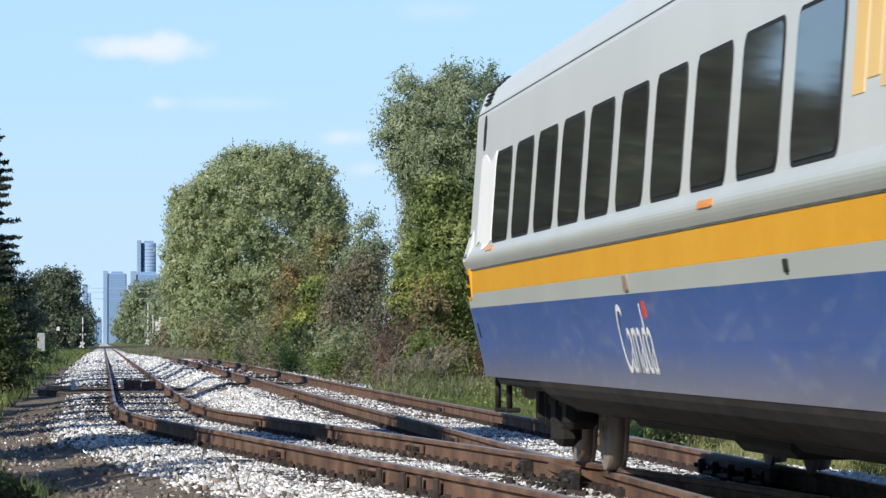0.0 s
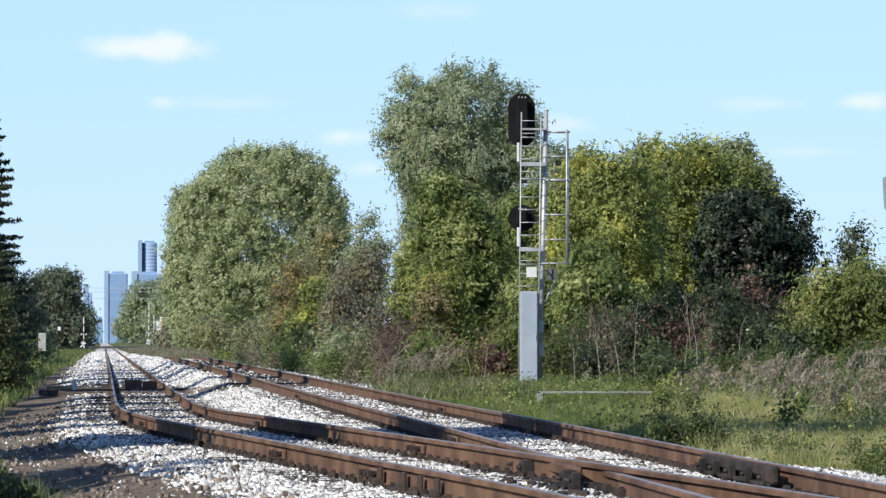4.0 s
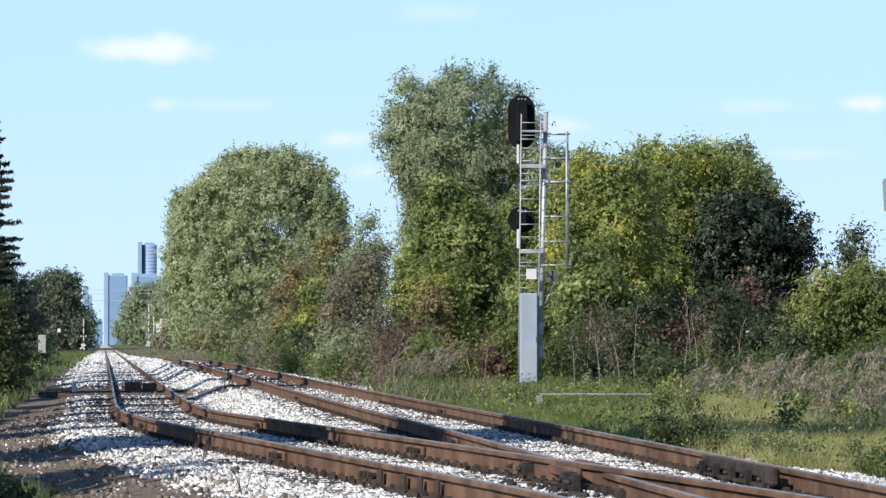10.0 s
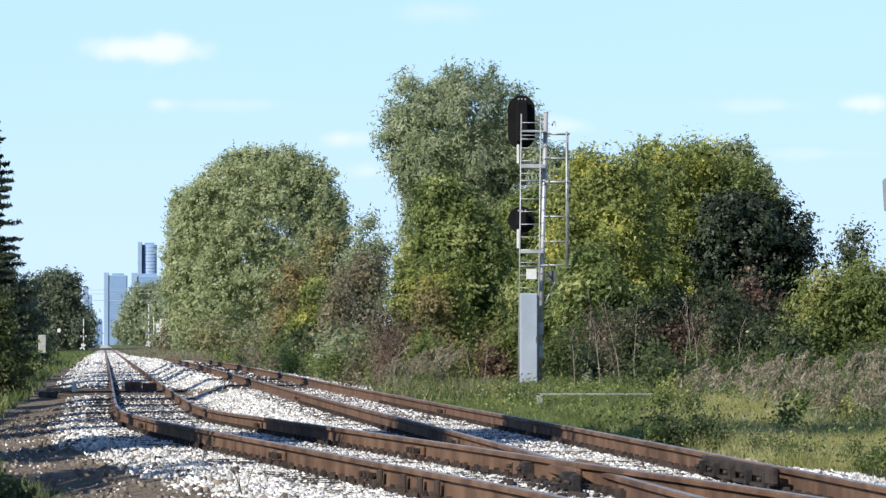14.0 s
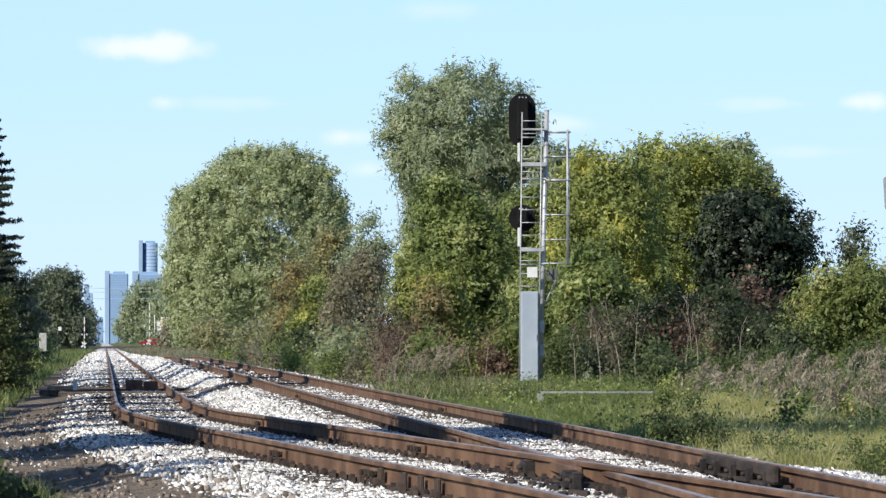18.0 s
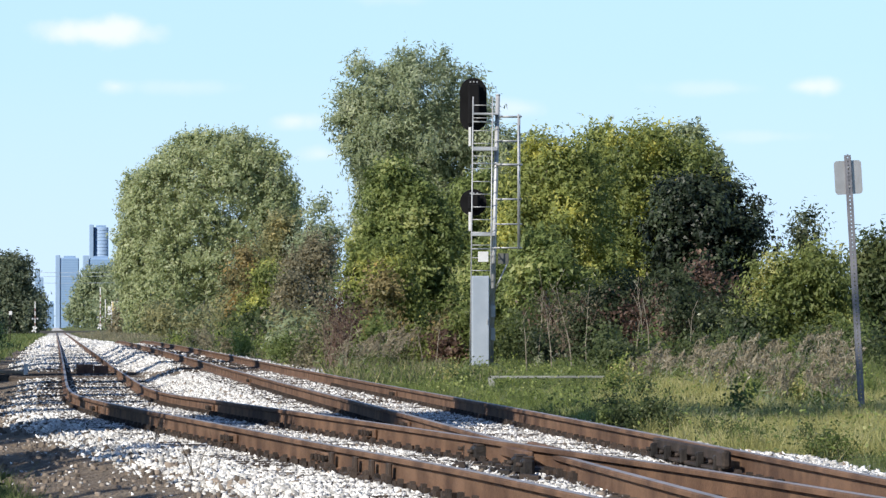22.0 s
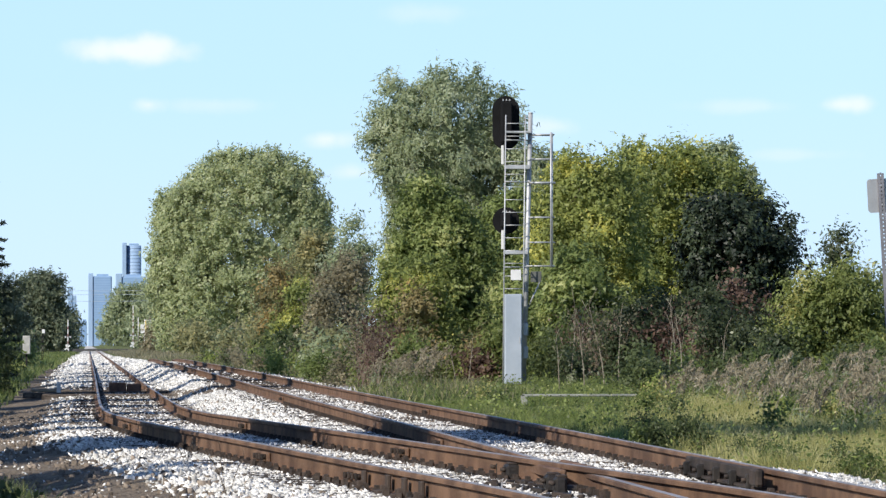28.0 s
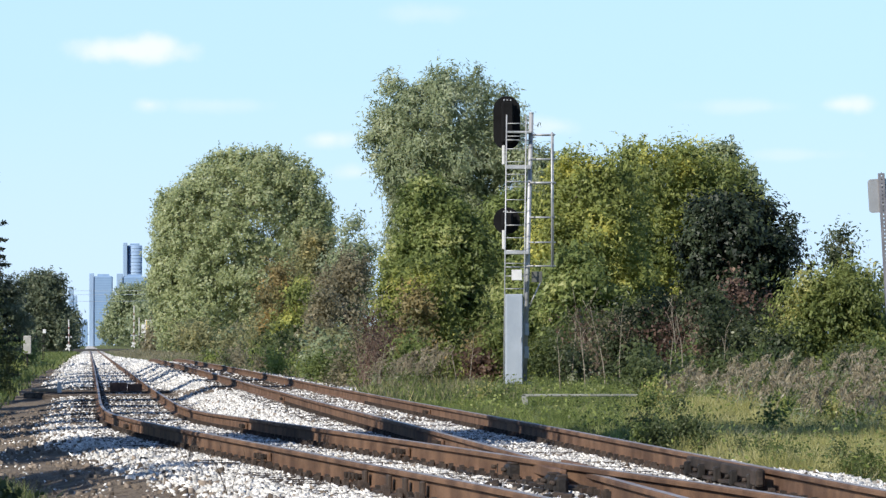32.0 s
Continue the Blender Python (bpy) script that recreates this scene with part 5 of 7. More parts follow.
def build_bogie(y):
    bg = bmesh.new()
    for s in (-1, 1):
        box(bg, s * 1.0, y, 0.55, 0.16, 3.1, 0.22, 0.04)
        box(bg, s * 1.0, y, 0.36, 0.2, 0.5, 0.4, 0.06)
        for e in (-1.1, 1.1):
            box(bg, s * 1.0, y + e, 0.46, 0.24, 0.34, 0.3, 0.05)
            tube(bg, (s * 1.0, y + e * 0.62, 0.3), (s * 1.0, y + e * 0.62, 0.6), 0.1, 0.1, 10)
    box(bg, 0, y, 0.55, 2.0, 0.5, 0.25, 0.05)
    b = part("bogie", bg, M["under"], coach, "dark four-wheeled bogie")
    for e in (-1.1, 1.1):
        ax = bmesh.new()
        tube(ax, (-0.9, 0, 0), (0.9, 0, 0), 0.085, None, 10)
        for s in (-1, 1):
            tube(ax, (s * 0.69, 0, 0), (s * 0.72, 0, 0), 0.485, None, 32)
            tube(ax, (s * 0.715, 0, 0), (s * 0.82, 0, 0), 0.458, 0.45, 32)
            for k in range(6):
                a = k * math.pi / 3
                tube(ax, (s * 0.81, 0.2 * math.cos(a), 0.2 * math.sin(a)), (s * 0.828, 0.2 * math.cos(a), 0.2 * math.sin(a)), 0.05, None, 8)
        w = part("wheelset", ax, M["wheel"], b, "steel wheels on an axle")
        w.matrix_basis = pose(0, y + e, 0.457)
        WHEELS.append((w, y + e))


M["wheel"] = material("brake-dusted wheel steel", (0.20, 0.165, 0.135), (0.36, 0.30, 0.25), 3, 0.6, 0.2, 0.1, 40)
build_bogie(-2.6)
build_bogie(-23.2)
bm = bmesh.new()
box(bm, 0, 0.1, 0.78, 0.3, 0.9, 0.26, 0.05)
box(bm, -0.05, 0.6, 0.78, 0.42, 0.3, 0.34, 0.07)
part("coupler", bm, M["under"], coach, "dark steel coupler")
bm = bmesh.new()
box(bm, -1.06, -1.0, 0.56, 0.03, 0.26, 0.26, 0.01)
part("bracket_plate", bm, M["cabinet"], coach, "grey bracket plate")
bm = bmesh.new()
tube(bm, (-1.1, -0.75, 0.55), (-1.1, -0.45, 0.55), 0.06, 0.055, 14)
part("air_cylinder", bm, M["clay"], coach, "dusty tan brake cylinder")
for y0 in (-0.5, -0.9):
    bm = bmesh.new()
    p = Vector((-1.0, y0, 0.6))
    for k in range(8):
        a = math.pi * k / 7
        q = Vector((-1.0, y0 - 0.14 * (1 - math.cos(a)), 0.6 - 0.26 * math.sin(a)))
        tube(bm, p, q, 0.022, None, 6)
        p = q
    part("air_hose", bm, M["gasket"], coach, "black hanging air hose")
for x, y in ((-1.3, 0.02), (-1.24, -0.35)):
    bm = bmesh.new()
    tube(bm, (x, y, 0.72), (x, y, 0.40), 0.025, None, 8)
    box(bm, x + 0.03, y, 0.40, 0.12, 0.05, 0.04, 0.01)
    part("step_bar", bm, M["gasket"], coach, "black hanging step bar")
for x, y in ((-0.9, -0.7), (-0.75, -0.95), (-0.55, -0.2)):
    bm = bmesh.new()
    box(bm, x, y, 0.56, 0.22, 0.3, 0.24, 0.04)
    tube(bm, (x, y, 0.46), (x + 0.15, y + 0.1, 0.28), 0.035, None, 8)
    part("brake_gear", bm, M["iron"], coach)


# ---- signal mast ----
def build_signal():
    """A two-headed signal mast, seen from behind, with ladder, cage and relay cabinet."""
    m = tagged(root("signal_mast", 10.45, 115, float(ground_z(10.45, 115)) - 0.05), "galvanised railway signal mast with ladder and two black signal heads", "railway signal")
    z0 = m.location.z
    bm = bmesh.new()
    box(bm, -0.1, 0, 0.05, 0.6, 0.6, 0.22, 0.03)
    part("foundation", bm, M["old_concrete"], m, "weathered concrete footing")
    bm = bmesh.new()
    tube(bm, (0.0, 0, 0.1), (0.165, 0, 6.66 - z0), 0.057, 0.054, 16)
    part("pole", bm, M["galv"], m)
    bm = bmesh.new()
    tube(bm, (0.165, 0, 6.65 - z0), (0.166, 0, 6.68 - z0), 0.066, 0.05, 16)
    part("pole_cap", bm, M["galv"], m)
    # the mast and its ladder lean a little to one side, the ladder less than the pole
    top = 6.6 - z0

    def lx(z):
        return -0.535 + 0.075 * z / top, -0.065 + 0.075 * z / top

    def px(z):
        return 0.165 * z / 6.8

    for k in (0, 1):
        bm = bmesh.new()
        tube(bm, (lx(0)[k], -0.34, 0.1), (lx(top)[k], -0.34, top), 0.016, None, 6)
        part("ladder_rail", bm, M["galv"], m)
    z = 0.55
    while z < 6.55 - z0:
        bm = bmesh.new()
        tube(bm, (lx(z)[0], -0.34, z), (lx(z)[1], -0.34, z), 0.010, None, 6)
        part("rung", bm, M["galv"], m)
        z += 0.305
    for zz, high in ((6.19 - z0, 0.05), (5.35 - z0, 0.10), (3.3 - z0, 0.09)):
        bm = bmesh.new()
        box(bm, (lx(zz)[0] + px(zz)) / 2, -0.2, zz, px(zz) - lx(zz)[0], 0.30, high, 0.01)
        part("bracket", bm, M["galv"], m)
    for zz in (6.0 - z0, 5.0 - z0, 2.95 - z0, 1.6 - z0):
        bm = bmesh.new()
        for x in lx(zz):
            tube(bm, (x, -0.34, zz), (px(zz), -0.02, zz), 0.016, None, 6)
        part("stay", bm, M["galv"], m)
    # platform cage beside the pole
    for x in (0.65, 0.725):
        bm = bmesh.new()
        tube(bm, (x, -0.1 if x < 0.69 else 0.4, 2.95 - z0), (x, -0.1 if x < 0.69 else 0.4, 6.2 - z0), 0.022, None, 8)
        part("cage_post", bm, M["galv"], m)
    for zz in (6.14, 5.55, 4.98, 4.15, 3.55, 2.98):
        bm = bmesh.new()
        r = 0.03 if zz == 4.98 else 0.018
        tube(bm, (px(zz), -0.06, zz - z0), (0.725, -0.1, zz - z0), r, None, 8)
        tube(bm, (0.725, -0.1, zz - z0), (0.725, 0.4, zz - z0), r, None, 8)
        tube(bm, (0.725, 0.4, zz - z0), (px(zz), 0.4, zz - z0), r * 0.8, None, 8)
        part("cage_hoop", bm, M["galv"], m)
    # cabinet and plate at the ladder's foot
    bm = bmesh.new()
    box(bm, -0.305, -0.50, 1.22 - z0, 0.42, 0.30, 2.16, 0.02)
    cab = part("relay_cabinet", bm, M["cabinet"], m, "tall grey painted steel relay cabinet")
    bm = bmesh.new()
    box(bm, -0.305, -0.657, 1.22 - z0, 0.38, 0.015, 2.08, 0.006)
    part("cabinet_door", bm, M["cabinet"], cab)
    bm = bmesh.new()
    box(bm, -0.15, -0.672, 1.2 - z0, 0.03, 0.02, 0.14, 0.005)
    part("latch", bm, M["galv"], cab)
    bm = bmesh.new()
    box(bm, -0.22, -0.36, 2.76 - z0, 0.25, 0.02, 0.25, 0.006)
    part("number_plate", bm, M["white"], m, "blank white plate")
    bm = bmesh.new()
    box(bm, 0.30, 0.04, 2.72 - z0, 0.26, 0.03, 0.26, 0.006)
    part("gusset_plate", bm, M["dull_steel"], m)
    bm = bmesh.new()
    tube(bm, (0.40, 0.05, 2.62 - z0), (0.09, 0.02, 1.95 - z0), 0.018, None, 6)
    part("platform_brace", bm, M["galv"], m)
    for zz in (0.9, 1.45):
        bm = bmesh.new()
        box(bm, 0.03, -0.12, zz - z0, 0.12, 0.16, 0.3, 0.015)
        part("conduit_box", bm, M["galv"], m)

    def head(zc, half, name, lamps):
        """A signal head: black backing plate with rounded ends, lamp housings and hoods on the far side."""
        ring = []
        for s, c0 in ((1, half), (-1, -half)):
            ring += [(0.325 * math.cos(radians(a)), c0 + 0.325 * math.sin(radians(a))) for a in (range(0, 181, 12) if s > 0 else range(180, 361, 12))]
        hb = bmesh.new()
        fr = [hb.verts.new((x, 0.0, z)) for x, z in ring]
        bk = [hb.verts.new((x, 0.02, z)) for x, z in ring]
        hb.faces.new(fr)
        hb.faces.new(list(reversed(bk)))
        for i in range(len(ring)):
            hb.faces.new((fr[i], fr[i - 1], bk[i - 1], bk[i]))
        bmesh.ops.recalc_face_normals(hb, faces=hb.faces)
        h = part(name, hb, M["black"], m, "black signal head with rounded backing plate")
        h.matrix_basis = pose(-0.42, 0.1, zc - z0)
        hb = bmesh.new()
        box(hb, 0, -0.14, 0, 0.27, 0.26, half * 2 + 0.34, 0.03)
        part("lamp_housing", hb, M["black"], h)
        for i in range(lamps):
            zz = (i - (lamps - 1) / 2) * 0.34
            hb = bmesh.new()
            tube(hb, (0, 0.02, zz), (0, 0.3, zz - 0.03), 0.13, 0.13, 16)
            part("hood", hb, M["black"], h)
        for x in (-0.08, 0.0, 0.08):
            hb = bmesh.new()
            tube(hb, (x, -0.15, half + 0.2), (x, -0.15, half + 0.24), 0.022, 0.012, 8)
            part("bolt", hb, M["galv"], h, "pale bolt head")
        hb = bmesh.new()
        box(hb, -0.09, -0.1, -half - 0.46, 0.06, 0.12, 0.46, 0.01)
        part("junction_box", hb, M["white"], h, "pale narrow junction box")

    head(6.43, 0.32, "signal_head", 3)
    head(4.07, 0.0, "signal_head", 1)
    return m


build_signal()

bm = bmesh.new()
box(bm, 1.08, 0, 0.19, 2.10, 0.30, 0.045, 0.01)
pad = tagged(root("concrete_trough", 7.95, 88, float(ground_z(9, 88)) - 0.04), "long low concrete cable trough lying in the grass", "cable trough")
part("lid", bm, M["old_concrete"], pad)
bm = bmesh.new()
box(bm, 0.05, -0.1, 0.10, 0.12, 0.2, 0.2, 0.015)
part("end_block", bm, M["old_concrete"], pad, "pale concrete end block")


M["post_steel"] = material("weathered dark galvanised steel", (0.15, 0.15, 0.17), (0.24, 0.24, 0.265), 4, 0.55, 0.3, 0.1, 60)


def build_road_sign():
    s = tagged(root("sign_post", 10.5, 62, float(ground_z(10.5, 62)) - 0.1), "leaning steel sign post with a blank grey sign back", "sign")
    s.matrix_basis = s.matrix_basis @ pose(0, 0, 0, 0, -3.2, 0)
    bm = bmesh.new()
    # a channel whose web is punched with a row of holes
    for x in (-0.023, 0.023):
        box(bm, x, 0, 1.74, 0.030, 0.012, 3.54)
    for k in range(70):
        box(bm, 0, 0, 0.012 + 0.0506 * k, 0.0165, 0.010, 0.034)
    for x in (-0.036, 0.036):
        box(bm, x, 0.018, 1.74, 0.012, 0.036, 3.54)
    part("post", bm, M["post_steel"], s, "dark punched steel channel")
    bm = bmesh.new()
    # a flat sheet with rounded corners
    ring = []
    for cx, cz, a0 in ((0.135, 0.175, 0), (-0.135, 0.175, 90), (-0.135, -0.175, 180), (0.135, -0.175, 270)):
        for k in range(6):
            a = radians(a0 + 18 * k)
            ring.append((cx + 0.045 * math.cos(a), 3.22 + cz + 0.045 * math.sin(a)))
    lo = [bm.verts.new((x, 0.042, z)) for x, z in ring]
    hi = [bm.verts.new((x, 0.047, z)) for x, z in ring]
    bm.faces.new(lo)
    bm.faces.new(hi[::-1])
    for k in range(len(ring)):
        j = (k + 1) % len(ring)
        bm.faces.new((lo[j], lo[k], hi[k], hi[j]))
    p = part("sign_plate", bm, M["signback"], s, "blank grey aluminium back of a sign")
    for z in (3.1, 3.35):
        bm = bmesh.new()
        tube(bm, (0, -0.012, z), (0, 0.04, z), 0.012, None, 8)
        part("bolt", bm, M["galv"], s)


build_road_sign()


# ---- along the line ----
M["pale_case"] = material("pale grey enamel", (0.36, 0.37, 0.39), (0.43, 0.44, 0.46), 3, 0.5, 0, 0.03, 50)


def instrument_case(x, y, w, h, z1, label, name, mat):
    g = float(ground_z(x, y))
    c = tagged(root(name, x, y, g - 0.05), label, "equipment box")
    bm = bmesh.new()
    tube(bm, (-w * 0.3, 0, 0), (-w * 0.3, 0, z1 - g), w * 0.12, None, 8)
    tube(bm, (w * 0.1, 0, 0), (w * 0.1, 0, z1 - g - h), w * 0.12, None, 8)
    part("post", bm, M["under"], c)
    bm = bmesh.new()
    box(bm, 0.05, -0.1, z1 - g - h / 2, w, 0.35, h, 0.03)
    b = part("case", bm, mat, c)
    bm = bmesh.new()
    box(bm, 0.05, -0.285, z1 - g - h / 2, w * 0.9, 0.02, h * 0.92, 0.005)
    part("door", bm, mat, b)


instrument_case(-3.85, 300, 0.48, 1.15, 1.68, "grey steel instrument case on a dark post beside the grass", "instrument_case", M["concrete"])
instrument_case(-3.9, 420, 0.28, 0.35, 2.45, "small white marker box on a post", "marker_post", M["white"])


def crossing_signal(x, y, h, cant):
    """A level crossing post: with a raised striped gate, or with a cantilever that carries the lamps."""
    s = tagged(root("crossing_signal", x, y, float(ground_z(x, y)) - 0.05), "white level crossing signal with cantilever and lamps" if cant else "level crossing gate with its striped arm raised", "crossing signal", "crossing signals")
    bm = bmesh.new()
    tube(bm, (0, 0, 0), (0, 0, h if cant else 3.6), 0.10, 0.08, 8)
    part("pole", bm, M["white" if cant else "dull_steel"], s)
    if not cant:
        bm = bmesh.new()
        box(bm, 0, -0.25, 0.9 + (h - 0.9) / 2, 0.17, 0.06, h - 0.9, 0.01)
        arm = part("gate_arm", bm, M["white"], s, "white gate arm with dull red stripes")
        for k in range(int((h - 1.6) / 1.3)):
            bm = bmesh.new()
            box(bm, 0, -0.25, 1.9 + 1.3 * k, 0.18, 0.07, 0.5, 0.01)
            part("stripe", bm, M["stripe_red"], arm)
        for a in (50, -25):
            bm = bmesh.new()
            box(bm, -0.1, -0.3, 1.0, 0.26, 0.08, 1.2, 0.02, 0, Euler((0, radians(a), 0)).to_matrix())
            part("counterweight", bm, M["white"], s)
        for side in (-0.42, 0.42):
            bm = bmesh.new()
            tube(bm, (side, -0.2, 2.9), (side, -0.05, 2.9), 0.17, 0.17, 10)
            part("lamp", bm, M["pale_case"], s)
        return
    for z in (h - 0.1, h - 0.55):
        bm = bmesh.new()
        tube(bm, (0, 0, z), (cant, 0, z), 0.06, None, 6)
        part("cantilever_arm", bm, M["white"], s)
    for k in range(4):
        bm = bmesh.new()
        tube(bm, (cant * k / 4, 0, h - 0.55), (cant * (k + 1) / 4, 0, h - 0.1), 0.035, None, 5)
        part("lattice_bar", bm, M["white"], s)
    bm = bmesh.new()
    tube(bm, (-1.2, 0, 1.6), (-1.2, 0, h + 0.4), 0.08, None, 6)
    tube(bm, (-1.2, 0, 2.4), (0, 0, 2.4), 0.06, None, 6)
    part("rear_post", bm, M["white"], s)
    bm = bmesh.new()
    box(bm, -0.35, -0.2, h - 1.7, 0.85, 0.3, 1.7, 0.03)
    case = part("lamp_case", bm, M["white"], s)
    bm = bmesh.new()
    box(bm, 0.2, -0.2, h - 1.3, 0.22, 0.28, 2.3, 0.02)
    part("side_board", bm, M["stripe_yellow"], case, "yellow board")


M["stripe_red"] = material("faded red stripe", (0.19, 0.105, 0.095), (0.25, 0.145, 0.13), 3, 0.6)
M["stripe_yellow"] = material("faded yellow board", (0.62, 0.47, 0.16), (0.68, 0.53, 0.2), 3, 0.6)
crossing_signal(-3.54, 860, 6.0, 0)
crossing_signal(9.0, 960, 8.9, 0)
crossing_signal(10.6, 900, 5.6, 3.0)
# power line over the road
line_ob = tagged(root("power_line", 0, 1012, 0), "distant overhead power line on wooden poles", "power line")
for z, o in ((13.2, -0.9), (12.4, 0.9), (11.0, 0.0)):
    bm = bmesh.new()
    pts = [(-30 + 6.2 * k, o, z - 0.9 * (1 - ((k - 5) / 5) ** 2)) for k in range(11)]
    for a, c in zip(pts, pts[1:]):
        tube(bm, a, c, 0.035, None, 5)
    part("wire", bm, M["cabinet"], line_ob)
for x in (-30, 32):
    bm = bmesh.new()
    tube(bm, (x, 0, -0.6), (x, 0, 13.6), 0.2, 0.14, 8)
    part("pole", bm, M["bark"], line_ob)
    bm = bmesh.new()
    box(bm, x, 0, 12.8, 0.12, 2.2, 0.12, 0.01)
    part("crossarm", bm, M["bark"], line_ob)

# ---- city on the horizon ----
# tower colours carry the blue haze of the distance, with little contrast
M["tower"] = material("blue-grey glass curtain wall", (0.195, 0.305, 0.465), (0.22, 0.335, 0.495), 0.02, 0.6, 0, 0, 0.2)
M["tower_band"] = material("darker glass bands", (0.165, 0.27, 0.43), (0.19, 0.30, 0.46), 0.02, 0.6, 0, 0, 0.2)
M["tower_pale"] = material("pale blue-grey tower cladding", (0.235, 0.34, 0.49), (0.265, 0.37, 0.52), 0.02, 0.6, 0, 0, 0.2)


def tower(x, y, w, h, core=0.2, floors=30, round_body=False):
    """A glass shaft with a slim service core at its side, floor bands and rooftop plant."""
    t = tagged(root("tower_block", x, y, -2), "distant blue-grey glass office tower", "skyscraper", "city skyline")
    bm = bmesh.new()
    if round_body:
        tube(bm, (w * core / 2, 0, 0), (w * core / 2, 0, h), w * (1 - core) / 2, None, 24)
    else:
        box(bm, w * core / 2, 0, h / 2, w * (1 - core), w, h, w * 0.04)
    part("facade", bm, M["tower_pale" if round_body else "tower"], t)
    bm = bmesh.new()
    box(bm, -w * (0.5 - core / 2), -w * 0.1, h / 2 + 1.0, w * core, w * 0.9, h + 2.0, 0.3)
    part("core", bm, M["tower_pale"], t)
    for k in range(1, floors):
        bm = bmesh.new()
        z = h * k / floors
        if round_body:
            tube(bm, (w * core / 2, 0, z), (w * core / 2, 0, z + h / floors * 0.3), w * (1 - core) / 2 + 0.02, None, 24)
        else:
            box(bm, w * core / 2, -w * 0.5, z, w * (1 - core) * 0.86, 0.08, h / floors * 0.3)
        part("window_band", bm, M["tower_pale" if round_body else "tower_band"], t)
    bm = bmesh.new()
    box(bm, w * core / 2, 0, h + 0.5, w * 0.5, w * 0.6, 2.0, 0.2)
    part("roof_plant", bm, M["tower"], t)


def stepped_tower(x, y, steps):
    """An older tower that narrows in steps towards its top; steps: left edge, right edge, height."""
    t = tagged(root("tower_block", x, y, -2), "distant blue-grey stepped office tower", "skyscraper", "city skyline")
    for k, (a, b, h) in enumerate(steps):
        bm = bmesh.new()
        box(bm, (a + b) / 2, 0.6 * k, h / 2, b - a, 8.0, h, 0.3)
        s = part("stage", bm, M["tower_pale"], t)
        for q in range(1, int(h / 3)):
            bm = bmesh.new()
            box(bm, (a + b) / 2, 0.6 * k - 4.0, q * 3.0, (b - a) * 0.8, 0.08, 0.9)
            part("window_band", bm, M["tower_band"], s)


tower(9.1, 3600, 17.5, 54.0)
tower(33.6, 3700, 14.6, 79.0, 0.22, 30, True)
tower(31.5, 3550, 22.0, 53.0)
stepped_tower(-14.6, 3500, [(0.0, 3.6, 44.0), (0.6, 6.2, 38.5), (1.2, 8.4, 28.0), (2.0, 10.2, 18.0)])
tower(-3.2, 3560, 5.0, 20.0, 0.3)


# ---- grass and weeds ----
def blades(name, label, x, y, height, wide, leaf, seed, lean=0.35):
    """Leaning grass blades rooted on the ground."""
    rng = np.random.default_rng(seed)
    n = len(x)
    z = ground_z(x, y) - 0.02
    h = height * rng.uniform(0.5, 1.25, n)
    a = rng.uniform(0, 6.283, n)
    w = wide * rng.uniform(0.6, 1.3, n)
    dx, dy = np.cos(a), np.sin(a)
    l = h * lean * rng.uniform(0.1, 1.4, n)
    b = rng.uniform(0, 6.283, n)
    lx, ly = np.cos(b) * l, np.sin(b) * l
    v = np.zeros((n, 3, 3))
    for k, (t, ww, q) in enumerate(((0, 1.2, 0), (0, -1.2, 0), (1, 0, 1))):
        v[:, k, 0] = x + dx * w * ww / 2 + lx * q
        v[:, k, 1] = y + dy * w * ww / 2 + ly * q
        v[:, k, 2] = z + h * t * (1 - 0.12 * q)
    f = np.arange(3 * n).reshape(-1, 3)
    ob = np_mesh(name, v.reshape(-1, 3), f, LEAF[leaf])
    return tagged(ob, label, "grass", kind="stuff")


def patchy(rng, n, x0, x1, y0, y1, keep):
    x, y = rng.uniform(x0, x1, n), y0 * (y1 / y0) ** rng.random(n)
    k = keep(x, y, rng.random(n))
    return x[k], y[k]


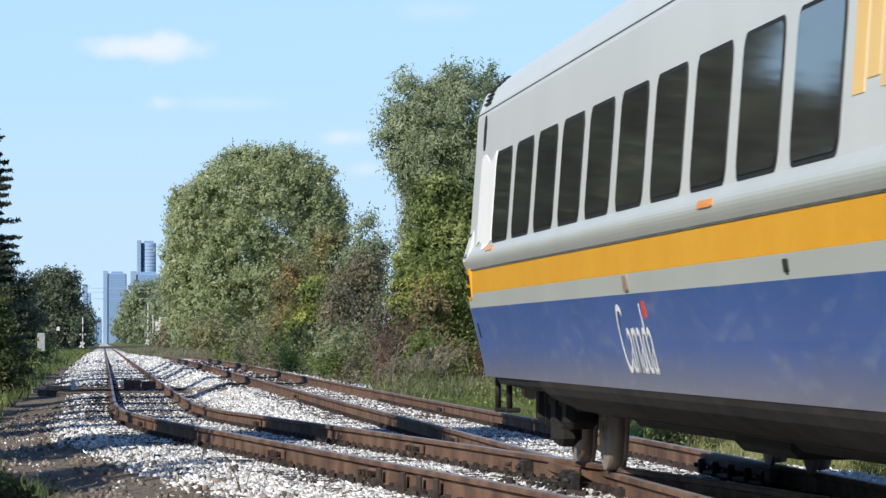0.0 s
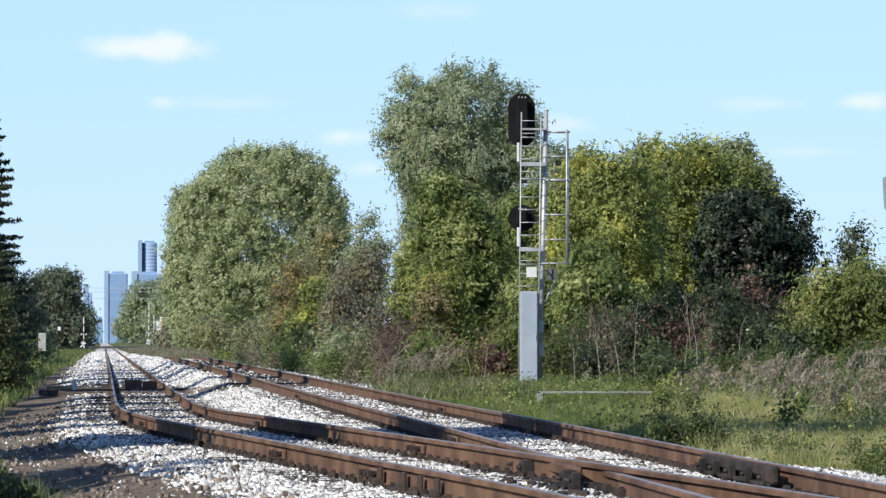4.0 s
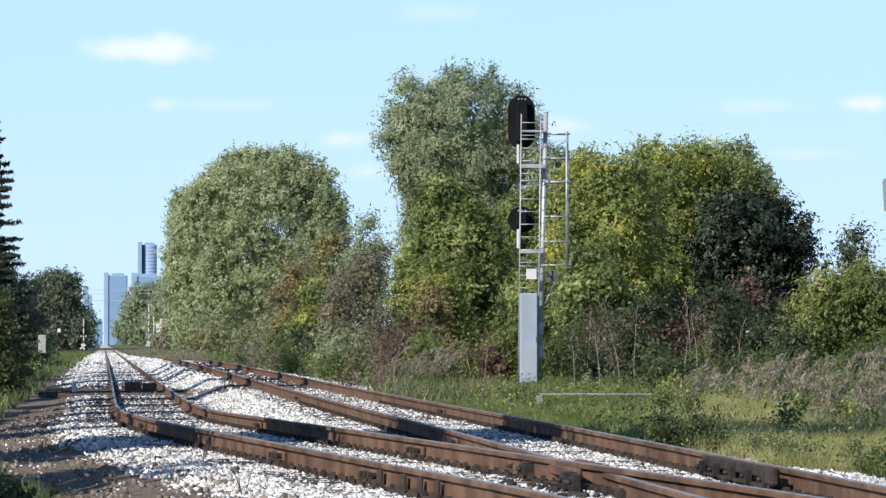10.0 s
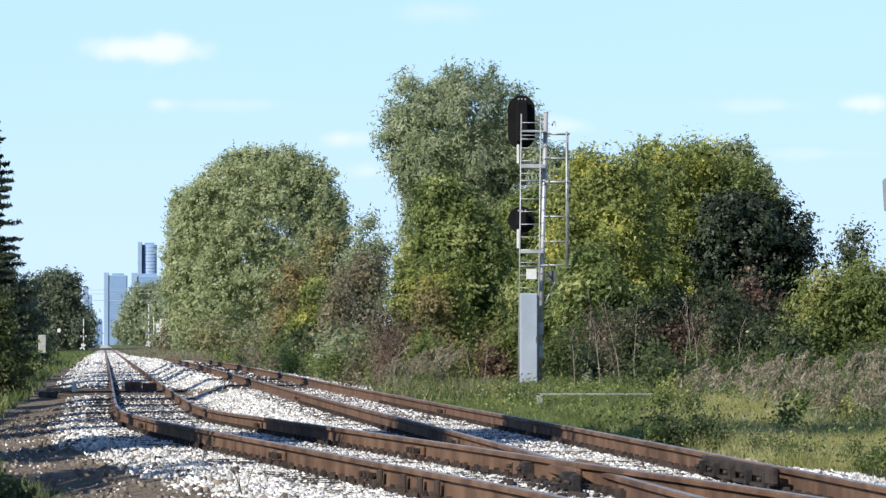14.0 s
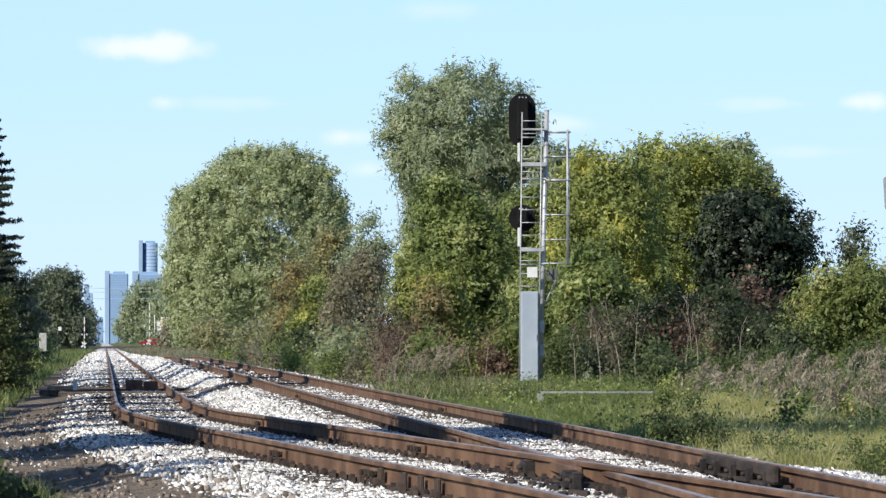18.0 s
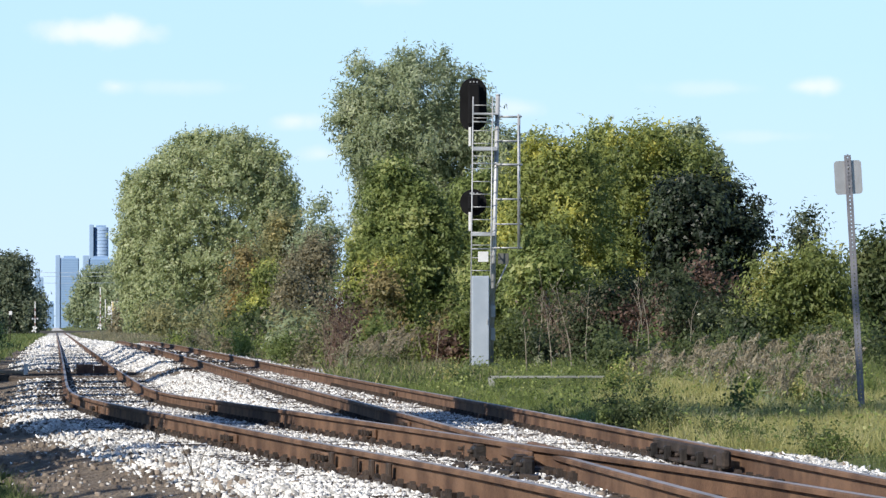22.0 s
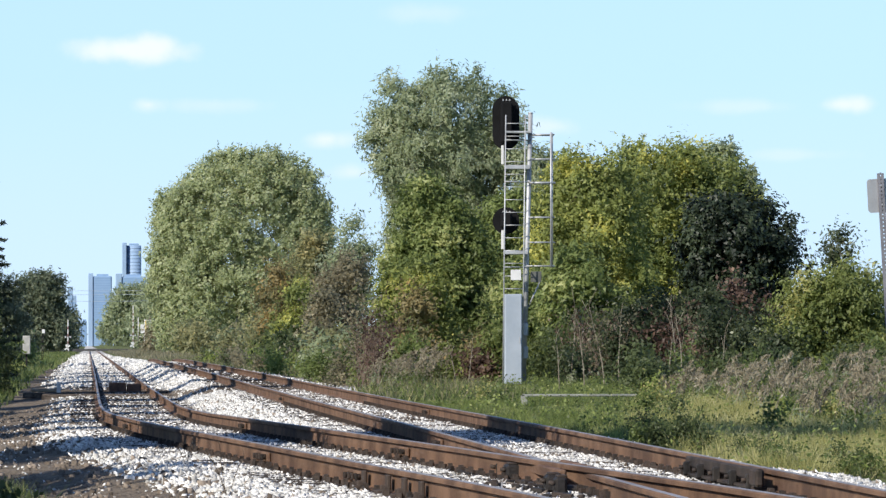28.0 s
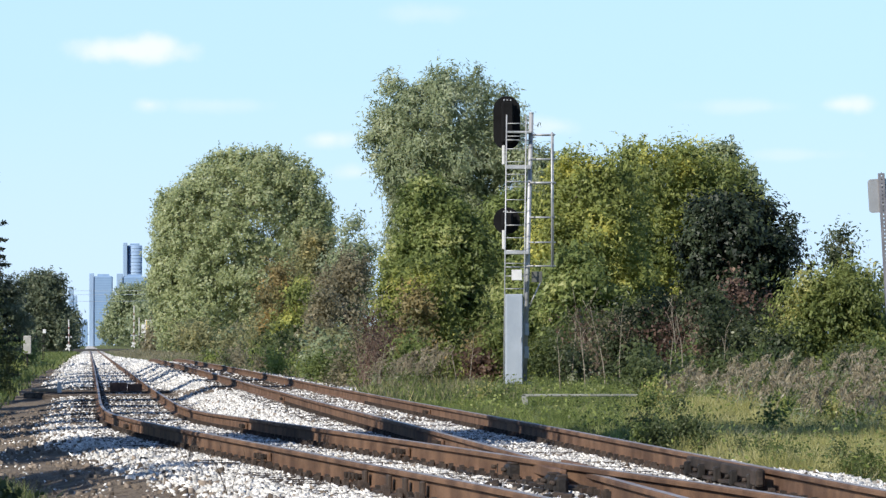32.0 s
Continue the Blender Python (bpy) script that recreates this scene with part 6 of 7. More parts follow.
def build_grass():
    rng = np.random.default_rng(21)
    clump = lambda x, y: 0.5 + 0.5 * np.sin(x * 2.1 + 1.7 * np.sin(y * 0.5)) * np.sin(y * 0.83 + x)
    # tussocks: many blades from one root, in drifts of fresh, common and seeding grass
    for k, (leaf, count, y0, y1, tall, keep) in enumerate((
            ("grass", 4600, 40, 118, 0.22, lambda x, y, r: (r < 0.55 + 0.45 * clump(x, y)) & ((x / y < 0.116) | (y > 84) | (r < 0.2))),
            ("fresh", 3200, 58, 118, 0.22, lambda x, y, r: (r < clump(x + 3, y * 1.2)) & (x / y < 0.125)),
            ("hay", 7500, 44, 90, 0.23, lambda x, y, r: (r < 0.45 + 0.55 * clump(x + 1, y)) & (x / y > 0.113)),
            ("shade", 900, 40, 118, 0.20, lambda x, y, r: r < clump(x * 1.7, y + 5) ** 2))):
        cx, cy = patchy(rng, count, 6.2, 20, y0, y1, lambda x, y, r: (x < 4 + y * 0.18) & (x > 6.1 + np.interp(y, [40, 50, 62, 110, 118], [0.65, 0.4, 0.05, 0.05, 0.5]) + 0.25 * r) & keep(x, y, r))
        n = 40
        lean = rng.normal(size=(len(cx), 2)) * 0.05
        x = np.repeat(cx, n) + rng.normal(size=len(cx) * n) * 0.075
        y = np.repeat(cy, n) + rng.normal(size=len(cx) * n) * 0.10
        high = np.repeat(tall * rng.uniform(0.45, 1.25, len(cx)) * np.clip((cx - 5.7) / 1.2, 0.35, 1), n)
        blades("verge_grass", "tussocks of long grass on the verge", x, y, high, 0.006 + y * 0.00005, leaf, 40 + k, 0.75)
    for k, leaf in enumerate(("grass", "shade", "olive", "umber")):
        x, y = patchy(rng, 9000, 5.9, 9.0, 95, 420, lambda x, y, r: r < np.clip((x - np.interp(y, [112, 125, 200, 215], [6.0, 7.3, 7.3, 6.0])) / 0.8, 0, 1) * clump(x + 2 * k, y * 0.5 + k))
        blades("verge_grass", "rough mixed grass on the far verge", x, y, 0.2 + 0.25 * clump(x * 1.3, y * 0.7), 0.035, leaf, 60 + k, 0.7)
    x, y = patchy(rng, 12000, 3.0, 11, 262, 900, lambda x, y, r: r < np.clip((x - np.interp(y, [262, 420, 560], [6.6, 5.6, 3.3])) / 1.0, 0, 1))
    blades("dry_verge", "dry brownish grass on the far verge", x, y, 0.2 + 0.4 * clump(x * 0.8, y * 0.1), 0.08, "umber", 11, 0.6)
    x, y = patchy(rng, 6000, -8, -1.8, 300, 900, lambda x, y, r: r < np.clip((-1.8 - x) / 0.8, 0, 1))
    blades("verge_grass", "rough green grass beside the track", x, y, 0.45, 0.10, "grass", 12, 0.6)
    # broad-leaved weeds among the grass, in drifts
    drift = lambda x, y: 0.5 + 0.5 * np.sin(x * 1.3 + 2.3 * np.sin(y * 0.31)) * np.cos(y * 0.57 - x * 0.8)
    for leaf, phase, count, side in (("grass", 0.0, 22000, 0.18), ("shade", 2.1, 15000, 0.119), ("fresh", 5.5, 22000, 0.18)):
        x, y = patchy(rng, count, 6.3, 19, 42, 118, lambda x, y, r: (x < 4 + y * 0.18) & (x / y < side) & (r < 0.9 * drift(x + phase, y * 1.1 + phase) ** 2))
        top = 0.08 + 0.30 * drift(x * 1.7 + phase, y * 1.3)
        pts = np.stack([x, y, ground_z(x, y) + 0.02 + top * rng.random(len(x)) ** 0.7], 1)
        v, f = leaf_cards(rng, pts, 0.014 + 0.00022 * y, 1.9, 0.0, 0.2)
        tagged(np_mesh("verge_weeds", v, f, LEAF[leaf]), "broad-leaved weeds spread through the verge grass", "weeds", kind="stuff")
    # clumps of dead weeds and reeds, of uneven height
    cx, cy = patchy(rng, 520, 8.5, 22, 70, 116, lambda x, y, r: (x > 3.4 + y * 0.088) & (x < 4 + y * 0.18))
    n = 46
    x = np.repeat(cx, n) + rng.normal(size=len(cx) * n) * 0.16
    y = np.repeat(cy, n) + rng.normal(size=len(cx) * n) * 0.2
    h = np.repeat(rng.uniform(0.25, 0.75, len(cx)) * np.clip((cx - 3.0 - cy * 0.088) / 2.5, 0.3, 1), n)
    pick = np.repeat(rng.random(len(cx)) < 0.12, n)
    blades("dry_reeds", "clumps of tall dry weeds with feathery heads", x[pick], y[pick], h[pick] * 0.8, 0.008, "reed", 3, 0.5)
    blades("green_weeds", "clumps of tall green weeds", x[~pick], y[~pick], h[~pick] * 0.8, 0.018, "grass", 8, 0.5)
    x, y = patchy(rng, 90000, -2.4, 0.1, 27, 95, lambda x, y, r: (x > -0.3 - y * 0.0225) & (r < grass_share(x, y)))
    blades("verge_grass", "rough dark grass beside the track", x, y, 0.22, 0.010, "grass", 4, 0.7)
    x, y = patchy(rng, 12000, -7, -1.5, 95, 420, lambda x, y, r: r < grass_share(x, y))
    blades("verge_grass", "rough green grass beside the track", x, y, 0.3, 0.06, "grass", 5, 0.6)


build_grass()


for k, (x, y, h, w) in enumerate(((-1.18, 37.5, 0.75, 0.6), (-0.98, 34.5, 0.36, 0.5), (-0.78, 33.4, 0.30, 0.45), (-0.58, 33.6, 0.22, 0.4), (-0.95, 38.6, 0.3, 0.4))):
    tree("weed_clump", "low clump of broad-leaved weeds on the bare earth", x, y, h, w, "shade", 0.02, SHRUB, 12, 0.24, 1100, 0.035, 1.7, seed=210 + k, category="weed", limbs=3, tuft=1.6)


def dead_weed(x, y, h, seed):
    rnd = random.Random(seed)
    z = float(ground_z(x, y))
    w = tagged(root("dead_weed", x, y, z - 0.02), "thin dry weed standing in the ballast", "weed", "weeds")
    for k in range(4):
        bm = bmesh.new()
        p, d = Vector((0, 0, 0)), Vector((rnd.uniform(-0.35, 0.35), rnd.uniform(-0.3, 0.3), 1)).normalized()
        for s in range(4):
            q = p + d * h / 4 * rnd.uniform(0.7, 1.1)
            tube(bm, p, q, 0.003, 0.0025, 5)
            if s > 0:
                e = (d + Vector((rnd.uniform(-1, 1), rnd.uniform(-1, 1), 0.2)) * 0.7).normalized()
                tube(bm, q, q + e * h * 0.18, 0.0022, 0.0012, 4)
            p, d = q, (d + Vector((rnd.uniform(-0.2, 0.2), rnd.uniform(-0.2, 0.2), 0))).normalized()
        part("stalk", bm, M["bark"], w)


dead_weed(1.06, 36.5, 0.42, 1)
dead_weed(0.9, 44, 0.25, 2)


def dead_stem(x, y, h, seed):
    """A bare sapling with a few short twigs."""
    rnd = random.Random(seed)
    w = tagged(root("dead_sapling", x, y, float(ground_z(x, y)) - 0.02), "thin bare pale sapling at the foot of the wood", "sapling", "saplings")
    bm = bmesh.new()
    p, d = Vector((0, 0, 0)), Vector((rnd.uniform(-0.12, 0.12), 0, 1)).normalized()
    line = [p]
    for s in range(6):
        q = p + d * h / 6
        line.append(q)
        if s > 1:
            e = (d + Vector((rnd.uniform(-1, 1), rnd.uniform(-1, 0.4), 0.3)) * 0.8).normalized()
            tw = bmesh.new()
            tube(tw, q - d * 0.01, q + e * h * rnd.uniform(0.12, 0.25), 0.008, 0.003, 4)
            part("twig", tw, M["stem"], w)
        p, d = q, (d + Vector((rnd.uniform(-0.1, 0.1), rnd.uniform(-0.1, 0.1), 0))).normalized()
    part("stem", stem_tube(bm, line, 0.016, 0.004), M["stem"], w)


stem_rnd = random.Random(8)
for k in range(22):
    yy = stem_rnd.uniform(104, 118)
    dead_stem(stem_rnd.uniform(0.098, 0.136) * yy if k > 5 else stem_rnd.uniform(0.06, 0.08) * (yy + 16), yy if k > 5 else yy + 16, stem_rnd.uniform(0.9, 2.0), k)
M["clod"] = material("earth clods", (0.10, 0.08, 0.063), (0.24, 0.20, 0.165), 3, 0.95, 0, 0.3, 40, 0.2, "island", 0.4)
clods = scatter_stones("earth_clods", 5000, 27, 110, 0.03, 0.9)
clods.data.materials[0] = M["clod"]
tagged(clods, "brown earth clods and debris beside the ballast", "earth")


# ---- turnout fittings ----
def joint_bar(x, y, z, turn, length=0.9):
    j = tagged(root("joint_bar", x, y, z, turn), "rusty rail joint bar with bolts", "rail joint", "rail joints")
    bm = bmesh.new()
    box(bm, 0, 0, -0.1, 0.028, length, 0.085, 0.008)
    part("bar", bm, M["rust"], j)
    for k in range(4):
        bm = bmesh.new()
        yy = (k - 1.5) * length / 4.4
        tube(bm, (-0.012, yy, -0.1), (-0.06, yy, -0.1), 0.026, 0.022, 6)
        box(bm, -0.05, yy, -0.1, 0.02, 0.05, 0.05, 0.004)
        part("bolt", bm, M["iron"], j)


def rail_brace(x, y, z, turn, s=1.0):
    j = tagged(root("rail_brace", x, y, z, turn), "dark iron brace bolted beside the rail", "rail brace", "rail braces")
    bm = bmesh.new()
    box(bm, -0.05 * s, 0, -0.168, 0.12 * s, 0.2 * s, 0.03, 0.006)
    part("base_plate", bm, M["iron"], j)
    bm = bmesh.new()
    box(bm, -0.02 * s, 0, -0.10, 0.03 * s, 0.13 * s, 0.12, 0.008)
    box(bm, -0.05 * s, 0, -0.14, 0.05 * s, 0.05 * s, 0.05, 0.008)
    part("brace", bm, M["iron"], j)


def on_line(line, y, off):
    x, z = line(np.array([y, y + 0.5]))
    return float(x[0]) + off, float(z[0]), -math.degrees(math.atan2(float(x[1] - x[0]), 0.5))


for y in (43.0, 37.0, 61.5):
    x, z, a = on_line(line_a, y, -GAUGE - 0.03)
    joint_bar(x, y, z, a)
for y in (35.2, 34.4, 33.6, 36.4):
    x, z, a = on_line(line_a, y, -GAUGE - 0.04)
    rail_brace(x, y, z, a)
for y in (44.9, 62.0):
    x, z, a = on_line(line_a, y, GAUGE - 0.03)
    joint_bar(x, y, z, a)
for y in (50.8, 92.0):
    joint_bar(B_X - GAUGE - 0.03, y, 0.155, 0)
for y in (74.0, 41.0):
    joint_bar(B_X + GAUGE - 0.03, y, 0.155, 0)
for y in (39.3, 37.8):
    rail_brace(B_X + GAUGE - 0.03, y, 0.14, 0, 1.2)

frog = tagged(root("rail_frog", B_X - GAUGE, 38.0, 0.165), "dark greasy iron crossing frog where two rails meet", "railway frog")
bm = bmesh.new()
box(bm, -0.03, 0.2, -0.15, 0.36, 5.2, 0.06, 0.02)
part("casting", bm, M["grease"], frog)
for o, y0, y1 in ((0.12, -2.6, 1.0), (-0.2, -2.2, 1.4)):
    bm = bmesh.new()
    box(bm, o, (y0 + y1) / 2, -0.05, 0.06, y1 - y0, 0.09, 0.012)
    part("wing_rail", bm, M["rust"], frog)
rnd = random.Random(5)
for yy, s in ((1.75, 0.15), (0.75, 0.16), (4.2, 0.10), (3.5, 0.09), (-2.4, 0.11), (-3.0, 0.09)):
    bm = bmesh.new()
    box(bm, -0.30, yy, -0.10, s, s * 2.4, 0.13, 0.02)
    blk = part("clamp_block", bm, M["grease"], frog, "black greased clamp block")
    bm = bmesh.new()
    box(bm, -0.29, yy, -0.027, s * 0.8, s * 2.0, 0.016, 0.004)
    part("cap_plate", bm, M["iron"], blk)
    for e in (-0.08, 0.08):
        bm = bmesh.new()
        tube(bm, (-0.30 - s / 2, yy + e, -0.08), (-0.30 - s / 2 - 0.03, yy + e, -0.08), 0.018, 0.016, 6)
        part("bolt", bm, M["iron"], blk)
for k in range(60):
    bm = bmesh.new()
    yy = rnd.uniform(-4.0, 5.2)
    turn = Euler((0, rnd.uniform(-0.2, 0.2), rnd.uniform(-0.5, 0.5))).to_matrix()
    box(bm, rnd.uniform(-0.62, -0.2), yy, -0.165 + rnd.uniform(0, 0.02), rnd.uniform(0.04, 0.10), rnd.uniform(0.04, 0.15), rnd.uniform(0.02, 0.06), 0.008, 0, turn)
    part("spike_plate", bm, M["iron" if k % 3 else "grease"], frog)
guard = tagged(root("guard_rail", B_X + GAUGE - 0.12, 38.6, 0.145), "dark guard rail bolted inside the running rail", "guard rail")
bm = bmesh.new()
box(bm, 0, 0.1, -0.045, 0.055, 4.4, 0.09, 0.012)
part("bar", bm, M["iron"], guard)
bm = bmesh.new()
box(bm, 0.0, 0.1, -0.15, 0.10, 4.4, 0.03, 0.008)
part("foot", bm, M["iron"], guard)
for yy in (-1.9, -0.9, 0.1, 1.1, 2.0):
    bm = bmesh.new()
    box(bm, -0.05, yy, -0.10, 0.07, 0.07, 0.12, 0.012)
    blk = part("clamp_block", bm, M["grease"], guard, "black greased clamp block")
    bm = bmesh.new()
    tube(bm, (-0.08, yy, -0.09), (-0.12, yy, -0.09), 0.02, 0.018, 6)
    part("bolt", bm, M["iron"], blk)
bm = bmesh.new()
box(bm, -0.05, -2.25, -0.06, 0.07, 0.36, 0.14, 0.02)
part("end_shoe", bm, M["iron"], guard, "dark flared end of the guard rail")

stand = tagged(root("switch_machine", -1.15, 138, float(ground_z(-1.15, 138))), "low switch stand with a small white post beside the track", "switch stand")
bm = bmesh.new()
for yy in (-0.4, 0.4):
    box(bm, 0.5, yy, 0.05, 2.4, 0.24, 0.16, 0.02)
part("head_tie", bm, M["tie"], stand)
for yy in (-6.5, -4.8, -3.2, 2.2, 3.6, 5.2, 7.0):
    bm = bmesh.new()
    box(bm, 2.2, yy, 0.045, 4.6, 0.30, 0.17, 0.015)
    part("switch_tie", bm, M["tie"], stand, "long weathered switch tie")
bm = bmesh.new()
box(bm, -0.1, 0, 0.20, 0.75, 0.4, 0.1, 0.02)
part("mechanism", bm, M["clay"], stand)
bm = bmesh.new()
box(bm, 0.32, -0.2, 0.27, 0.12, 0.12, 0.34, 0.015)
part("white_post", bm, M["white"], stand, "small white post")
M["red_rust"] = material("red-brown rusty plate", (0.085, 0.045, 0.032), (0.20, 0.105, 0.07), 6, 0.8, 0.1, 0.3, 40)
rod = tagged(root("switch_rod_cover", 1.0, 142, -0.28), "rusty steel cover plates between the rails", "steel cover")
bm = bmesh.new()
box(bm, -0.12, 0, 0.10, 0.5, 0.7, 0.3, 0.02)
part("cover", bm, M["red_rust"], rod)
bm = bmesh.new()
box(bm, 0.36, 0, 0.09, 0.42, 0.6, 0.24, 0.02)
part("cover", bm, M["red_rust"], rod)

# ---- road, cars and birds ----
M["asphalt"] = material("asphalt", (0.045, 0.045, 0.047), (0.07, 0.07, 0.07), 0.5, 0.9, 0, 0.1, 10)
bm = bmesh.new()
box(bm, 0, 1000, -0.25, 300, 9, 0.62)
road = part("road", bm, M["asphalt"])
road.location.z = 0.08
tagged(road, "distant asphalt road crossing the railway", "road", kind="structure")


def car(name, label, mat, pickup=False):
    """A car driving towards -x, its wheels on z = 0."""
    c = tagged(root(name, 0, 0, 0), label, "car", "cars on the road")
    side = [(-2.3, 0.35), (-2.3, 0.75), (-2.1, 0.92), (-1.1, 1.02), (-0.4, 1.60), (0.6, 1.66), (1.7, 1.62), (2.25, 1.05), (2.3, 0.45), (2.2, 0.32)]
    if pickup:
        side = [(-2.9, 0.4), (-2.9, 0.95), (-2.7, 1.1), (-1.5, 1.18), (-0.9, 1.8), (0.6, 1.82), (0.9, 1.2), (2.85, 1.2), (2.9, 0.5), (2.8, 0.38)]

    def prism(pts, half, mat2, nm, taper=1.0):
        bm = bmesh.new()
        a = [bm.verts.new((x, -half * (taper if z > 1.1 else 1), z)) for x, z in pts]
        b = [bm.verts.new((x, half * (taper if z > 1.1 else 1), z)) for x, z in pts]
        bm.faces.new(a)
        bm.faces.new(list(reversed(b)))
        for k in range(len(pts)):
            bm.faces.new((a[k], a[k - 1], b[k - 1], b[k]))
        bmesh.ops.recalc_face_normals(bm, faces=bm.faces)
        return part(nm, bm, mat2, c)

    prism(side, 0.92, mat, "body", 0.86)
    top = [p for p in side if p[1] > 1.15]
    cx = sum(p[0] for p in top[:3]) / 3
    gl = [(-0.75, 1.06), (-0.32, 1.5), (0.55, 1.56), (1.5, 1.52), (1.85, 1.06)] if not pickup else [(-1.1, 1.24), (-0.75, 1.7), (0.5, 1.72), (0.62, 1.24)]
    prism(gl, 0.94 if not pickup else 0.94, M["glass"], "window", 0.86)
    for x in ((-1.4, 1.4) if not pickup else (-1.9, 1.8)):
        for y in (-0.85, 0.85):
            bm = bmesh.new()
            tube(bm, (0, -0.11, 0), (0, 0.11, 0), 0.36, None, 16)
            w = part("wheel", bm, M["gasket"], c)
            w.matrix_basis = pose(x, y, 0.36)
            bm = bmesh.new()
            tube(bm, (0, -0.12, 0), (0, 0.12, 0), 0.2, None, 10)
            part("rim", bm, M["galv"], w)
    return c


M["car_dark"] = material("dark grey car paint", (0.02, 0.022, 0.026), (0.03, 0.033, 0.038), 1, 0.25, 0.2)
M["car_red"] = material("red car paint", (0.24, 0.012, 0.02), (0.28, 0.016, 0.025), 1, 0.25)
M["car_white"] = material("white car paint", (0.7, 0.7, 0.7), (0.78, 0.78, 0.78), 1, 0.25)
CARS = [(car("car", "dark grey sport utility car on the distant road", M["car_dark"]), 997.5, 7.1, 0.55, -11.2),
        (car("pickup_truck", "black pickup truck on the distant road", M["car_dark"], True), 997.5, 12.0, 4.5, -8.0),
        (car("car", "white car on the distant road", M["car_white"]), 1002.0, 12.0, -4.2, 20.0),
        (car("car", "red car on the distant road", M["car_red"]), 997.5, 19.0, -2.0, -11.6),
        (car("car", "dark grey car on the distant road", M["car_dark"]), 997.5, 24.2, 4.15, -8.9),
        (car("car", "dark car on the distant road", M["car_dark"]), 1002.0, 12.0, -0.3, -11.0)]

M["feather"] = material("dark grey feathers", (0.006, 0.006, 0.007), (0.015, 0.015, 0.017), 20, 0.8)


def bird():
    """A small dark bird flying towards +x, wings spread along y."""
    b = tagged(root("bird"), "small dark bird in flight with spread wings", "bird", "flock of birds")
    bm = bmesh.new()
    for x0, x1, r0, r1 in ((-0.12, -0.02, 0.015, 0.032), (-0.02, 0.07, 0.032, 0.026), (0.07, 0.11, 0.026, 0.018), (0.11, 0.14, 0.01, 0.002)):
        tube(bm, (x0, 0, 0), (x1, 0, 0), r0, r1, 8)
    part("body", bm, M["feather"], b)
    bm = bmesh.new()
    v = [bm.verts.new(c) for c in ((-0.1, -0.012, 0.002), (-0.1, 0.012, 0.002), (-0.2, 0.035, 0), (-0.2, -0.035, 0))]
    bm.faces.new(v)
    ex = bmesh.ops.extrude_face_region(bm, geom=bm.faces[:])
    bmesh.ops.translate(bm, vec=(0, 0, -0.006), verts=[g for g in ex["geom"] if isinstance(g, bmesh.types.BMVert)])
    part("tail", bm, M["feather"], b)
    wings = []
    for s in (-1, 1):
        bm = bmesh.new()
        pts = ((0.055, 0.0), (0.075, 0.09), (0.04, 0.2), (-0.03, 0.26), (-0.045, 0.16), (-0.06, 0.08), (-0.05, 0.0))
        up = [bm.verts.new((x, s * y, 0.004)) for x, y in pts]
        dn = [bm.verts.new((x, s * y, -0.004)) for x, y in pts]
        bm.faces.new(up)
        bm.faces.new(list(reversed(dn)))
        for k in range(len(pts)):
            bm.faces.new((up[k], up[k - 1], dn[k - 1], dn[k]))
        bmesh.ops.recalc_face_normals(bm, faces=bm.faces)
        w = part("wing", bm, M["feather"], b)
        w.matrix_basis = pose(0, s * 0.02, 0.02)
        wings.append((w, s))
    return b, wings


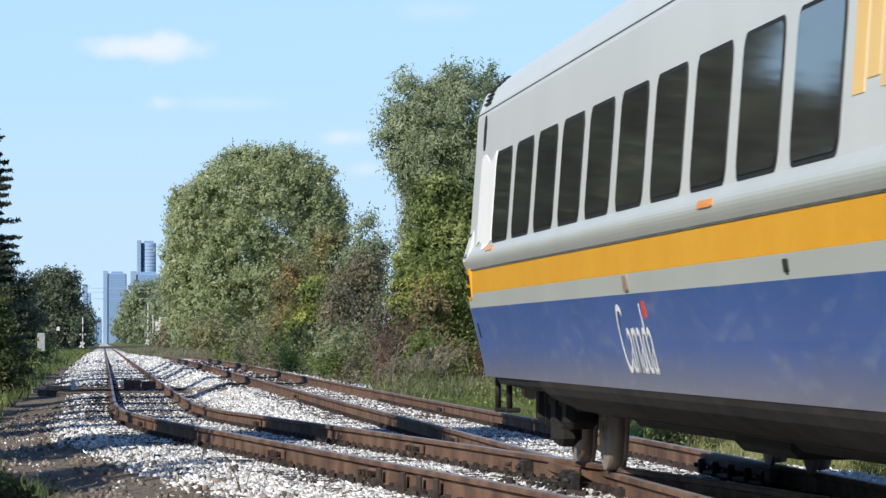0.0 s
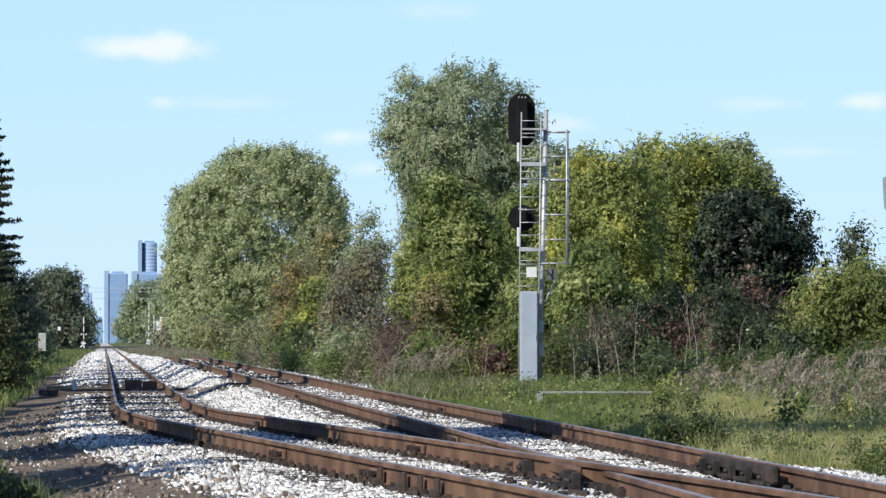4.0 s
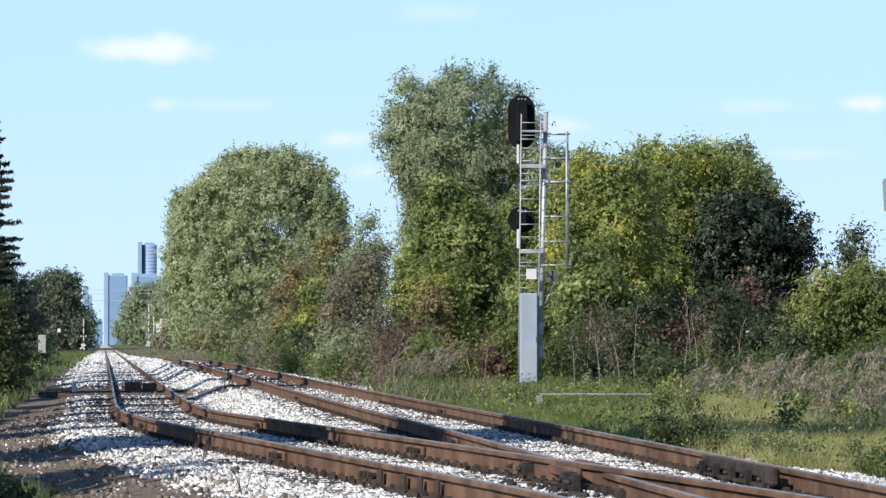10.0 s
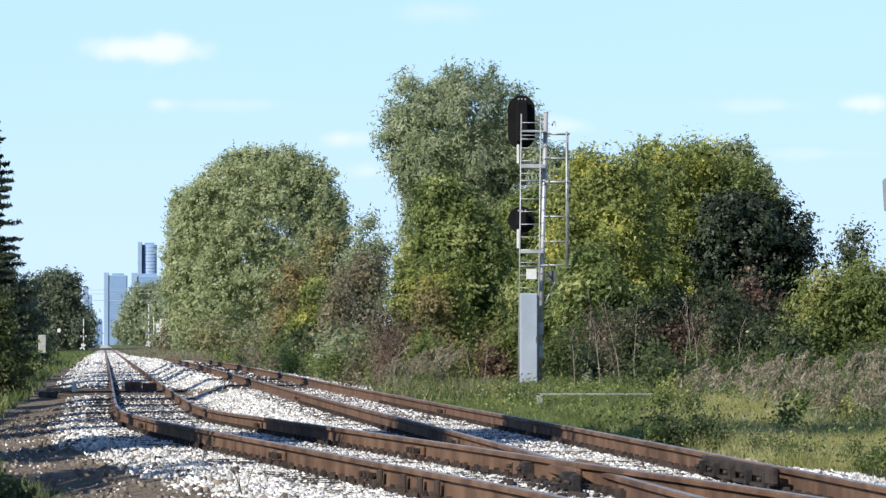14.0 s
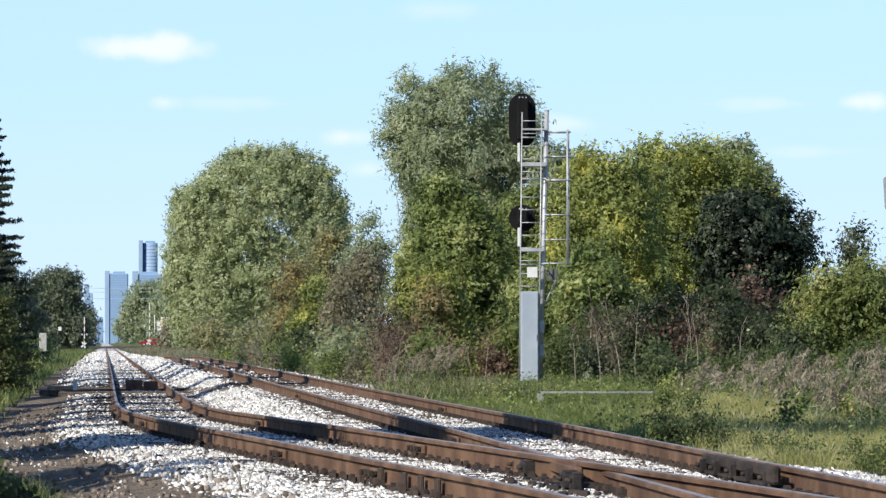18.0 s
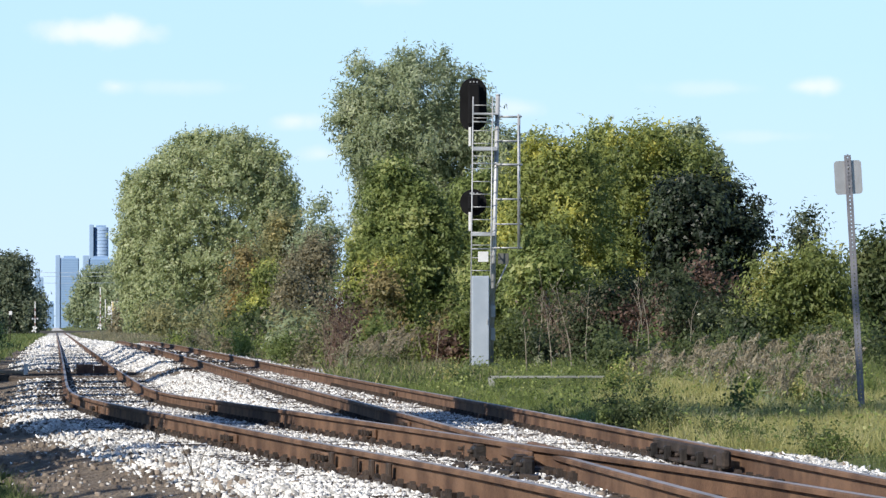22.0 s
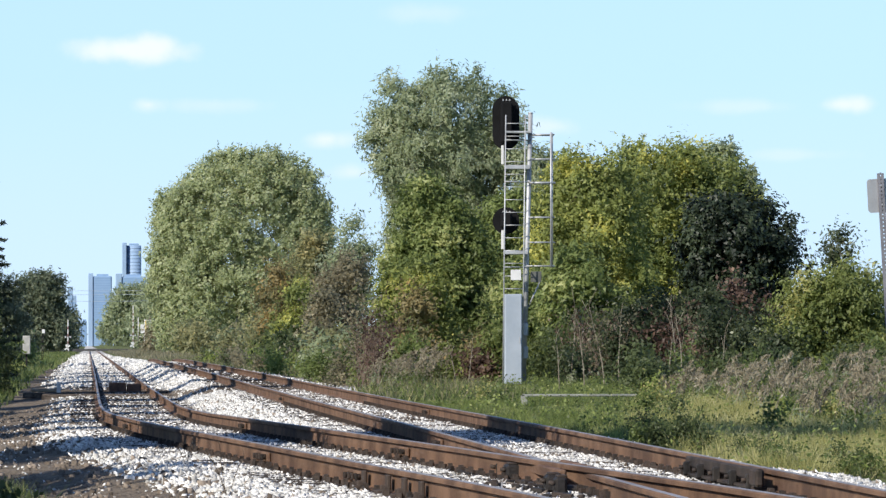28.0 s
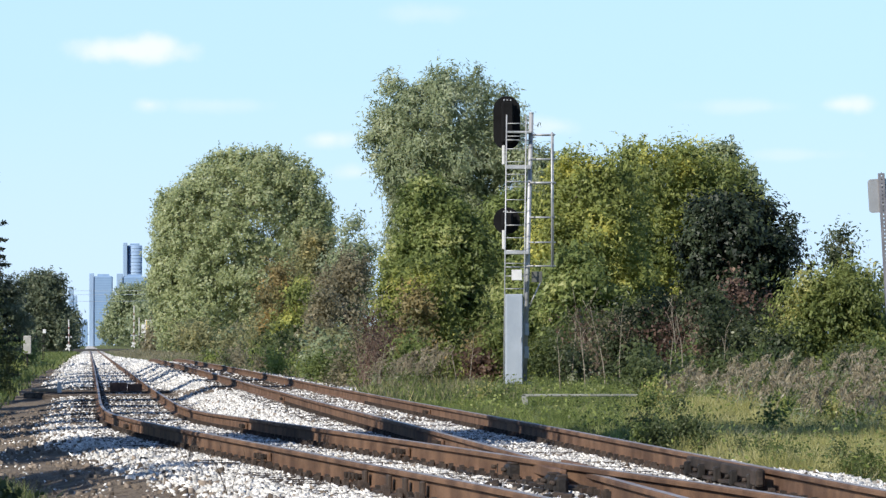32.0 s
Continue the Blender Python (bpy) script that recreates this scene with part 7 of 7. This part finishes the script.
# seconds, then metres across and up, on a plane 110 m off
FLIGHTS = [[(7.0, -2.76, 5.51), (7.1, -1.16, 5.54), (7.3, 2.02, 5.69), (7.5, 5.22, 5.69), (7.9, 11.85, 6.47), (8.2, 16.72, 6.52), (8.4, 19.89, 6.60)],
           [(7.1, -3.53, 8.15), (7.2, -1.95, 7.62), (7.3, -0.34, 7.05), (7.4, 1.29, 6.73), (7.5, 2.76, 6.47), (7.6, 4.12, 6.42), (7.7, 5.27, 6.16), (7.8, 6.19, 6.19), (8.0, 7.60, 6.60), (8.3, 8.09, 7.78), (8.4, 7.78, 8.36), (8.5, 7.14, 8.83), (8.7, 5.91, 9.96)],
           [(7.5, -3.79, 3.75), (7.7, -0.04, 4.06), (7.9, 3.74, 4.53), (8.0, 5.59, 4.59), (8.5, 15.83, 5.22), (8.7, 19.89, 5.44)],
           [(7.1, -3.53, 7.12), (7.4, 1.20, 6.08), (7.5, 2.78, 5.33), (7.7, 5.93, 4.23), (8.0, 10.57, 3.49), (8.4, 16.78, 3.24), (8.7, 21.57, 3.11)]]
BIRDS = [bird() for _ in FLIGHTS]


# ---- what moves ----
def motions():
    speed = 20.1
    walk(coach, [(t, pose(B_X, 38.8 - speed * t, 0.15)) for t in (0, 0.5, 1, 1.5, 2, 4, 8, 16, 24, 32)])
    for w, y in WHEELS:
        rows = [(k / 30, pose(0, y, 0.457, math.degrees(speed / 0.457) * k / 30)) for k in range(40)]
        rows.append((32.0, rows[-1][1]))
        walk(w, rows)
    for c, y, t0, x0, v in CARS:
        face = 0 if v < 0 else 180
        walk(c, [(t, pose(x0 + v * (t - t0), y, 0.142, 0, 0, face)) for t in (0, 8, 16, 24, 32)])
    for (b, wings), way in zip(BIRDS, FLIGHTS):
        d = 1 if way[-1][1] > way[0][1] else -1
        v0 = (way[1][1] - way[0][1]) / (way[1][0] - way[0][0])
        v1 = (way[-1][1] - way[-2][1]) / (way[-1][0] - way[-2][0])
        path = [(0.0, way[0][1] - v0 * way[0][0], way[0][2] + 3)] + list(way) + [(32.0, way[-1][1] + v1 * (32 - way[-1][0]), way[-1][2] + 60)]
        walk(b, [(t, pose(x, 110, z, -25, -8, 12)) for t, x, z in path])
        for w, s in wings:
            rows = [(0.0, pose(0, s * 0.02, 0.02))]
            rows += [(6.8 + k * 0.05, pose(0, s * 0.02, 0.02, s * 38 * math.sin(k * 1.9 + d))) for k in range(44)]
            rows.append((32.0, pose(0, s * 0.02, 0.02)))
            walk(w, rows)


motions()
